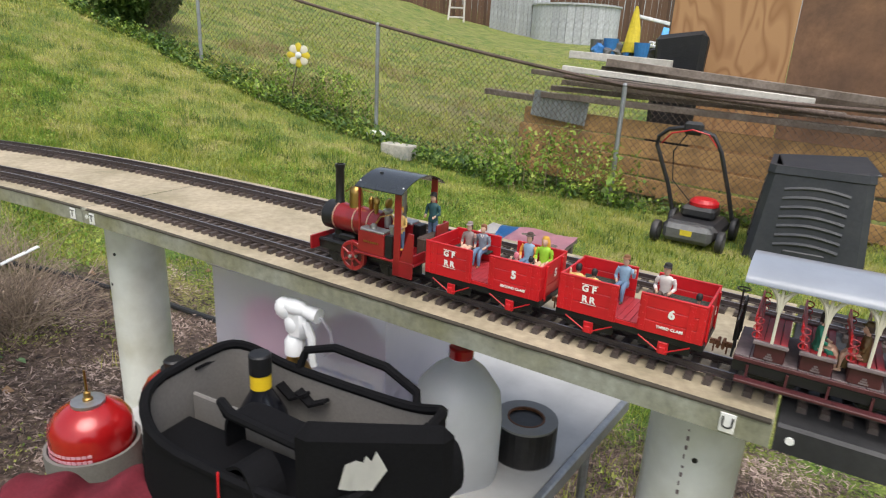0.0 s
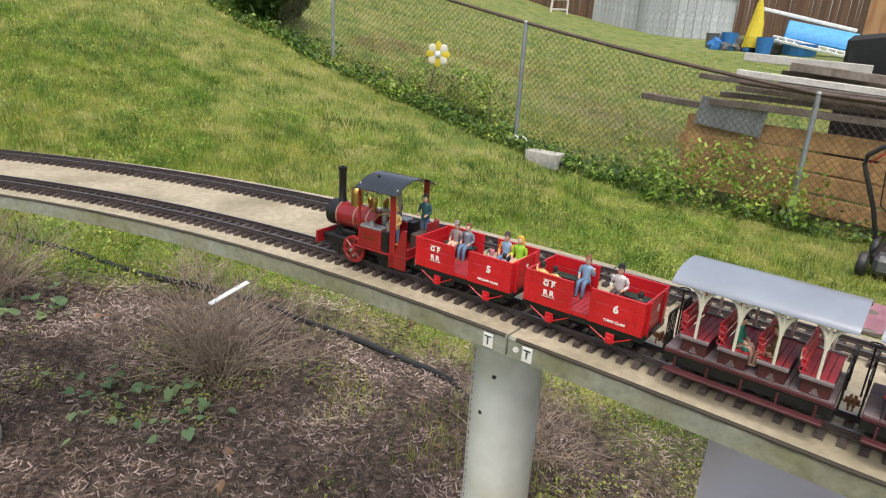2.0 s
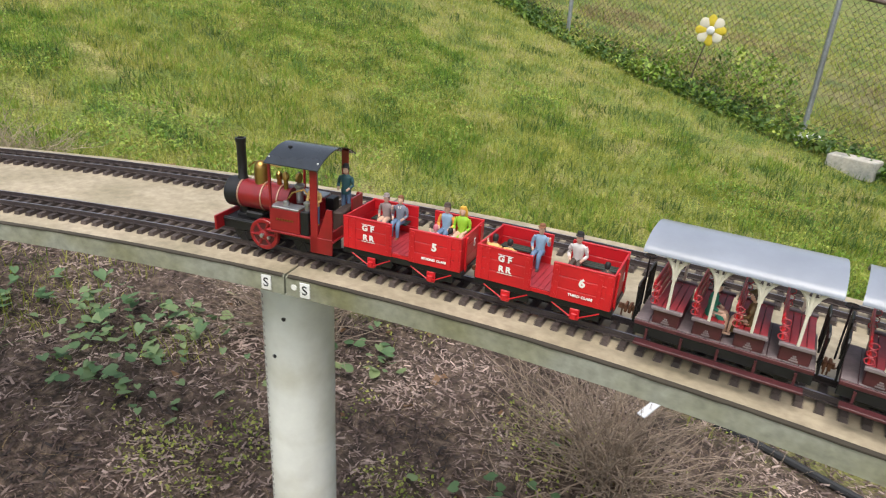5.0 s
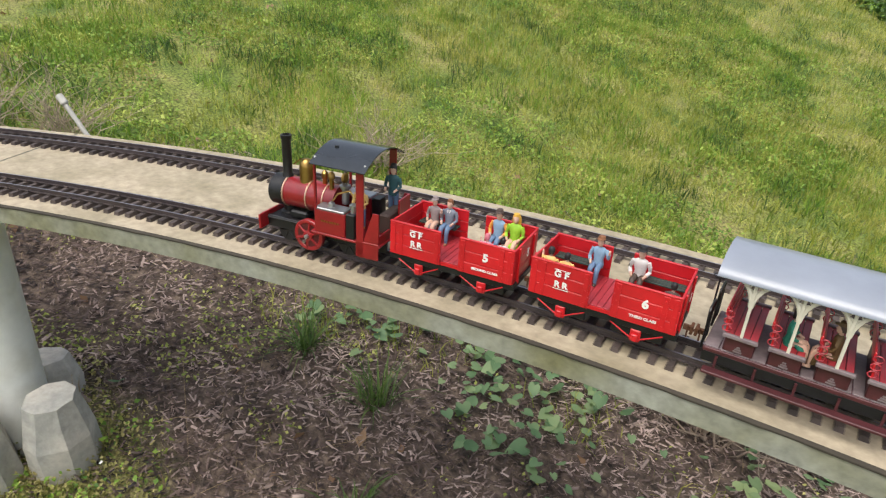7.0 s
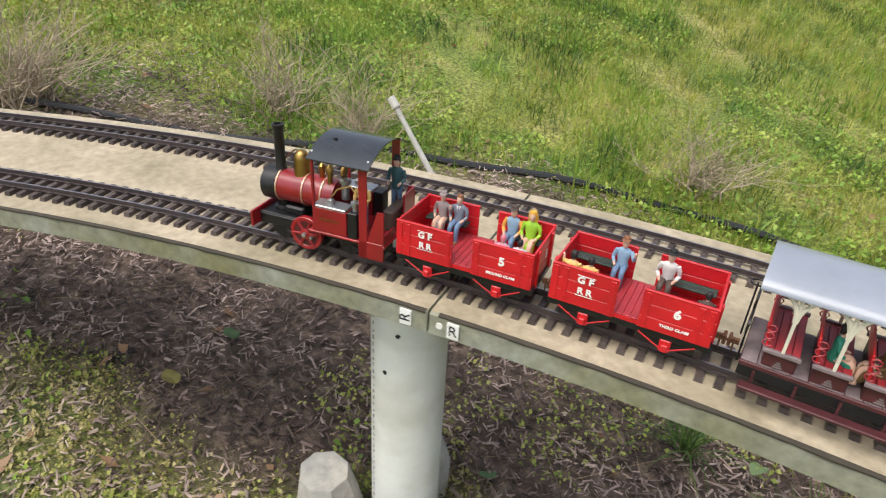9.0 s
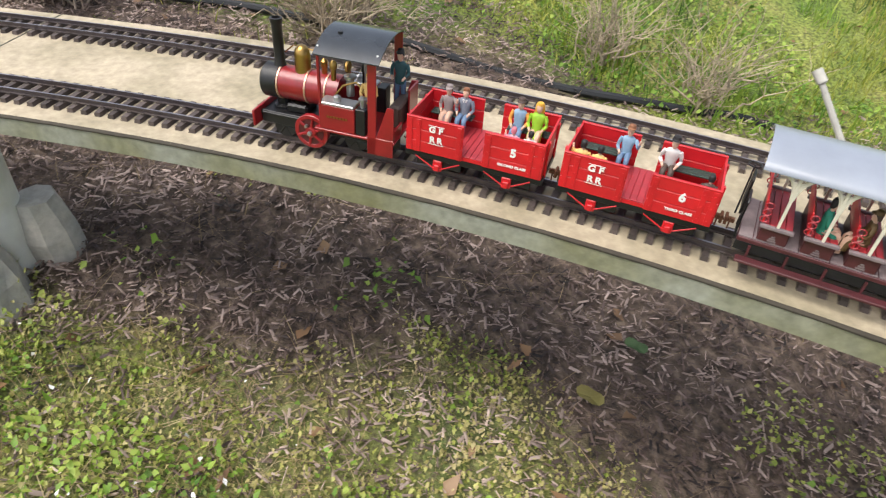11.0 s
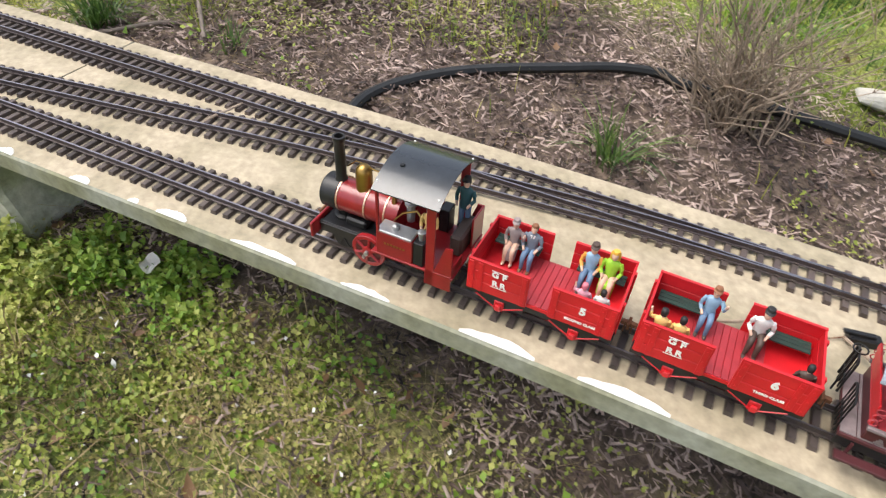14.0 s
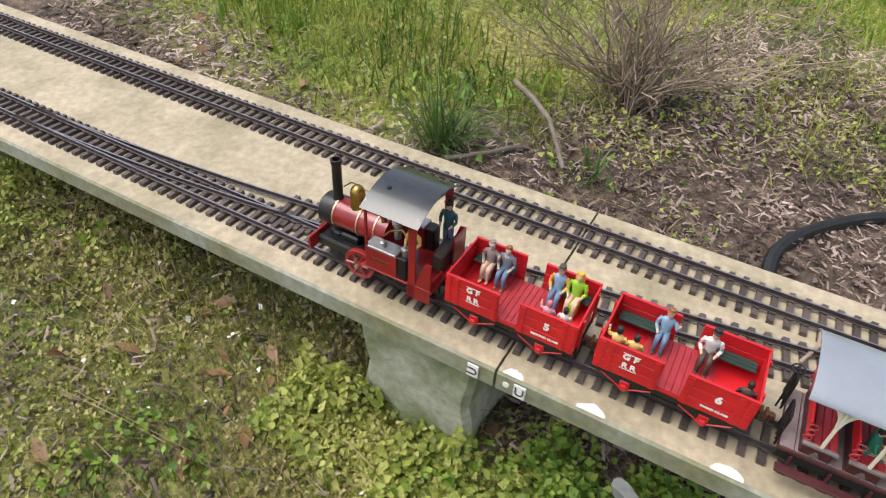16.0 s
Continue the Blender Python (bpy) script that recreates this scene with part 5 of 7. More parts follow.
box(bm, -1.5, 1.5, -0.05, 0.05, -0.45, 0.45, 0.03)
ob = part("blue_board", bm, "blue_bright")
ob.matrix_basis = pose(cx + 2.9, cy + 0.9, gz(cx + 2.9, cy + 0.9) + 0.80, -35, 9, -8)
tagged(ob, "bright blue plastic board leaning in the yard clutter", "board")
lie = thing("fallen_ladder", "white ladder lying on the yard clutter", "ladder", pose(cx + 2.2, cy - 0.2, gz(cx + 2.2, cy - 0.2) + 0.42, 20, 10, -8))
for sy in (-0.22, 0.22):
    bm = bmesh.new()
    box(bm, -1.5, 1.5, sy - 0.03, sy + 0.03, -0.05, 0.05, 0.01)
    part("rail", bm, "white_plastic", lie)
for k in range(9):
    bm = bmesh.new()
    tube(bm, (-1.3 + k * 0.325, -0.22, 0), (-1.3 + k * 0.325, 0.22, 0), 0.028, seg=6)
    part("rung", bm, "white_plastic", lie)
bm = bmesh.new()
box(bm, -1.9, 1.9, -0.12, 0.12, -0.07, 0.07, 0.02)
ob = part("white_beam", bm, "white_plastic")
ob.matrix_basis = pose(cx + 2.0, cy + 0.4, gz(cx + 2.0, cy + 0.4) + 1.45, 0, 11, -8)
tagged(ob, "long white beam leaning across the yard clutter", "beam")
for k in range(16):
    dx, dy, sz = random.uniform(-1.7, 0.9), random.uniform(-0.5, 0.9), random.uniform(0.12, 0.34)
    bm = bmesh.new()
    bmesh.ops.create_icosphere(bm, subdivisions=2, radius=sz)
    for v in bm.verts:
        v.co += noise.noise_vector(v.co * 4 + Vector((k, 0, 0))) * sz * 0.7
    ob = part("yard_bundle", bm, random.choice(["mower_grey", "black_sheet", "denim", "blue_plastic"]))
    ob.matrix_basis = pose(cx + dx, cy + dy, gz(cx + dx, cy + dy) + sz * 0.6)
    tagged(ob, "crumpled dark bundle in the far yard clutter", "bundle", "bundles in the yard clutter")

# ---- compost bin and mower on the lawn ----
bin_ = thing("compost_bin", "tall black plastic compost bin with ribbed sides, open top", "compost bin", pose(3.40, 5.05, gz(3.4, 5.05) - 0.02, 0, 0, -22))
bm = bmesh.new()
wb, wt, hb = 0.50, 0.40, 0.92
rings = []
for (w_, z) in ((wb, 0), (wb * 0.99, 0.04), (wt + 0.02, hb - 0.08), (wt + 0.03, hb - 0.07), (wt + 0.02, hb), (wt - 0.03, hb), (wt - 0.03, hb - 0.4)):
    rings.append([bm.verts.new((sx * (w_ - c1), sy * (w_ - c2), z)) for sx, sy, c1, c2 in ((-1, -1, 0.06, 0), (1, -1, 0.06, 0), (1, -1, 0, 0.06), (1, 1, 0, 0.06), (1, 1, 0.06, 0), (-1, 1, 0.06, 0), (-1, 1, 0, 0.06), (-1, -1, 0, 0.06))])
for a, b in zip(rings, rings[1:]):
    for k in range(8):
        bm.faces.new((a[k], a[(k + 1) % 8], b[(k + 1) % 8], b[k]))
part("body", bm, "bin_plastic", bin_)
for side in range(4):
    for k in range(7):
        bm = bmesh.new()
        z = 0.20 + k * 0.085
        off = wb - (wb - wt) * z / hb
        ribbon(bm, [(-0.26 + 0.052 * i, -off + 0.004, z + 0.035 * math.sin(math.pi * i / 10)) for i in range(11)], 0.022, 6)
        part("rib", bm, "bin_plastic", bin_, at=Matrix.Rotation(radians(90 * side), 4, "Z"))
bm = bmesh.new()
box(bm, -0.17, 0.17, -0.50, -0.475, 0.02, 0.17, 0.01)
part("hatch", bm, "bin_plastic", bin_)
bm = bmesh.new()
box(bm, -0.38, 0.38, -0.36, 0.36, 0, 0.025, 0.01)
part("lid", bm, "bin_plastic", bin_, "loose black lid lying askew", at=pose(0.05, 0.05, hb - 0.02, 5, -4, 6))

mow = thing("lawn_mower", "dark push mower with red engine cover on the lawn", "lawn mower", pose(2.42, 5.22, gz(2.42, 5.22), 0, 0, -28) @ Matrix.Scale(1.1, 4))
bm = bmesh.new()
vs = box(bm, -0.24, 0.24, -0.26, 0.30, 0.06, 0.22, 0.05)
part("deck", bm, "mower_black", mow)
bm = bmesh.new()
box(bm, -0.21, 0.21, -0.34, -0.20, 0.05, 0.21, 0.04)
front = part("front_cover", bm, "mower_grey", mow, "scuffed grey front cover")
bm = bmesh.new()
box(bm, -0.05, 0.05, -0.345, -0.335, 0.12, 0.17)
part("badge", bm, "yellow_cloth", front)
bm = bmesh.new()
box(bm, -0.15, 0.15, -0.06, 0.22, 0.22, 0.33, 0.03)
part("engine", bm, "mower_black", mow)
bm = bmesh.new()
lathe(bm, [(0.13, 0.33), (0.13, 0.36), (0.10, 0.39), (0.03, 0.40)], 18, Matrix.Translation((0.02, 0.09, 0)))
part("engine_cover", bm, "red_paint", mow, "red engine cover")
for sx in (-1, 1):
    for y, r in ((-0.26, 0.10), (0.28, 0.11)):
        bm = bmesh.new()
        lathe(bm, [(r * 0.5, -0.03), (r * 0.93, -0.028), (r, -0.018), (r, 0.018), (r * 0.93, 0.028), (r * 0.5, 0.03)], 22, Matrix.Translation((sx * 0.28, y, r)) @ Matrix.Rotation(radians(90), 4, "Y"))
        wh = part("wheel", bm, "mower_black", mow, smooth=True)
        bm = bmesh.new()
        lathe(bm, [(r * 0.5, -0.032), (r * 0.5, 0.032)], 14, Matrix.Translation((sx * 0.28, y, r)) @ Matrix.Rotation(radians(90), 4, "Y"))
        part("hub", bm, "mower_grey", wh)
bm = bmesh.new()
ribbon(bm, [(-0.28, 0.26, 0.14), (-0.36, 0.20, 0.45), (-0.50, 0.12, 0.82), (-0.49, 0.10, 0.90), (-0.40, 0.09, 0.98), (-0.20, 0.09, 1.02), (0.0, 0.10, 0.96), (0.08, 0.12, 0.82), (0.19, 0.20, 0.45), (0.27, 0.26, 0.14)], 0.02, 8)
part("handle", bm, "mower_black", mow, smooth=True)
bm = bmesh.new()
box(bm, -0.27, -0.10, 0.05, 0.13, 0.95, 1.07, 0.025)
part("control_box", bm, "mower_black", mow)
bm = bmesh.new()
ribbon(bm, [(-0.46, 0.12, 0.84), (-0.36, 0.04, 0.95), (-0.18, 0.04, 1.0), (-0.04, 0.06, 0.97), (0.09, 0.13, 0.80)], 0.007, 6)
part("bail_lever", bm, "red_paint", mow, "thin red bail lever")
bm = bmesh.new()
ribbon(bm, [(-0.22, 0.08, 0.97), (-0.34, 0.12, 0.78), (-0.32, 0.18, 0.5), (-0.1, 0.16, 0.3)], 0.006, 5)
part("cable", bm, "hose_black", mow)

# ---- flower ornament, edging block ----
fx, fy = -2.62, 7.75
orn = thing("flower_ornament", "yellow and white metal daisy on a thin stem by the fence", "garden ornament", pose(fx, fy, gz(fx, fy)))
hz = 0.14 - gz(fx, fy)
bm = bmesh.new()
ribbon(bm, [(-0.12, 0, -0.05), (-0.1, 0, hz * 0.4), (0.0, 0, hz)], 0.008, 6)
part("stem", bm, "rusty_rail", orn)
for k in range(8):
    a = k * math.pi / 4
    bm = bmesh.new()
    ball(bm, (0.105 * math.cos(a), -0.01, hz + 0.105 * math.sin(a)), 0.06, 0.85 + 0.25 * abs(math.cos(a)), 0.2, 0.85 + 0.25 * abs(math.sin(a)), seg=10)
    part("petal", bm, "cream_paint" if k % 2 else "yellow_cloth", orn, "pale petal" if k % 2 else "yellow petal", smooth=True)
bm = bmesh.new()
ball(bm, (0, -0.03, hz), 0.045, 1, 0.5, 1)
part("centre", bm, "white_plastic", orn, smooth=True)
bm = bmesh.new()
box(bm, -0.22, 0.22, -0.1, 0.1, 0, 0.19, 0.01)
ob = part("edging_block", bm, "concrete")
ob.matrix_basis = pose(-0.98, 6.85, gz(-0.98, 6.85) - 0.04, 0, 0, -24)
tagged(ob, "grey concrete block at the foot of the fence", "block")
bm = bmesh.new()
ball(bm, (0, 0, 0.06), 0.11, 1.3, 0.8, 0.6)
ob = part("white_jug", bm, "white_plastic", smooth=True)
ob.matrix_basis = pose(-1.4, 7.35, gz(-1.4, 7.35))
tagged(ob, "white plastic jug lying by the fence post", "jug")

# ---- hose, stakes, sticks ----
def smooth_line(pts, k=8):
    out = []
    for i in range(len(pts) - 1):
        p0, p1, p2, p3 = (np.array(pts[max(0, min(len(pts) - 1, j))], float) for j in (i - 1, i, i + 1, i + 2))
        for q_ in np.arange(k) / k:
            out.append(tuple(0.5 * (2 * p1 + (p2 - p0) * q_ + (2 * p0 - 5 * p1 + 4 * p2 - p3) * q_ ** 2 + (3 * p1 - p0 - 3 * p2 + p3) * q_ ** 3)))
    return out + [tuple(pts[-1])]


hose_xy = [(-0.6, 1.6), (-0.78, 1.78), (-1.0, 1.98), (-1.52, 2.08), (-1.76, 2.12), (-2.2, 2.2), (-2.68, 2.15), (-3.2, 2.12), (-4.2, 2.0), (-5.2, 1.4), (-5.9, 0.5), (-6.04, 0.16), (-6.18, -0.15), (-6.34, -0.42), (-6.62, -0.9), (-6.85, -1.3), (-6.93, -1.6), (-7.04, -1.98), (-7.12, -2.27), (-7.09, -2.51), (-7.0, -2.85), (-6.84, -3.08), (-6.6, -3.15), (-6.35, -3.2)]
bm = bmesh.new()
ribbon(bm, [(x, y, gz(x, y) + (0.034 if y < -2.2 else 0.018) + 0.010 * math.sin(7 * x + 3 * y)) for x, y in smooth_line(hose_xy)], 0.017, 8)
ob = part("garden_hose", bm, "hose_black", smooth=True)
tagged(ob, "black garden hose winding over the mulch", "hose")


def stick(name, a, b, r, material, label, category, seg=8, bend=0.02):
    a, b = Vector(a), Vector(b)
    bm = bmesh.new()
    mid_ = (a + b) / 2 + Vector((bend, bend, bend))
    ribbon(bm, [a, (a + mid_) / 2 + Vector((0, 0, bend * 0.3)), mid_, (b + mid_) / 2, b], [r, r * 0.95, r * 0.9, r * 0.85, r * 0.8], seg)
    ob = part(name, bm, material, smooth=True)
    tagged(ob, label, category)


SL_A, SL_B = Vector((-1.903, 1.382, -0.735)), Vector((-1.816, 1.556, -0.682))
bm = bmesh.new()
box(bm, -0.014, 0.014, -0.003, 0.003, -(SL_B - SL_A).length / 2, (SL_B - SL_A).length / 2, 0.001)
ob = part("plastic_slat", bm, "white_plastic")
ob.matrix_basis = Matrix.Translation((SL_A + SL_B) / 2) @ (SL_B - SL_A).to_track_quat("Z", "Y").to_matrix().to_4x4()
tagged(ob, "white plastic slat caught in the bare shrub", "slat")
stick("white_stake", (-5.134, 0.363, gz(-5.134, 0.363) - 0.02), (-5.587, 0.171, -0.137), 0.0115, "pale_board", "leaning white plastic pipe stake in the grass", "stake", bend=0.0)
bm = bmesh.new()
lathe(bm, [(0.015, 0), (0.015, 0.04), (0.010, 0.045)], 12, look((-5.587, 0.171, -0.137), (-5.448, 0.230, -0.285)) @ Matrix.Rotation(radians(180), 4, "X") @ Matrix.Translation((0, 0, -0.01)))
ob = part("stake_cap", bm, "pale_board", bpy.data.objects["white_stake"], smooth=True)
stick("dead_stick", (-7.29, -3.79, gz(-7.29, -3.79) + 0.05), (-6.98, -3.62, gz(-6.98, -3.62) + 0.03), 0.008, "grey_board", "grey dead stick lying on the mulch", "stick", bend=0.03)
stick("dead_stick", (-7.05, -3.72, gz(-7.05, -3.72) + 0.02), (-6.93, -3.95, gz(-6.93, -3.95) + 0.02), 0.007, "grey_board", "grey dead stick lying on the mulch", "stick")
stick("dead_stick", (-5.52, -2.05, gz(-5.52, -2.05) + 0.03), (-5.60, -2.02, gz(-5.6, -2.02) + 0.12), 0.009, "rust", "reddish stick leaning on a concrete block", "stick", bend=0.003)
stick("dead_stick", (-6.15, -4.15, gz(-6.15, -4.15) + 0.015), (-6.28, -3.92, gz(-6.28, -3.92) + 0.02), 0.005, "dry_stem", "thin grey dead stick in the weeds", "stick")

# ---- work table with bag, bottles and canisters ----
mat("table_top", (0.50, 0.50, 0.49), 0.4, vary=0.05, scale=20, bump=0.05)
mat("bag_cloth", (0.006, 0.006, 0.007), 0.9, vary=0.3, scale=250, bump=0.2, spec=0.12)
mat("bag_lining", (0.17, 0.16, 0.148), 0.8, vary=0.12, scale=200, bump=0.2)
mat("red_can", (0.42, 0.010, 0.012), 0.25, 0.2, vary=0.06, scale=30, coat=0.6, bump=0.02)
mat("bottle_black", (0.008, 0.009, 0.013), 0.2, vary=0.1, coat=0.4)
mat("label_yellow", (0.75, 0.52, 0.02), 0.4, vary=0.04)
mat("tape_grey", (0.22, 0.22, 0.22), 0.5, vary=0.06)
mat("red_cloth", (0.26, 0.03, 0.05), 0.9, vary=0.15, scale=200, bump=0.4)
mat("clear_plastic", (0.86, 0.84, 0.92), 0.25, vary=0.03, bump=0.0)
n_, l_ = MATS["clear_plastic"].node_tree.nodes, MATS["clear_plastic"].node_tree.links
see, glow_, mix_ = n_.new("ShaderNodeBsdfTransparent"), n_.new("ShaderNodeBsdfTranslucent"), n_.new("ShaderNodeMixShader")
milky = n_.new("ShaderNodeMixShader")
glow_.inputs["Color"].default_value = (0.86, 0.84, 0.92, 1)
milky.inputs[0].default_value, mix_.inputs[0].default_value = 0.6, 0.42
l_.new(n_["Principled BSDF"].outputs[0], milky.inputs[1])
l_.new(glow_.outputs[0], milky.inputs[2])
l_.new(see.outputs[0], mix_.inputs[1])
l_.new(milky.outputs[0], mix_.inputs[2])
l_.new(mix_.outputs[0], n_["Material Output"].inputs["Surface"])
mat("jug_plastic", (0.88, 0.90, 0.92), 0.3, vary=0.02, bump=0.02, trans=0.55)
TZ = -0.41
E_F, E_N = Vector((0.878, 0.203, TZ)), Vector((0.660, -0.190, TZ))
ed = (E_F - E_N).normalized()
inw = Vector((-ed.y, ed.x, 0))
TYAW = math.degrees(math.atan2(ed.y, ed.x))
TM = Matrix.Translation(E_N - ed * 0.35) @ Matrix.Rotation(radians(TYAW), 4, "Z")
tab = thing("folding_table", "pale folding table with a bare metal edge under the deck", "table", TM)
bm = bmesh.new()
box(bm, -0.10, 0.80, 0.012, 0.86, -0.022, 0, 0.003)
part("tabletop", bm, "table_top", tab)
bm = bmesh.new()
box(bm, -0.11, 0.81, -0.004, 0.012, -0.030, 0.006, 0.003)
box(bm, 0.80, 0.812, 0.0, 0.86, -0.030, 0.004, 0.003)
part("metal_edge", bm, "galv", tab, "dull aluminium edge")
for x, y in ((0.72, 0.06), (-0.02, 0.06), (0.72, 0.80), (-0.02, 0.80)):
    bm = bmesh.new()
    w0 = TM @ Vector((x, y, 0))
    tube(bm, (x, y, -0.022), (x + 0.03, y, gz(w0.x, w0.y) - TZ), 0.012, seg=8)
    part("leg", bm, "galv", tab)


def on_table(x, y):
    return pose(x, y, TZ + 0.0005)


jug = thing("water_jug", "translucent plastic water jug with red cap on the table", "jug", pose(0.482, -0.140, TZ, 0, 0, 30))
bm = bmesh.new()
prof = [(0.0, 0.074, 0.3), (0.02, 0.078, 0.3), (0.14, 0.078, 0.3), (0.19, 0.074, 0.45), (0.225, 0.052, 0.8), (0.245, 0.028, 1), (0.252, 0.021, 1), (0.262, 0.021, 1)]
rings = []
for z, w_, rd in prof:
    rr = []
    for k in range(28):
        a = 2 * math.pi * k / 28
        c_, s_ = math.cos(a), math.sin(a)
        e_ = 1.0 if rd >= 1 else 0.45 + 0.55 * rd
        rr.append(bm.verts.new((w_ * math.copysign(abs(c_) ** e_, c_), w_ * math.copysign(abs(s_) ** e_, s_), z)))
    rings.append(rr)
for a, b in zip(rings, rings[1:]):
    for k in range(28):
        bm.faces.new((a[k], a[(k + 1) % 28], b[(k + 1) % 28], b[k]))
bm.faces.new(rings[0])
bm.faces.new(rings[-1])
part("body", bm, "jug_plastic", jug, smooth=True)
bm = bmesh.new()
lathe(bm, [(0.024, 0.256), (0.024, 0.274), (0.020, 0.277)], 22)
part("cap", bm, "red_can", jug, "red screw cap")
tape = thing("tape_roll", "roll of grey duct tape lying on the table", "tape", pose(0.621, -0.055, TZ + 0.001))
bm = bmesh.new()
for z0 in (0,):
    lathe(bm, [(0.040, 0), (0.066, 0), (0.066, 0.085), (0.040, 0.085), (0.040, 0.0)], 30)
part("winding", bm, "tape_grey", tape, smooth=True)
bm = bmesh.new()
lathe(bm, [(0.0355, 0.001), (0.0395, 0.001), (0.0395, 0.0855), (0.0355, 0.0855), (0.0355, 0.001)], 30)
part("core", bm, "rust", tape, "orange cardboard core")
bm = bmesh.new()
lathe(bm, [(0.0665, 0.003), (0.0668, 0.003), (0.0668, 0.08), (0.0665, 0.08)], 30)
part("outer_turn", bm, "black_metal", tape, "black outer layer")
tub_ = thing("clear_storage_box", "clear plastic storage box with pale contents under the deck", "storage box", pose(0.16, 0.11, TZ, 0, 0, -22))
for a_, b_, c_, d_ in ((-0.24, -0.237, -0.137, 0.137), (0.237, 0.24, -0.137, 0.137), (-0.24, 0.24, -0.14, -0.137), (-0.24, 0.24, 0.137, 0.14)):
    bm = bmesh.new()
    box(bm, a_, b_, c_, d_, 0.004, 0.31, 0.0008)
    part("side_wall", bm, "clear_plastic", tub_)
bm = bmesh.new()
box(bm, -0.24, 0.24, -0.14, 0.14, 0.001, 0.004)
part("bottom", bm, "clear_plastic", tub_)
bm = bmesh.new()
box(bm, -0.25, 0.25, -0.15, 0.15, 0.31, 0.325, 0.004)
part("lid", bm, "clear_plastic", tub_)
bm = bmesh.new()
lathe(bm, [(0.09, 0.01), (0.1, 0.10), (0.06, 0.17), (0.01, 0.19)], 18, Matrix.Translation((0.02, 0.02, 0)))
part("contents", bm, "pink", tub_, "pale pink bundle inside", smooth=True)
bm = bmesh.new()
lathe(bm, [(0.072, 0), (0.075, 0.0005), (0.075, 0.0015), (0.072, 0.002)], 30, Matrix.Translation((-0.08, -0.1280, 0.19)) @ Matrix.Rotation(radians(90), 4, "X"))
part("disc_print", bm, "pink", tub_, "faded red disc inside the box")
bm = bmesh.new()
box(bm, -0.02, 0.225, -0.134, -0.132, 0.02, 0.17)
sheet_ = part("paper_sheet", bm, "letter_white", tub_, "white printed sheet inside the box")
bm = bmesh.new()
for r_ in range(5):
    for c_ in range(6):
        x0 = 0.0 + c_ * 0.036
        box(bm, x0, x0 + 0.022 + 0.008 * ((r_ + c_) % 2), -0.1352, -0.1345, 0.04 + r_ * 0.024, 0.048 + r_ * 0.024)
part("print_bars", bm, "blue_plastic", sheet_, "faint mirrored blue print")


def gas_can(x, y, z, r, h, valve, tilt=0):
    can = thing("gas_canister", "red painted gas canister with metal collar beside the bag", "gas canister", pose(x, y, z, tilt, 0, 0), "red gas canisters")
    bm = bmesh.new()
    lathe(bm, [(r * 0.9, -h), (r, -h + 0.01), (r, -0.05), (r * 0.97, -0.038), (r * 0.8, -0.018), (r * 0.5, -0.005), (r * 0.3, 0)], 30)
    part("tank", bm, "red_can", can, smooth=True)
    bm = bmesh.new()
    lathe(bm, [(r * 0.36, -0.004), (r * 0.40, -0.002), (r * 0.40, 0.004), (r * 0.30, 0.005)], 22)
    part("collar", bm, "steel_lid" if valve else "black_metal", can)
    bm = bmesh.new()
    if valve:
        lathe(bm, [(0.009, 0.0), (0.009, 0.008), (0.006, 0.010), (0.006, 0.020), (0.0025, 0.022), (0.0022, 0.065)], 14)
    else:
        lathe(bm, [(0.018, 0.0), (0.019, 0.004), (0.019, 0.018), (0.015, 0.021)], 18)
    part("valve", bm, "brass" if valve else "black_metal", can, "brass valve stem" if valve else "black plastic cap")
    bm = bmesh.new()
    for k in range(14):
        a = radians(-150 + k * 7)
        for q_ in range(4):
            u_ = Vector((math.cos(a), math.sin(a), 0))
            box(bm, -0.0003, 0.0003, -r * 0.05, r * 0.05, -0.003, 0.003, m=Matrix.Translation(u_ * (r + 0.0003) + Vector((0, 0, -0.07 - q_ * 0.011))) @ Matrix.Rotation(a, 4, "Z"))
    part("warning_print", bm, "pink", can, "pale unreadable warning print")


gas_can(-0.188, -0.284, -0.253, 0.072, 0.15, True)
gas_can(-0.055, -0.214, -0.206, 0.062, 0.20, False)
BM = Matrix.Translation((0.27, -0.455, TZ + 0.002)) @ Matrix.Rotation(radians(-20), 4, "Z")
bag = thing("tool_bag", "open black canvas tool bag with grey lining and handles", "tool bag", BM)
LX, LY, BH = 0.205, 0.135, 0.30
def rim(k, inset=0.0, z=0.0):
    a = 2 * math.pi * k / 40
    c_, s_ = math.cos(a), math.sin(a)
    e_ = 0.45
    h_ = BH + 0.025 * math.cos(2 * a) + z
    return Vector(((LX - inset) * math.copysign(abs(c_) ** e_, c_), (LY - inset) * math.copysign(abs(s_) ** e_, s_), h_))
bm = bmesh.new()
lo_ = [bm.verts.new(Vector((rim(k).x, rim(k).y, 0))) for k in range(40)]
mid_ = [bm.verts.new(Vector((rim(k).x * 1.02, rim(k).y * 1.04, BH * 0.5))) for k in range(40)]
hi_ = [bm.verts.new(rim(k)) for k in range(40)]
for a, b in ((lo_, mid_), (mid_, hi_)):
    for k in range(40):
        bm.faces.new((a[k], a[(k + 1) % 40], b[(k + 1) % 40], b[k]))
bm.faces.new(lo_)
part("shell", bm, "bag_cloth", bag, smooth=True)
bm = bmesh.new()
hi_ = [bm.verts.new(rim(k, 0.008)) for k in range(40)]
lo_ = [bm.verts.new(Vector((rim(k, 0.012).x, rim(k, 0.012).y, 0.02))) for k in range(40)]
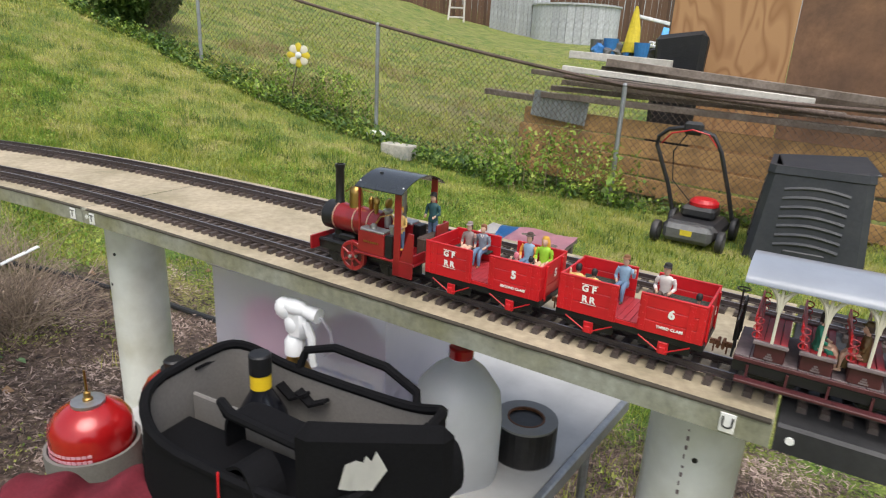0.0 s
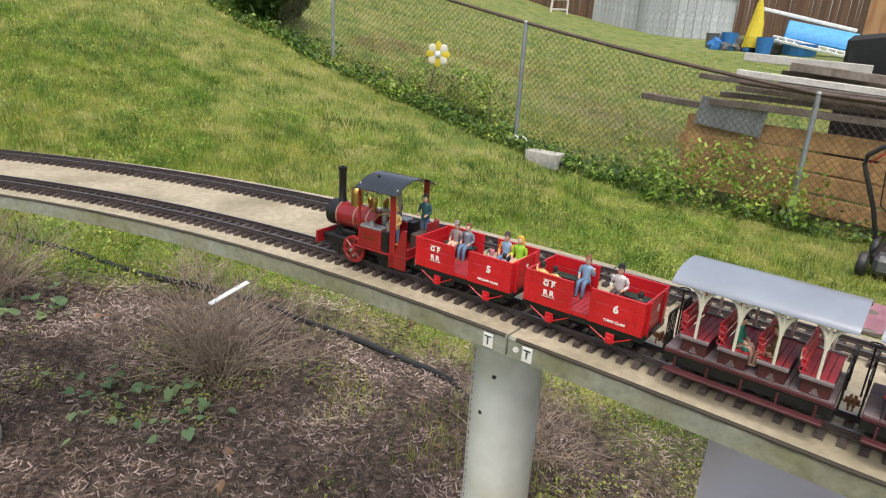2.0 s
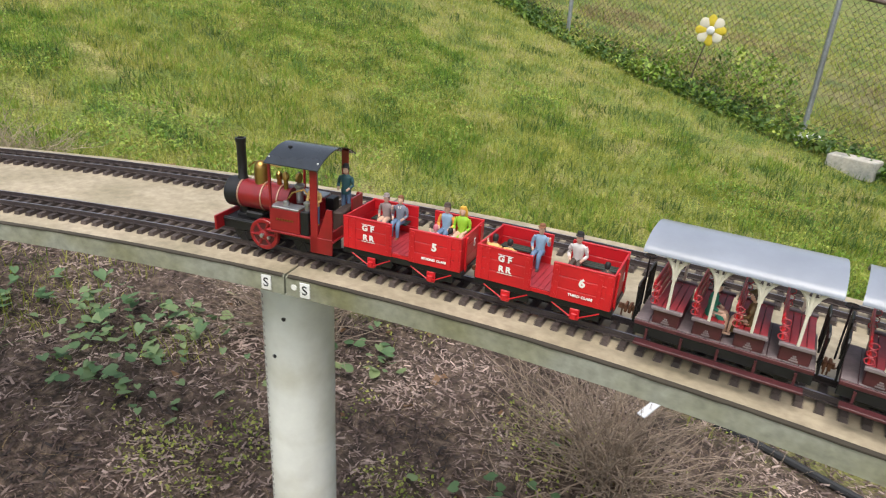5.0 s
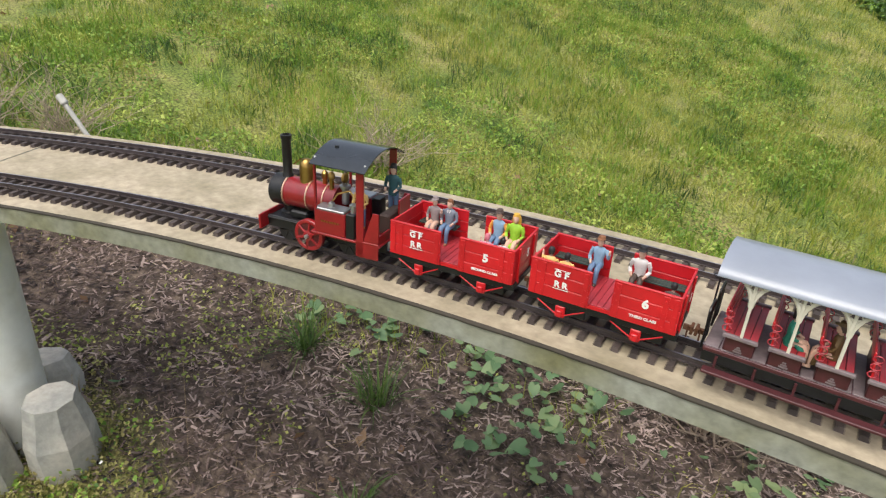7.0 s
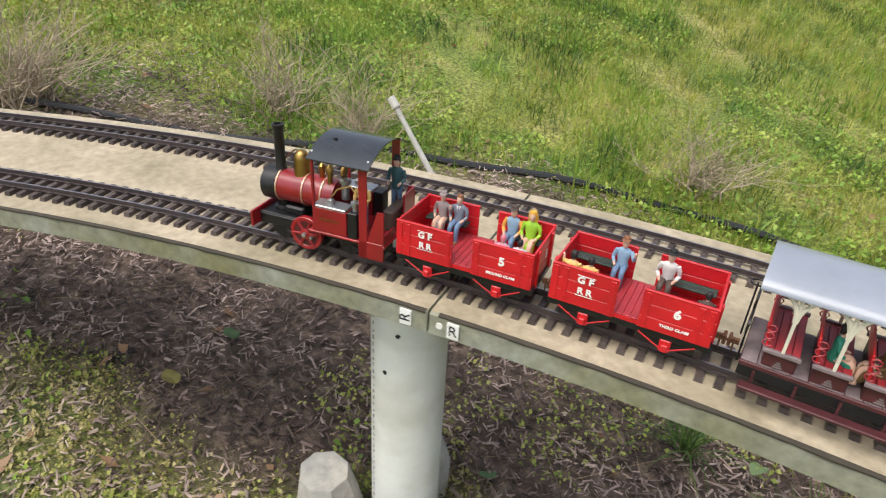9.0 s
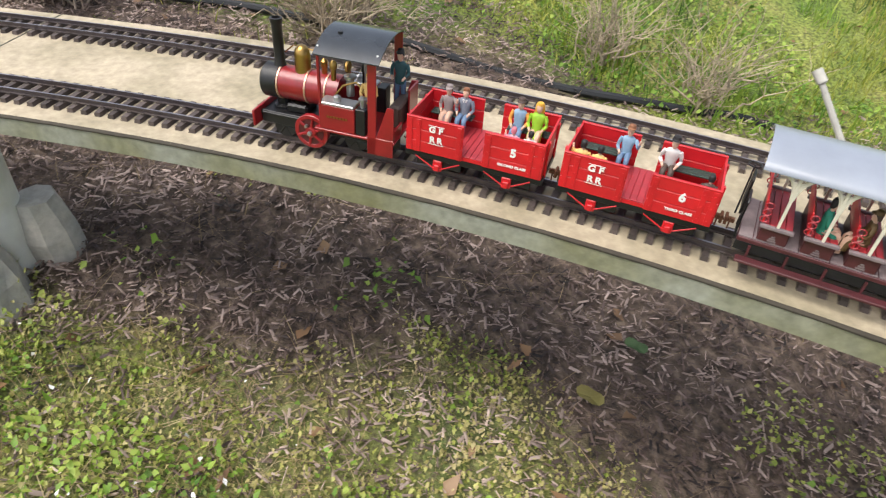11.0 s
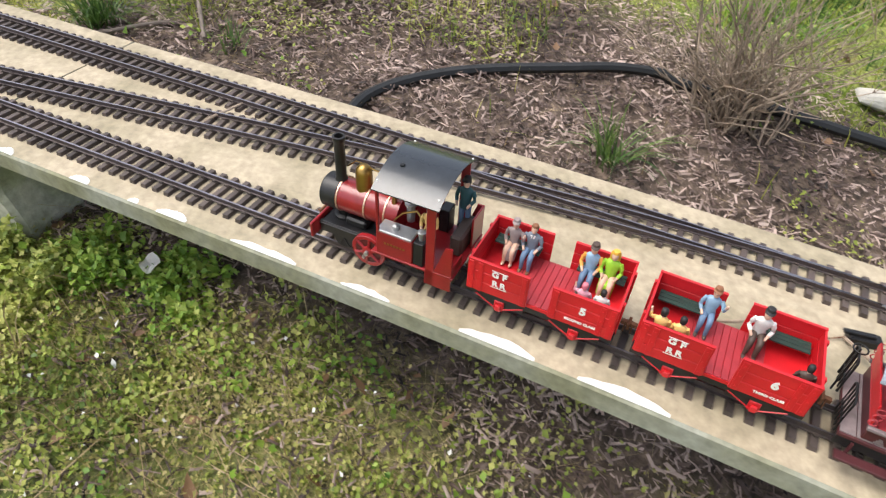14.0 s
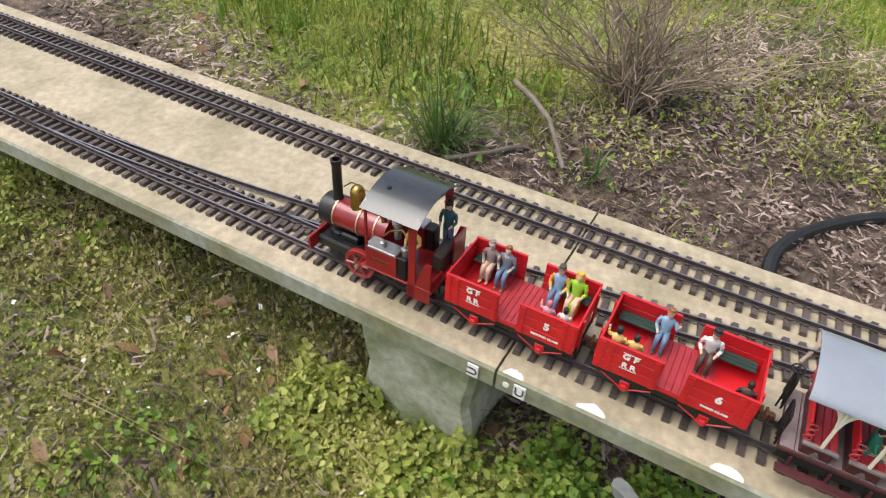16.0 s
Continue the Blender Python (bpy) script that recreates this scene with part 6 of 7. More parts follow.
for k in range(40):
    bm.faces.new((hi_[k], hi_[(k + 1) % 40], lo_[(k + 1) % 40], lo_[k]))
bm.faces.new(lo_)
part("lining", bm, "bag_lining", bag, "grey fabric lining", smooth=True)
bm = bmesh.new()
ribbon(bm, [rim(k, 0.004, 0.002) for k in range(41)], 0.008, 7)
part("piping", bm, "bag_cloth", bag, smooth=True)
bm = bmesh.new()
box(bm, -LX + 0.02, LX - 0.02, -0.02, -0.012, 0.03, BH - 0.015, 0.003)
part("divider", bm, "bag_lining", bag)
for yy, lean in ((-0.03, -0.05), (LY - 0.005, 0.02)):
    bm = bmesh.new()
    ribbon(bm, [(-0.10, yy, BH - 0.02), (-0.09, yy + lean * 0.4, BH + 0.015), (-0.04, yy + lean, BH + 0.028), (0.06, yy + lean, BH + 0.022), (0.12, yy + lean * 0.6, BH + 0.0), (0.13, yy, BH - 0.03)], 0.0075, 8)
    part("handle", bm, "bag_cloth", bag, smooth=True)
bm = bmesh.new()
ribbon(bm, [(LX - 0.03, -0.05, BH + 0.0), (LX + 0.03, -0.05, BH + 0.01), (LX + 0.055, -0.045, BH - 0.03), (LX + 0.02, -0.06, BH - 0.06)], 0.014, 8)
part("side_strap", bm, "bag_cloth", bag, smooth=True)
bm = bmesh.new()
box(bm, -LX + 0.018, LX - 0.018, -LY + 0.014, -0.024, 0.03, BH - 0.045, 0.012)
part("front_pouch", bm, "bag_cloth", bag, "black inner pouch")


def strap(bm, pts, wide, thick=0.0025):
    """A flat webbing band along points, its width across the bag."""
    rows_ = []
    pts = [Vector(p_) for p_ in pts]
    for i, p_ in enumerate(pts):
        d_ = (pts[min(i + 1, len(pts) - 1)] - pts[max(i - 1, 0)]).normalized()
        e1 = Vector((0.25, 1, 0.1))
        e1 = (e1 - d_ * e1.dot(d_)).normalized()
        e2 = d_.cross(e1)
        rows_.append([bm.verts.new(p_ + e1 * a_ * wide / 2 + e2 * b_ * thick) for a_, b_ in ((-1, -1), (1, -1), (1, 1), (-1, 1))])
    for a, b in zip(rows_, rows_[1:]):
        for i in range(4):
            bm.faces.new((a[i], a[(i + 1) % 4], b[(i + 1) % 4], b[i]))
    bm.faces.new(rows_[0])
    bm.faces.new(rows_[-1])


for pts_, wd_ in ((((-0.07, -0.045, BH - 0.06), (-0.066, -0.05, BH - 0.01), (-0.045, -0.055, BH + 0.022), (0.0, -0.06, BH + 0.030), (0.06, -0.06, BH + 0.026), (0.12, -0.05, BH + 0.026), (0.17, -0.03, BH + 0.01)), 0.030),
                  (((-0.02, -0.10, BH - 0.05), (0.0, -0.105, BH - 0.015), (0.03, -0.11, BH + 0.0), (0.06, -0.12, BH - 0.03), (0.07, -0.13, BH - 0.09)), 0.045),
                  (((-LX + 0.01, 0.02, BH + 0.012), (-LX - 0.022, 0.015, BH - 0.01), (-LX - 0.03, 0.01, BH - 0.07), (-LX - 0.012, 0.0, BH - 0.13)), 0.040),
                  (((LX - 0.02, 0.03, BH + 0.02), (LX + 0.03, 0.02, BH + 0.015), (LX + 0.045, 0.01, BH - 0.035), (LX + 0.02, 0.0, BH - 0.06)), 0.035)):
    bm = bmesh.new()
    strap(bm, smooth_line(pts_, 5), wd_)
    part("webbing_strap", bm, "bag_cloth", bag, "black webbing strap")
for x_ in (-0.13, -0.09):
    bm = bmesh.new()
    strap(bm, [(x_, LY - 0.02, BH - 0.05), (x_ + 0.03, LY - 0.024, BH - 0.065), (x_ + 0.06, LY - 0.022, BH - 0.05)], 0.016)
    part("tool_loop", bm, "bag_cloth", bag, "black elastic tool loop")
bm = bmesh.new()
ribbon(bm, [(-LX - 0.015 + 0.012 * math.cos(k * 0.785), -0.03, BH - 0.12 + 0.014 * math.sin(k * 0.785)) for k in range(9)], 0.002, 6)
part("d_ring", bm, "galv", bag, "steel ring")
bm = bmesh.new()
box(bm, 0.02, 0.16, -LY - 0.035, -LY, 0.02, 0.14, 0.015)
part("pocket", bm, "bag_cloth", bag)
bm = bmesh.new()
for x in (-0.005, 0.095):
    ribbon(bm, [(x, -LY - 0.006, BH - 0.01), (x, -LY - 0.012, 0.15), (x, -LY - 0.01, 0.02)], 0.0018, 5)
part("red_seam", bm, "red_paint", bag, "thin red piping seam")
FLAP = Matrix.Translation((0.15, -0.11, 0)) @ Matrix.Rotation(radians(32), 4, "Z")
bm = bmesh.new()
box(bm, -0.045, 0.14, -0.001, 0.030, 0.12, 0.392, 0.014)
for v in bm.verts:
    v.co.y += 0.012 * math.sin(v.co.x * 30 + v.co.z * 18)
flap = part("corner_flap", bm, "bag_cloth", bag, "black padded flap folded over the bag corner", at=FLAP)
bm = bmesh.new()
for k in range(4):      # a plain white shape where the emblem sits
    a = radians(200 + 40 * k)
    vv = [bm.verts.new((0.035 + dx * 1.3, -0.016, 0.345 + dz * 1.5)) for dx, dz in ((-0.022 + 0.006 * k, -0.016), (-0.016 + 0.009 * k, 0.006 + 0.004 * k), (-0.006 + 0.009 * k, 0.010 - 0.003 * k), (-0.010 + 0.006 * k, -0.018))]
    bm.faces.new(vv)
bmesh.ops.solidify(bm, geom=bm.faces[:], thickness=0.001)
part("emblem", bm, "letter_white", flap, "plain white emblem patch")
bot = thing("oil_bottle", "black bottle with yellow neck band standing in the bag", "bottle", pose(0.175, -0.350, -0.358, 0, 0, 0))
bm = bmesh.new()
lathe(bm, [(0.045, 0), (0.048, 0.01), (0.049, 0.12), (0.047, 0.145), (0.040, 0.172), (0.027, 0.198), (0.0185, 0.213), (0.0165, 0.222)], 30)
part("body", bm, "bottle_black", bot, smooth=True)
bm = bmesh.new()
lathe(bm, [(0.0172, 0.221), (0.0172, 0.246)], 22)
part("neck_band", bm, "label_yellow", bot, "yellow band")
bm = bmesh.new()
lathe(bm, [(0.0182, 0.2465), (0.0182, 0.278), (0.016, 0.281)], 22)
part("cap", bm, "black_metal", bot)
spr = thing("spray_bottle", "white trigger spray bottle with amber body in the bag", "spray bottle", pose(0.165, -0.165, TZ + 0.001, 0, 0, 338) @ Matrix.Scale(1.14, 4))
bm = bmesh.new()
lathe(bm, [(0.030, 0), (0.032, 0.01), (0.032, 0.15), (0.026, 0.18), (0.014, 0.20), (0.014, 0.21)], 22)
part("body", bm, "brass", spr, smooth=True)
bm = bmesh.new()
lathe(bm, [(0.017, 0.208), (0.017, 0.232), (0.012, 0.240)], 18)
box(bm, -0.012, 0.028, -0.011, 0.011, 0.236, 0.296, 0.009)
ball(bm, (0.004, 0, 0.292), 0.020, 1.5, 0.75, 0.75)
ball(bm, (0.0, 0, 0.262), 0.018, 1.1, 0.8, 1.3)
tube(bm, (0.025, 0, 0.290), (0.052, 0, 0.288), 0.011, 0.013, 14)
ball(bm, (-0.018, 0, 0.285), 0.020, 1.1, 0.8, 1.0)
ribbon(bm, [(0.024, 0, 0.270), (0.036, 0, 0.245), (0.036, 0, 0.215), (0.040, 0, 0.195)], [0.008, 0.007, 0.006, 0.006], 8)
part("trigger_head", bm, "white_plastic", spr, smooth=True)
bm = bmesh.new()
ribbon(bm, [(0.055, 0, 0.287), (0.066, 0.01, 0.262), (0.064, 0.02, 0.22), (0.035, 0.035, 0.198), (-0.01, 0.04, 0.205), (-0.03, 0.03, 0.24)], 0.003, 6)
part("tube", bm, "clear_plastic", spr)
bm = bmesh.new()
gw = 44
vg = [[bm.verts.new((-0.13 + 0.26 * i / gw, -0.09 + 0.18 * j / gw, 0.030 * math.sin(i * 0.21 + j * 0.05 + 0.8 * math.sin(j * 0.13)) + 0.010 * math.sin(i * 0.5 - j * 0.16) - 0.10 * ((i / gw - 0.5) ** 2 + (j / gw - 0.5) ** 2) * 4)) for i in range(gw + 1)] for j in range(gw + 1)]
for j in range(gw):
    for i in range(gw):
        bm.faces.new((vg[j][i], vg[j][i + 1], vg[j + 1][i + 1], vg[j + 1][i]))
bmesh.ops.solidify(bm, geom=bm.faces[:], thickness=0.004)
ob = part("red_rag", bm, "red_cloth", smooth=True)
ob.matrix_basis = pose(0.03, -0.52, -0.205, 10, 25, 30)
tagged(ob, "crumpled dark red rag hanging by the bag", "rag")
stool = thing("canister_bin", "tall grey bin holding the gas canister", "bin", pose(-0.188, -0.284, TZ))
bm = bmesh.new()
lathe(bm, [(0.070, -0.85), (0.082, 0.075), (0.076, 0.075), (0.068, -0.84)], 24)
part("sleeve", bm, "bag_lining", stool, smooth=True)
# loose things on the deck
for s_, v_, l_, yw in ((7.1, 0.13, 0.10, 30), (8.12, 0.155, 0.09, -10), (6.95, 0.10, 0.07, 60)):
    q_ = spot(s_, v_, 0.006)
    stick("twig_on_deck", q_, q_ + Vector((l_ * math.cos(yw), l_ * math.sin(yw), 0.003)), 0.003, "twig", "small dry twig lying on the deck", "twig", 6, 0.006)
for s0_, s1_ in ((7.18, 7.30), (7.36, 7.47), (7.58, 7.66), (7.74, 7.86), (7.95, 8.01), (8.16, 8.20), (8.34, 8.38), (8.46, 8.49), (8.05, 8.07), (6.9, 6.92)):
    bm = bmesh.new()
    sec = [(DECK_F + 0.004, 0.0004), (DECK_F + 0.004, 0.0012), (DECK_F + 0.020, 0.0012), (DECK_F + 0.020, 0.0004)]
    wv = 0.5 + 0.5 * random.random()
    rings = []
    for i in range(9):
        q_ = math.sin(math.pi * (i + 0.4) / 8.8) ** 0.6 * wv
        rings.append([bm.verts.new(spot(s0_ + (s1_ - s0_) * i / 8, DECK_F + 0.003 + (v - DECK_F - 0.004) * q_ * (0.8 + 0.4 * random.random()), h)) for v, h in sec])
    for a, b in zip(rings, rings[1:]):
        for i in range(4):
            bm.faces.new((a[i], a[(i + 1) % 4], b[(i + 1) % 4], b[i]))
    bm.faces.new(rings[0])
    bm.faces.new(rings[-1])
    k_ = max(i for i, j in enumerate(JOINTS) if j <= s0_)
    part("paint_patch", bm, "white_paint", DECKS[k_], "flaking white paint patch")

# switch motor on the deck, cloth on the lawn
sw = thing("switch_motor", "small dark track switch motor with a loose wire", "switch motor", on_line(6.970, 0.166, 0.0, 12))
bm = bmesh.new()
box(bm, -0.022, 0.022, -0.009, 0.009, 0, 0.014, 0.002)
box(bm, -0.012, 0.030, -0.004, 0.004, 0.014, 0.019, 0.001)
part("housing", bm, "black_metal", sw)
bm = bmesh.new()
ribbon(bm, [(0.02, 0, 0.006), (0.05, 0.012, 0.004), (0.08, -0.004, 0.006), (0.12, 0.01, 0.003)], 0.0012, 5)
part("wire", bm, "rust", sw)
bm = bmesh.new()
gw = 12
vg = [[bm.verts.new((-0.20 + 0.40 * i / gw, -0.13 + 0.26 * j / gw, 0.02 + 0.012 * math.sin(i * 0.8) * math.cos(j * 0.7))) for i in range(gw + 1)] for j in range(gw + 1)]
for j in range(gw):
    for i in range(gw):
        bm.faces.new((vg[j][i], vg[j][i + 1], vg[j + 1][i + 1], vg[j + 1][i])).material_index = 0 if i > 3 else 1 if i > 1 else 2
bmesh.ops.solidify(bm, geom=bm.faces[:], thickness=0.012)
ob = part("folded_cloth", bm, ["pink", "blue_plastic", "shirt_white"], smooth=True)
ob.matrix_basis = pose(0.617, 1.404, -0.384, 0, 0, -20)
tagged(ob, "folded pink, blue and white cloth lying on a crate", "cloth")
crate = thing("slatted_crate", "tall grey wooden crate standing in the mulch behind the deck", "crate", pose(0.617, 1.404, gz(0.617, 1.404) - 0.02, 0, 0, -20))
ch_ = -0.372 - gz(0.617, 1.404) + 0.02
for sx in (-1, 1):
    for sy in (-1, 1):
        bm = bmesh.new()
        box(bm, sx * 0.17 - 0.015, sx * 0.17 + 0.015, sy * 0.11 - 0.015, sy * 0.11 + 0.015, 0, ch_ - 0.016, 0.003)
        part("corner_post", bm, "grey_board", crate)
for k in range(5):
    bm = bmesh.new()
    box(bm, -0.20 + k * 0.081, -0.126 + k * 0.081, -0.13, 0.13, ch_ - 0.016, ch_, 0.003)
    part("slat", bm, "grey_board", crate)
# ---- planting ----
rng = np.random.default_rng(5)
leaf_mat("grass_leaf", (0.07, 0.14, 0.012), (0.30, 0.335, 0.045), (0.58, 0.54, 0.16))
leaf_mat("weed_leaf", (0.09, 0.15, 0.02), (0.28, 0.33, 0.055), (0.54, 0.52, 0.17))
leaf_mat("ivy_leaf", (0.03, 0.075, 0.016), (0.08, 0.15, 0.03), (0.20, 0.28, 0.06))
leaf_mat("broad_leaf", (0.07, 0.15, 0.055), (0.15, 0.25, 0.11), (0.30, 0.38, 0.16))
leaf_mat("straw", (0.24, 0.17, 0.085), (0.36, 0.27, 0.14), (0.50, 0.41, 0.24))
leaf_mat("bark_chip", (0.018, 0.012, 0.010), (0.155, 0.106, 0.088), (0.68, 0.54, 0.47))
leaf_mat("pale_weed", (0.20, 0.19, 0.05), (0.36, 0.32, 0.11), (0.58, 0.50, 0.25))
leaf_mat("lush_leaf", (0.07, 0.16, 0.018), (0.20, 0.335, 0.035), (0.46, 0.51, 0.11))
leaf_mat("dead_leaf", (0.16, 0.085, 0.04), (0.26, 0.15, 0.075), (0.36, 0.23, 0.13))


def edge_back(s):
    return np.interp(s, [-2, 4.5, 5.2, 6.2, 7.2, 8.4, 8.8, 9.3, 10], [1.8, 1.8, 1.6, 1.75, 1.8, 1.7, 1.1, 0.7, 0.6])


def edge_near(s):
    return np.interp(s, [-2, 3.0, 4.3, 5.2, 6.0, 6.6, 7.2, 7.8, 8.5, 10], [-0.6, -0.5, 0.22, 0.12, 0.10, 0.12, 0.02, 0.02, 0.28, 0.45])


def height(x, y):
    return ground_z(x, y) + 0.018 * wobble(x, y, 4.0) + 0.01 * wobble(x, y, 11.0)


def scatter(count, x0, x1, y0, y1, keep):
    """Random places in a stretch of the garden where keep(x, y, s, v) gives the chance."""
    x, y = rng.uniform(x0, x1, count), rng.uniform(y0, y1, count)
    s, v = line_coords(x, y)
    ok = rng.random(count) < keep(x, y, s, v)
    return x[ok], y[ok], s[ok], v[ok]


def scatter_line(count, s0, s1, v0, v1, keep):
    """Random places beside the line."""
    s, v = rng.uniform(s0, s1, count), rng.uniform(v0, v1, count)
    a = np.interp(s, LINE_S, HEAD)
    x, y = np.interp(s, LINE_S, LINE_X) + v * np.sin(a), np.interp(s, LINE_S, LINE_Y) - v * np.cos(a)
    ok = rng.random(count) < keep(x, y, s, v)
    return x[ok], y[ok], s[ok], v[ok]


def blades(name, x, y, length, width, lean, material, label, base=0.0):
    """Grass blades, two bent triangles each."""
    n0 = len(x)
    a = rng.uniform(0, 2 * np.pi, n0)
    d = rng.normal(0, lean, n0)
    b = a + rng.uniform(-1, 1, n0)
    z = height(x, y) + base - 0.005
    L_ = length * rng.uniform(0.5, 1.3, n0)
    w = width * rng.uniform(0.7, 1.3, n0)
    px, py = np.cos(a) * w, np.sin(a) * w
    mx_, my_ = x + np.cos(b) * d * L_ * 0.35, y + np.sin(b) * d * L_ * 0.35
    tx, ty = x + np.cos(b) * d * L_, y + np.sin(b) * d * L_
    zt = L_ / np.sqrt(1 + d * d * 1.6)
    vs = np.stack([np.stack([x - px, y - py, z], 1), np.stack([x + px, y + py, z], 1), np.stack([mx_ + px * 0.7, my_ + py * 0.7, z + zt * 0.62], 1), np.stack([mx_ - px * 0.7, my_ - py * 0.7, z + zt * 0.62], 1), np.stack([tx, ty, z + zt], 1)], 1).reshape(-1, 3)
    i0 = np.arange(n0) * 5
    fs = np.concatenate([np.stack([i0, i0 + 1, i0 + 2], 1), np.stack([i0, i0 + 2, i0 + 3], 1), np.stack([i0 + 3, i0 + 2, i0 + 4], 1)])
    return tagged(raw(name, vs, fs, material), label, "grass", kind="stuff")


def leaves(name, x, y, z, size, material, label, tilt=0.5, long=1.25, category="plant"):
    """Small folded leaves, four triangles each."""
    n0 = len(x)
    a = rng.uniform(0, 2 * np.pi, n0)
    t1, t2 = rng.normal(0, tilt, n0), rng.normal(0, tilt, n0)
    L_ = size * rng.uniform(0.55, 1.35, n0)
    u = np.stack([np.cos(a), np.sin(a), t1], 1)
    w = np.stack([-np.sin(a), np.cos(a), t2], 1)
    c_ = np.stack([x, y, z], 1)
    nrm = np.cross(u, w)
    q = L_[:, None]
    pts = [c_ - u * q * long * 0.5, c_ - u * q * 0.15 + w * q * 0.48 + nrm * q * 0.12, c_ + u * q * long * 0.55 - nrm * q * 0.1, c_ - u * q * 0.15 - w * q * 0.48 + nrm * q * 0.12]
    vs = np.stack(pts, 1).reshape(-1, 3)
    i0 = np.arange(n0) * 4
    fs = np.concatenate([np.stack([i0, i0 + 1, i0 + 2], 1), np.stack([i0, i0 + 2, i0 + 3], 1)])
    return tagged(raw(name, vs, fs, material), label, category, kind="stuff")


def value_noise(x, y, k, o=0.0):
    """Smooth random values between the corners of a lattice with k / 4 corners to the metre."""
    px, py = x * k * 0.25 + o * 7.31 + 100.0, y * k * 0.25 - o * 3.77 + 100.0
    ix_, iy_ = np.floor(px), np.floor(py)
    fx_, fy_ = px - ix_, py - iy_
    fx_, fy_ = fx_ * fx_ * (3 - 2 * fx_), fy_ * fy_ * (3 - 2 * fy_)
    pick = lambda i, j: np.modf(np.abs(np.sin(i * 127.1 + j * 311.7 + k * 0.37) * 43758.5453))[0]
    return (pick(ix_, iy_) * (1 - fx_) + pick(ix_ + 1, iy_) * fx_) * (1 - fy_) + (pick(ix_, iy_ + 1) * (1 - fx_) + pick(ix_ + 1, iy_ + 1) * fx_) * fy_


def heart_leaves(name, x, y, z, size, material, label):
    """Heart-shaped leaves, folded along the midrib, on short stalks."""
    n0 = len(x)
    a = rng.uniform(0, 2 * np.pi, n0)
    t1, t2 = rng.normal(-0.15, 0.25, n0), rng.normal(0, 0.25, n0)
    u = np.stack([np.cos(a), np.sin(a), t1], 1)
    w = np.stack([-np.sin(a), np.cos(a), t2], 1)
    nrm = np.cross(u, w)
    q = (size * rng.uniform(0.5, 1.25, n0))[:, None]
    c_ = np.stack([x, y, z], 1)
    shape = ((-0.30, 0.0, -0.02), (-0.50, 0.24, 0.07), (-0.34, 0.46, 0.12), (0.0, 0.52, 0.12), (0.34, 0.34, 0.05), (0.68, 0.0, -0.10), (0.34, -0.34, 0.05), (0.0, -0.52, 0.12), (-0.34, -0.46, 0.12), (-0.50, -0.24, 0.07), (0.12, 0.0, -0.01), (-0.30, 0.012, -0.04), (-0.95, 0.0, -0.95))
    pts = [c_ + u * q * p + w * q * r + nrm * q * h for p, r, h in shape]
    vs = np.stack(pts, 1).reshape(-1, 3)
    i0 = np.arange(n0) * 13
    tri = [(10, k, k + 1) for k in range(0, 9)] + [(10, 9, 0), (0, 11, 12)]
    fs = np.concatenate([np.stack([i0 + p, i0 + r, i0 + h], 1) for p, r, h in tri])
    return tagged(raw(name, vs, fs, material), label, "plant", kind="stuff")


def noise01(x, y, k, o=0.0):
    u_, v_ = x * 0.8 - y * 0.6, x * 0.6 + y * 0.8
    q_ = 0.5 * value_noise(u_, v_, k * 1.3, o) + 0.3 * value_noise(x, y, k * 2.9, o + 1.7) + 0.2 * value_noise(v_, u_, k * 6.1, o + 3.1)
    return np.clip(0.5 + (q_ - 0.5) * 1.75, 0, 1)


back_lawn = lambda x, y, s, v: np.clip((v - edge_back(s) - 0.3 * wobble(x, y, 2.3) + 0.05) / 0.3, 0, 1)
# lawn close behind the line, then farther off
x, y, s, v = scatter(460000, -9.5, 1.0, -6.8, 5.2, lambda x, y, s, v: back_lawn(x, y, s, v) * np.clip(1.25 - 0.13 * v, 0.15, 1) * np.clip((noise01(x, y, 2.6) * 0.6 + noise01(x, y, 9.0, 5) * 0.4 - 0.30) / 0.32, 0.08, 1))
blades("lawn_grass", x, y, 0.062, 0.0028, 0.9, "grass_leaf", "patchy yellow-green lawn grass, uncut blades")
x, y, s, v = scatter(260000, -9.5, 1.5, -6.8, 6.4, lambda x, y, s, v: back_lawn(x, y, s, v) * np.clip((noise01(x, y, 7.0, 11) * 0.65 + noise01(x, y, 2.0, 2) * 0.35 - 0.50) / 0.12, 0, 1))
blades("lush_grass", x, y, 0.085, 0.0036, 0.8, "lush_leaf", "taller fresh green grass in clumps on the lawn")
x, y, s, v = scatter(170000, -9.5, 2.5, -6.8, 7.4, lambda x, y, s, v: back_lawn(x, y, s, v) * np.clip((noise01(x, y, 9.0, 21) * 0.7 + noise01(x, y, 2.4, 22) * 0.3 - 0.55) / 0.10, 0, 1))
blades("dark_tufts", x, y, 0.095, 0.0034, 0.7, "ivy_leaf", "darker green tufts standing in the lawn")
x, y, s, v = scatter(280000, -9.5, 1.0, -6.8, 6.2, lambda x, y, s, v: back_lawn(x, y, s, v) * (noise01(x, y, 2.1, 3) > 0.52))
leaves("clover", x, y, height(x, y) + rng.uniform(0.01, 0.05, len(x)), 0.015, "lush_leaf", "low clover and weeds through the lawn")
x, y, s, v = scatter(260000, -12, 4.5, 3.0, 9.4, lambda x, y, s, v: (v > 2.2) * np.clip(1.2 - 0.08 * v, 0.2, 1) * (0.4 + 0.6 * noise01(x, y, 2.2)))
blades("lawn_grass", x, y, 0.07, 0.0036, 0.9, "grass_leaf", "patchy yellow-green lawn grass, uncut blades")
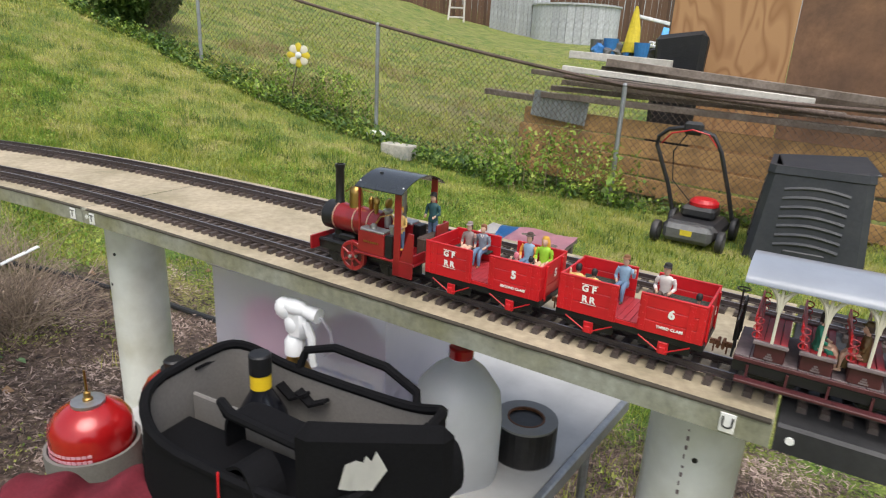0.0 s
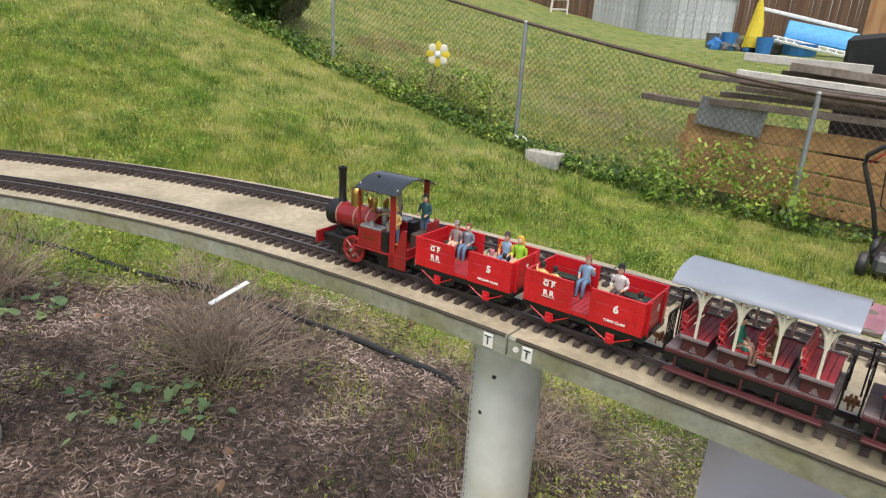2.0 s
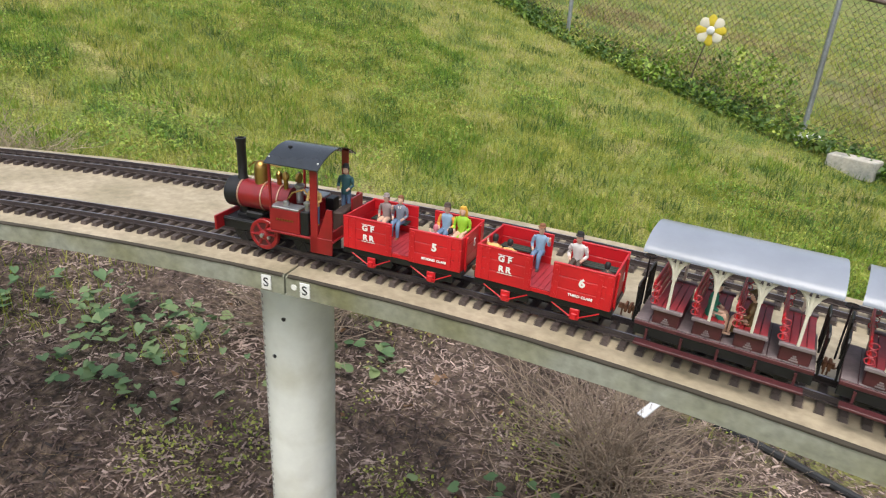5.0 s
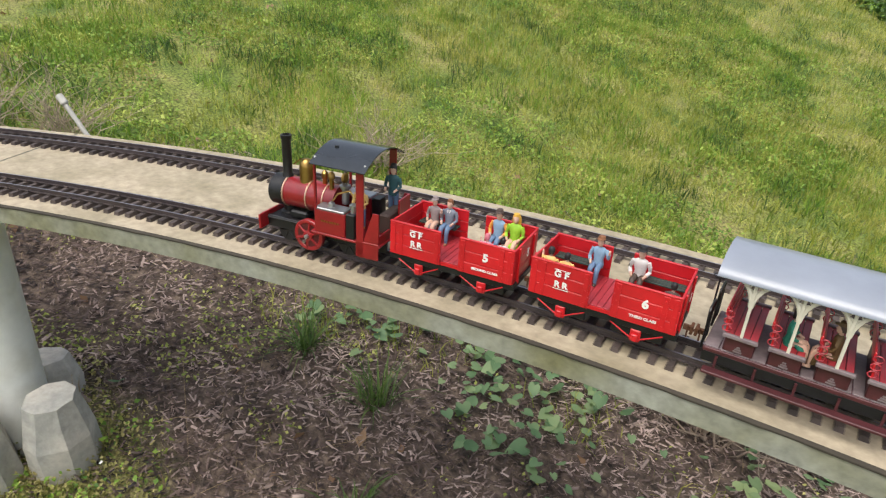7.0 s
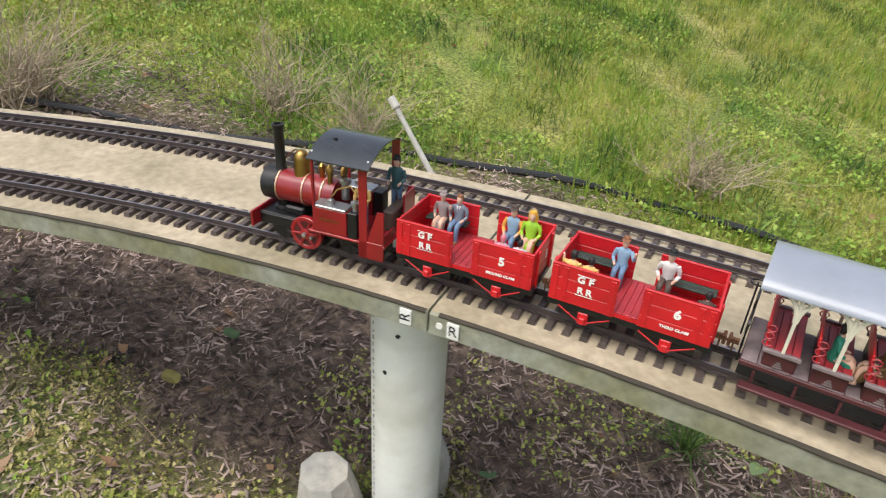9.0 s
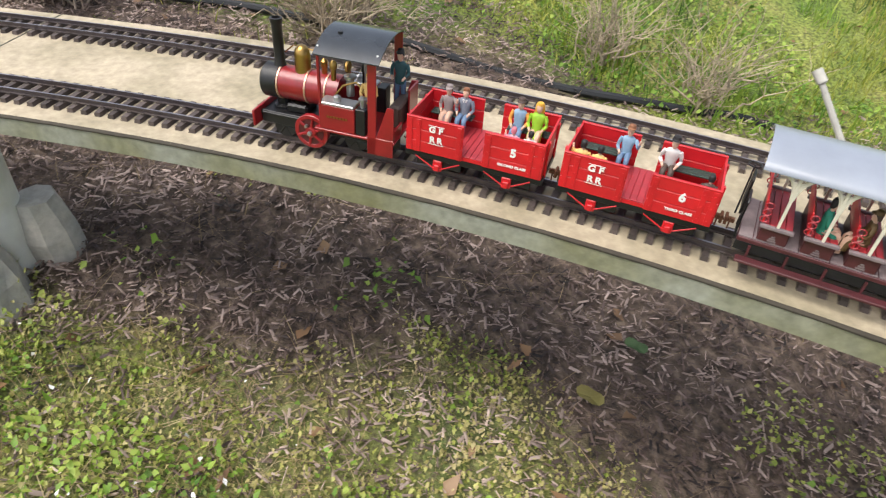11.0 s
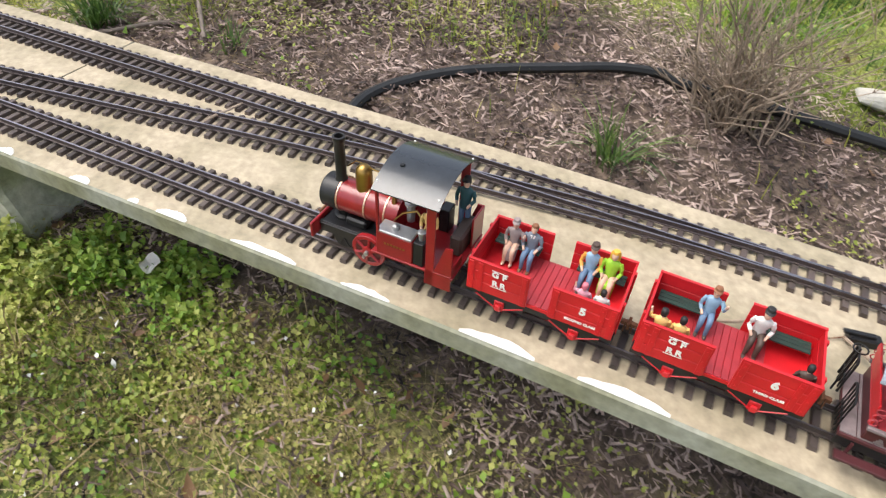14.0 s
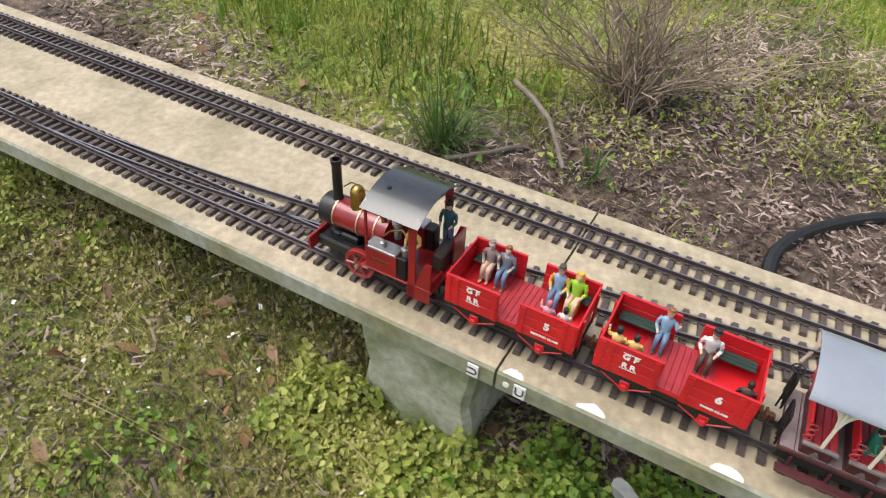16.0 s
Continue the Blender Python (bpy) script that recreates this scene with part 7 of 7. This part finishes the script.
x, y, s, v = scatter(90000, -16, 8, 8.0, 26, lambda x, y, s, v: np.clip(1.4 - y / 22, 0.1, 1) * (0.3 + 0.7 * noise01(x, y, 1.4)))
blades("lawn_grass", x, y, 0.09, 0.008, 0.8, "grass_leaf", "rough grass of the yard beyond the fence")
x, y, s, v = scatter(110000, -5.0, 5.0, 7.0, 15.0, lambda x, y, s, v: (y > 7.05 - 0.38 * (x + 1.45) + 0.6) * np.clip((noise01(x, y, 1.6, 13) - 0.45) / 0.2, 0.05, 1))
blades("dry_grass", x, y, 0.07, 0.0050, 2.8, "straw", "dry brown grass lying in the yard beyond the fence")
x, y, s, v = scatter(45000, -9.5, 3.0, -6.0, 8.5, lambda x, y, s, v: back_lawn(x, y, s, v) * np.clip((noise01(x, y, 1.9, 8) * 0.6 + noise01(x, y, 7.0, 3) * 0.4 - 0.42) / 0.2, 0.06, 1))
blades("straw_thatch", x, y, 0.05, 0.0022, 2.5, "straw", "dry straw lying in the lawn")
# weeds before and beneath the line: lush patches, yellowing patches, thin spots with soil and straw
front = lambda x, y, s, v: np.clip((edge_near(s) + 0.22 * wobble(x, y, 3.7) + 0.08 * wobble(x, y, 13.0) - v) / 0.28, 0, 1)


def patches(x, y, k, o, lo, hi):
    return np.clip((noise01(x, y, k, o) * 0.65 + noise01(x, y, k * 3.1, o + 2) * 0.35 - lo) / (hi - lo), 0, 1)


lush = lambda x, y: patches(x, y, 3.1, 0.0, 0.42, 0.62)
x, y, s, v = scatter_line(520000, 3.0, 10.5, -1.1, 0.75, lambda x, y, s, v: front(x, y, s, v) * (0.20 + 0.72 * lush(x, y)) * (0.30 + 0.7 * patches(x, y, 14.0, 7, 0.35, 0.6)))
leaves("weeds", x, y, height(x, y) + np.abs(rng.normal(0.012, 0.022, len(x))) * (0.4 + lush(x, y)), 0.0088, "weed_leaf", "low chickweed and clover growing in patches", 0.7)
x, y, s, v = scatter_line(240000, 3.0, 10.5, -1.1, 0.75, lambda x, y, s, v: front(x, y, s, v) * (0.28 + 0.72 * patches(x, y, 4.2, 3.0, 0.47, 0.62)))
leaves("yellowing_weeds", x, y, height(x, y) + np.abs(rng.normal(0.010, 0.018, len(x))), 0.0072, "pale_weed", "yellowing small weeds and moss between the green", 0.8)
x, y, s, v = scatter_line(90000, 3.0, 10.5, -1.1, 0.75, lambda x, y, s, v: front(x, y, s, v) * patches(x, y, 5.3, 9.0, 0.52, 0.66))
leaves("ground_ivy", x, y, height(x, y) + np.abs(rng.normal(0.022, 0.022, len(x))), 0.0115, "lush_leaf", "bright green round-leaved ground ivy in clumps", 0.55)
x, y, s, v = scatter_line(120000, 3.0, 10.5, -1.1, 0.75, lambda x, y, s, v: front(x, y, s, v) * patches(x, y, 2.9, 1.0, 0.48, 0.62))
blades("weed_grass", x, y, 0.05, 0.0012, 1.1, "grass_leaf", "thin grass among the weeds")
x, y, s, v = scatter_line(95000, 0.5, 10.5, -1.1, 2.0, lambda x, y, s, v: (0.12 + 0.88 * front(x, y, s, v)) * (0.15 + 0.85 * patches(x, y, 3.3, 2, 0.45, 0.65)))
blades("dry_stalks", x, y, 0.075, 0.0013, 3.4, "straw", "dry pale stalks lying over mulch and weeds")
x, y, s, v = scatter_line(1500, 3.0, 10.5, -1.1, 0.75, lambda x, y, s, v: front(x, y, s, v))
blades("long_straws", x, y, 0.19, 0.0016, 2.6, "straw", "long dry grass stems lying in the weeds")
x, y, s, v = scatter_line(520, 3.2, 10.5, -1.0, 0.7, lambda x, y, s, v: 0.5 * front(x, y, s, v))
leaves("fallen_leaves", x, y, height(x, y) + 0.022, 0.022, "dead_leaf", "fallen brown slender leaves among the weeds", 0.35, 2.2)
# leafy weeds climbing round the footing and along the deck's shaded side
x, y, s, v = scatter_line(5000, 8.1, 8.5, -0.16, 0.12, lambda x, y, s, v: np.clip((v + 0.14) / 0.12, 0, 1) * patches(x, y, 9.0, 4, 0.40, 0.55))
leaves("leafy_weeds", x, y, height(x, y) + rng.uniform(0.0, 0.13, len(x)) * noise01(x, y, 9.0, 4), 0.013, "lush_leaf", "leafy green weeds growing under the deck edge", 0.6)
x, y, s, v = scatter_line(9000, 8.40, 8.90, -0.22, -0.04, lambda x, y, s, v: np.clip(1.3 - np.abs(s - 8.62) * 1.5, 0, 1) * (0.3 + 0.7 * patches(x, y, 16.0, 2, 0.40, 0.55)))
leaves("leafy_weeds", x, y, height(x, y) + rng.uniform(0.0, 1.0, len(x)) ** 1.6 * 0.16 * noise01(x, y, 17.0, 4), 0.012, "weed_leaf", "leafy green weeds growing against the concrete footing", 0.6)
# weeds dotted through the mulch
bed = lambda x, y, s, v: (1 - back_lawn(x, y, s, v)) * (1 - front(x, y, s, v))
x, y, s, v = scatter_line(150000, -1.5, 10.5, -0.6, 2.0, lambda x, y, s, v: bed(x, y, s, v) * np.clip((noise01(x, y, 7.0, 4) - 0.60) / 0.2, 0, 1) * 0.9)
leaves("bed_weeds", x, y, height(x, y) + 0.010 + np.abs(rng.normal(0.010, 0.018, len(x))), 0.0095, "weed_leaf", "small green weeds scattered over the mulch")
x, y, s, v = scatter_line(34000, -1.5, 10.5, 0.8, 2.4, lambda x, y, s, v: np.clip((noise01(x, y, 3.4, 6) - 0.60) / 0.12, 0, 1) * 0.8)
blades("bed_grass", x, y, 0.09, 0.002, 0.8, "grass_leaf", "tufts of grass at the mulch edge")


def chips(name, x, y, size, material, label, thick=0.12):
    """Bark chips: short wedges lying every way."""
    n0 = len(x)
    a = rng.uniform(0, 2 * np.pi, n0)
    L_ = size * rng.uniform(0.4, 1.5, n0)
    W_ = L_ * rng.uniform(0.07, 0.27, n0)
    T_ = L_ * thick * rng.uniform(0.5, 1.4, n0)
    u = np.stack([np.cos(a), np.sin(a), rng.normal(0, 0.34, n0)], 1)
    w = np.stack([-np.sin(a), np.cos(a), rng.normal(0, 0.5, n0)], 1)
    up = np.array([0, 0, 1.0])
    c_ = np.stack([x, y, height(x, y) + rng.uniform(-0.002, 0.022, n0)], 1)
    l2, w2, t2 = (L_ / 2)[:, None], (W_ / 2)[:, None], T_[:, None]
    pts = [c_ - u * l2 - w * w2, c_ + u * l2 * 0.9 - w * w2 * 0.8, c_ + u * l2 * 1.1 + w * w2, c_ - u * l2 * 0.9 + w * w2 * 0.9, c_ - u * l2 * 0.8 + up * t2, c_ + u * l2 * 0.8 + up * t2]
    vs = np.stack(pts, 1).reshape(-1, 3)
    i0 = np.arange(n0) * 6
    tri = [(0, 1, 5), (0, 5, 4), (1, 2, 5), (2, 3, 4), (2, 4, 5), (3, 0, 4)]
    fs = np.concatenate([np.stack([i0 + p, i0 + q, i0 + r], 1) for p, q, r in tri])
    return tagged(raw(name, vs, fs, material), label, "mulch", kind="stuff")


x, y, s, v = scatter_line(290000, -2.0, 10.5, -0.9, 2.3, lambda x, y, s, v: np.clip(bed(x, y, s, v) + 0.36 * front(x, y, s, v), 0, 1))
chips("bark_mulch", x, y, 0.0225, "bark_chip", "dark brown shredded bark mulch")
x, y, s, v = scatter(1100, -8.2, 0.8, -5.2, 3.0, lambda x, y, s, v: (v > -0.9) * 0.5)
leaves("fallen_leaves", x, y, height(x, y) + 0.015, 0.03, "dead_leaf", "scattered fallen brown leaves", 0.4)
x, y, s, v = scatter(1500, -7.6, -4.2, -5.2, 0.4, lambda x, y, s, v: front(x, y, s, v) * (v > -0.9))
leaves("pale_petals", x, y, height(x, y) + 0.025, 0.008, "white_paint", "tiny pale petals among the weeds", 0.6)


for lx_, ly_, r_, m_ in ((-5.056, -0.700, 0.030, "pale_weed"), (-6.16, -3.45, 0.030, "white_paint"), (-5.16, -0.52, 0.026, "broad_leaf")):
    bm = bmesh.new()
    mid_ = bm.verts.new((0, 0, 0.006))
    edge_ = [bm.verts.new((r_ * (1 + 0.25 * math.cos(a * 2)) * math.cos(a), r_ * 0.75 * math.sin(a), 0.012 + 0.006 * math.sin(3 * a))) for a in (2 * math.pi * k / 14 for k in range(14))]
    for k in range(14):
        bm.faces.new((mid_, edge_[k], edge_[(k + 1) % 14]))
    bmesh.ops.solidify(bm, geom=bm.faces[:], thickness=0.0012)
    ob = part("fallen_leaf", bm, m_, smooth=True)
    ob.matrix_basis = pose(lx_, ly_, gz(lx_, ly_) + 0.025, 4, -6, 30)
    tagged(ob, "single pale round leaf lying on the mulch", "leaf", "single leaves on the ground")
bm = bmesh.new()
ball(bm, (0, 0, 0), 0.055, 1.4, 0.8, 0.45, seg=14)
for v_ in bm.verts:
    v_.co += noise.noise_vector(v_.co * 18) * 0.016
ob = part("stone", bm, "concrete")
ob.matrix_basis = pose(-7.13, -1.52, gz(-7.13, -1.52) + 0.015, 0, 0, 40)
tagged(ob, "pale rough stone lying beside the hose", "stone")


def shrub(x, y, r, h, count, material, label, seed):
    """A bare twiggy shrub: stems from the base that fork outward."""
    rg = np.random.default_rng(seed)
    th = thing("bare_shrub", label, "shrub", pose(x, y, gz(x, y) - 0.02), "bare shrubs in the mulch bed")

    def sticks(segs):
        vs, fs = [], []
        for p0, p1, r0, r1 in segs:
            d = p1 - p0
            e1 = np.cross(d, [0.3, 0.2, 1.0] if abs(d[2]) < 0.95 * np.linalg.norm(d) else [1.0, 0, 0])
            e1 /= np.linalg.norm(e1) + 1e-9
            e2 = np.cross(d / (np.linalg.norm(d) + 1e-9), e1)
            k0 = len(vs)
            for P, rr in ((p0, r0), (p1, r1)):
                for k in range(3):
                    vs.append(P + rr * (e1 * math.cos(k * 2.094) + e2 * math.sin(k * 2.094)))
            for k in range(3):
                fs.append((k0 + k, k0 + (k + 1) % 3, k0 + 3 + (k + 1) % 3, k0 + 3 + k))
        return vs, fs

    thick, thin = [], []
    for k in range(count):
        a = rg.uniform(0, 2 * np.pi)
        q = math.sqrt(rg.uniform(0.02, 1))
        out = np.array([math.cos(a) * r * q, math.sin(a) * r * q, h * (1.05 - 0.62 * q * q) * rg.uniform(0.6, 1.15)])
        p = np.array([rg.normal(0, 0.05), rg.normal(0, 0.05), 0.0])
        end = p + out
        ctrl = p + np.array([out[0] * 0.25, out[1] * 0.25, out[2] * 0.6])
        last, rad = p, rg.uniform(0.0025, 0.0065)
        for i in range(1, 7):
            t = i / 6
            nx_ = (1 - t) ** 2 * p + 2 * t * (1 - t) * ctrl + t * t * end + rg.normal(0, 0.012, 3)
            r1 = rad * (1 - 0.13 * i)
            thick.append((last, nx_, rad * (1 - 0.13 * (i - 1)), r1))
            if i >= 2:
                for j in range(rg.integers(0, 3)):
                    d = rg.normal(0, 1, 3)
                    d[2] = abs(d[2]) * 0.6 + 0.2
                    d = d / np.linalg.norm(d) * rg.uniform(0.05, 0.16) + (nx_ - last) * 0.8
                    m_ = nx_ + d * 0.5 + rg.normal(0, 0.008, 3)
                    thin.append((nx_, m_, 0.0016, 0.0013))
                    thin.append((m_, nx_ + d, 0.0013, 0.0007))
            last = nx_
    for nm, sg in (("stem_tangle", thick), ("twig_tangle", thin)):
        vs, fs = sticks(sg)
        ob = raw(nm, vs, fs, material)
        ob.parent = th
        tagged(ob, kind="stuff")
    return th


for k, (x_, y_, r_, h_, c_, m_) in enumerate(((-1.98, 1.50, 0.50, 0.46, 135, "twig"), (-3.30, 1.52, 0.42, 0.50, 105, "twig"), (-0.50, 1.45, 0.34, 0.50, 60, "twig"), (-6.72, -1.02, 0.40, 0.42, 80, "dry_stem"), (-6.97, -2.02, 0.40, 0.50, 85, "twig"),
                                               (-7.38, -3.44, 0.42, 0.46, 95, "twig"), (-6.08, 0.26, 0.26, 0.42, 38, "dry_stem"), (-5.35, 1.55, 0.30, 0.34, 40, "dry_stem"), (-6.42, 0.0, 0.26, 0.40, 34, "dry_stem"), (-2.6, 2.2, 0.2, 0.3, 26, "dry_stem"))):
    shrub(x_, y_, r_, h_, c_, m_, "bare grey-brown twiggy shrub in the mulch" if m_ == "twig" else "thin bare shrub of pale dry stems", 40 + k)

# ivy and saplings along the fence
pathx, pathy = np.array([-9.0, -6.1, -4.9, -3.6, -2.3, -1.0, 0.15, 1.2, 2.2, 3.4]), np.array([9.6, 8.75, 8.45, 7.95, 7.5, 6.95, 6.5, 6.4, 6.15, 5.9])
tq = rng.uniform(0, 1, 15000) * 9
ix = np.interp(tq, np.arange(10), pathx) + rng.normal(0, 0.10, len(tq))
iy = np.interp(tq, np.arange(10), pathy) + np.abs(rng.normal(0, 0.42, len(tq))) - 0.12
keep_ = rng.random(len(tq)) < np.clip((noise01(ix, iy, 3.2, 6) - 0.22) / 0.35, 0.05, 1) * np.where(ix > 0, 0.6, 1)
ix, iy = ix[keep_], iy[keep_]
iz = height(ix, iy) + np.abs(rng.normal(0.03, 0.085, len(ix))) * (0.5 + 0.9 * noise01(ix, iy, 4.0))
pale_ = rng.random(len(ix)) < 0.4
leaves("fence_weeds", ix[pale_], iy[pale_], iz[pale_], 0.034, "lush_leaf", "bright green weeds among the ivy at the fence", 0.55)
ix, iy, iz = ix[~pale_], iy[~pale_], iz[~pale_]
leaves("fence_ivy", ix, iy, iz, 0.043, "ivy_leaf", "dark green ivy and weeds along the fence", 0.55)
for sx0, sx1, sy0, high, count in ((-0.2, 2.1, 6.32, 0.72, 30), (-3.3, -1.5, 7.85, 0.62, 26)):
    stems_, lx_, ly_, lz_ = [], [], [], []
    for k in range(count):
        bx0, by0 = rng.uniform(sx0, sx1), sy0 + rng.uniform(-0.22, 0.35)
        hh = high * rng.uniform(0.35, 1.15)
        tip = np.array([bx0 + rng.normal(0, 0.12), by0 + rng.normal(0, 0.08), gz(bx0, by0) + hh])
        base_ = np.array([bx0, by0, gz(bx0, by0) - 0.02])
        stems_.append((base_, tip))
        q_ = rng.uniform(0.25, 1.03, int(30 + 55 * hh))
        lx_ += list(base_[0] + (tip[0] - base_[0]) * q_ + rng.normal(0, 0.055, len(q_)))
        ly_ += list(base_[1] + (tip[1] - base_[1]) * q_ + rng.normal(0, 0.055, len(q_)))
        lz_ += list(base_[2] + (tip[2] - base_[2]) * q_ + rng.normal(0, 0.03, len(q_)))
    leaves("fence_saplings", np.array(lx_), np.array(ly_), np.array(lz_), 0.036, "lush_leaf", "leafy green saplings growing at the fence", 0.6)
    vs, fs = [], []
    for p0, p1 in stems_:
        k0 = len(vs)
        for P, rr in ((p0, 0.005), (p1, 0.002)):
            vs += [P + np.array([rr, 0, 0]), P + np.array([-rr * 0.5, rr * 0.87, 0]), P + np.array([-rr * 0.5, -rr * 0.87, 0])]
        fs += [(k0 + i, k0 + (i + 1) % 3, k0 + 3 + (i + 1) % 3, k0 + 3 + i) for i in range(3)]
    tagged(raw("sapling_stems", vs, fs, "twig"), "thin brown stems of the saplings at the fence", "plant", kind="stuff")
# dark evergreen bush at the top of the lawn
bx, by = -6.15, 9.6
a = rng.normal(0, 1, (7000, 3))
a = a / np.linalg.norm(a, axis=1)[:, None] * rng.uniform(0.45, 1.0, 7000)[:, None] ** 0.5
ev = leaves("evergreen_bush", bx + a[:, 0] * 0.75 * (1 + 0.2 * a[:, 2]), by + a[:, 1] * 0.75, gz(bx, by) + 0.5 + a[:, 2] * 0.6, 0.07, "ivy_leaf", "dark evergreen bush at the top of the lawn", 0.8, category="bush")


def tuft(x, y, count, h, material, label, droop=1.0):
    rg = np.random.default_rng(int(abs(x * 100)))
    vs, fs = [], []
    for k in range(count):
        a, q = rg.uniform(0, 2 * np.pi), rg.uniform(0.15, 1.0) * droop
        L_ = h * rg.uniform(0.7, 1.25)
        b = np.array([x + rg.normal(0, 0.02), y + rg.normal(0, 0.02), 0])
        b[2] = gz(b[0], b[1]) - 0.01
        w = 0.0032
        px, py = -math.sin(a) * w, math.cos(a) * w
        k0 = len(vs)
        for i in range(6):
            t = i / 5
            d = L_ * q * t * 0.75
            z = L_ * (t - 0.62 * q * t * t)
            e = 1 - 0.85 * t
            vs += [(b[0] + math.cos(a) * d - px * e, b[1] + math.sin(a) * d - py * e, b[2] + z), (b[0] + math.cos(a) * d + px * e, b[1] + math.sin(a) * d + py * e, b[2] + z)]
        for i in range(5):
            fs.append((k0 + 2 * i, k0 + 2 * i + 1, k0 + 2 * i + 3, k0 + 2 * i + 2))
    tagged(raw("grass_tuft", vs, fs, material), label, "plant", "strappy tufts in the bed")


for x_, y_, n0, h_ in ((-4.36, 0.52, 70, 0.22), (-4.02, 0.58, 70, 0.22), (-6.99, -3.95, 120, 0.26), (-6.72, -2.38, 60, 0.22), (-3.75, 0.3, 30, 0.14), (-7.0, -3.55, 30, 0.12)):
    tuft(x_, y_, n0, h_, "ivy_leaf", "tuft of long strappy green leaves in the mulch", 1.2)
# heart-leaved plants
hx, hy = [], []
for cx_, cy_, n0, r_ in ((-4.46, 0.75, 26, 0.10), (-4.25, 0.86, 22, 0.10), (-4.04, 1.07, 24, 0.10), (-3.84, 1.01, 30, 0.11), (-3.80, 1.18, 20, 0.09), (-3.74, 0.84, 26, 0.10), (-3.52, 0.94, 30, 0.12), (-3.63, 1.2, 24, 0.10), (-3.15, 1.32, 14, 0.1), (-2.2, 1.1, 30, 0.16), (-1.95, 1.2, 26, 0.12), (-3.0, 1.55, 20, 0.12), (-7.18, -3.22, 26, 0.09), (-6.9, -3.33, 6, 0.04), (-6.98, -3.6, 30, 0.09), (-7.3, -3.9, 22, 0.1), (-5.45, -1.13, 22, 0.06), (-5.47, -1.1, 14, 0.05), (-5.62, -1.72, 26, 0.07), (-5.85, -2.6, 20, 0.1), (-6.3, -3.3, 40, 0.12), (-6.2, -3.6, 30, 0.1), (-4.7, -0.2, 18, 0.08)):
    hx += list(rng.normal(cx_, r_, n0))
    hy += list(rng.normal(cy_, r_, n0))
hx, hy = np.array(hx), np.array(hy)
low_ = hx < -4.6
leaves("rosette_leaves", hx[low_], hy[low_], height(hx[low_], hy[low_]) + rng.uniform(0.015, 0.05, low_.sum()), 0.015, "lush_leaf", "small leafy weeds in the mulch", 0.5)
hx, hy = hx[~low_], hy[~low_]
heart_leaves("heart_leaves", hx, hy, height(hx, hy) + rng.uniform(0.025, 0.075, len(hx)), 0.041, "broad_leaf", "heart-leaved violets growing in patches on the mulch")


def motions():
    """The train rolls along the line; the wheels turn with it."""
    ts, ss = zip(*[(0.0, -1.2668), (0.5, -0.9720), (1.0, -0.6824), (1.5, -0.3929), (2.0, -0.1065), (2.5, 0.1768), (3.0, 0.4629), (3.5, 0.7552), (6.0, 2.2056), (6.5, 2.4894), (7.0, 2.7729), (7.5, 3.0451), (8.0, 3.3138), (10.5, 4.6483), (11.0, 4.9375), (11.5, 5.2379), (12.0, 5.5421), (12.5, 5.8334), (13.0, 6.1186), (13.5, 6.4128), (14.0, 6.7039), (14.5, 7.0000), (15.0, 7.2750), (15.5, 7.5553), (16.0, 7.8348)])
    where = lambda t: float(np.interp(t, ts, ss))

    def stand(t, u, wb):
        a, b = spot(where(t) + u + wb, TRACK_V), spot(where(t) + u - wb, TRACK_V)
        c = (a + b) / 2
        return pose(c.x, c.y, 0, 0, 0, math.degrees(math.atan2(a.y - b.y, a.x - b.x)))

    times = [k * 0.25 for k in range(65)]
    for ob, u, wb, m in TRAIN:
        ob.scale = m.to_scale()
        walk(ob, [(t, stand(t, u, wb) @ m) for t in times])
    for ob, x, r in WHEELS:
        step = 1 if r < 0.02 else 2
        walk(ob, [(k / FPS, pose(x, 0, RAIL_TOP + r, 0, math.degrees(where(k / FPS) / r), 0)) for k in range(0, 481, step)])


motions()
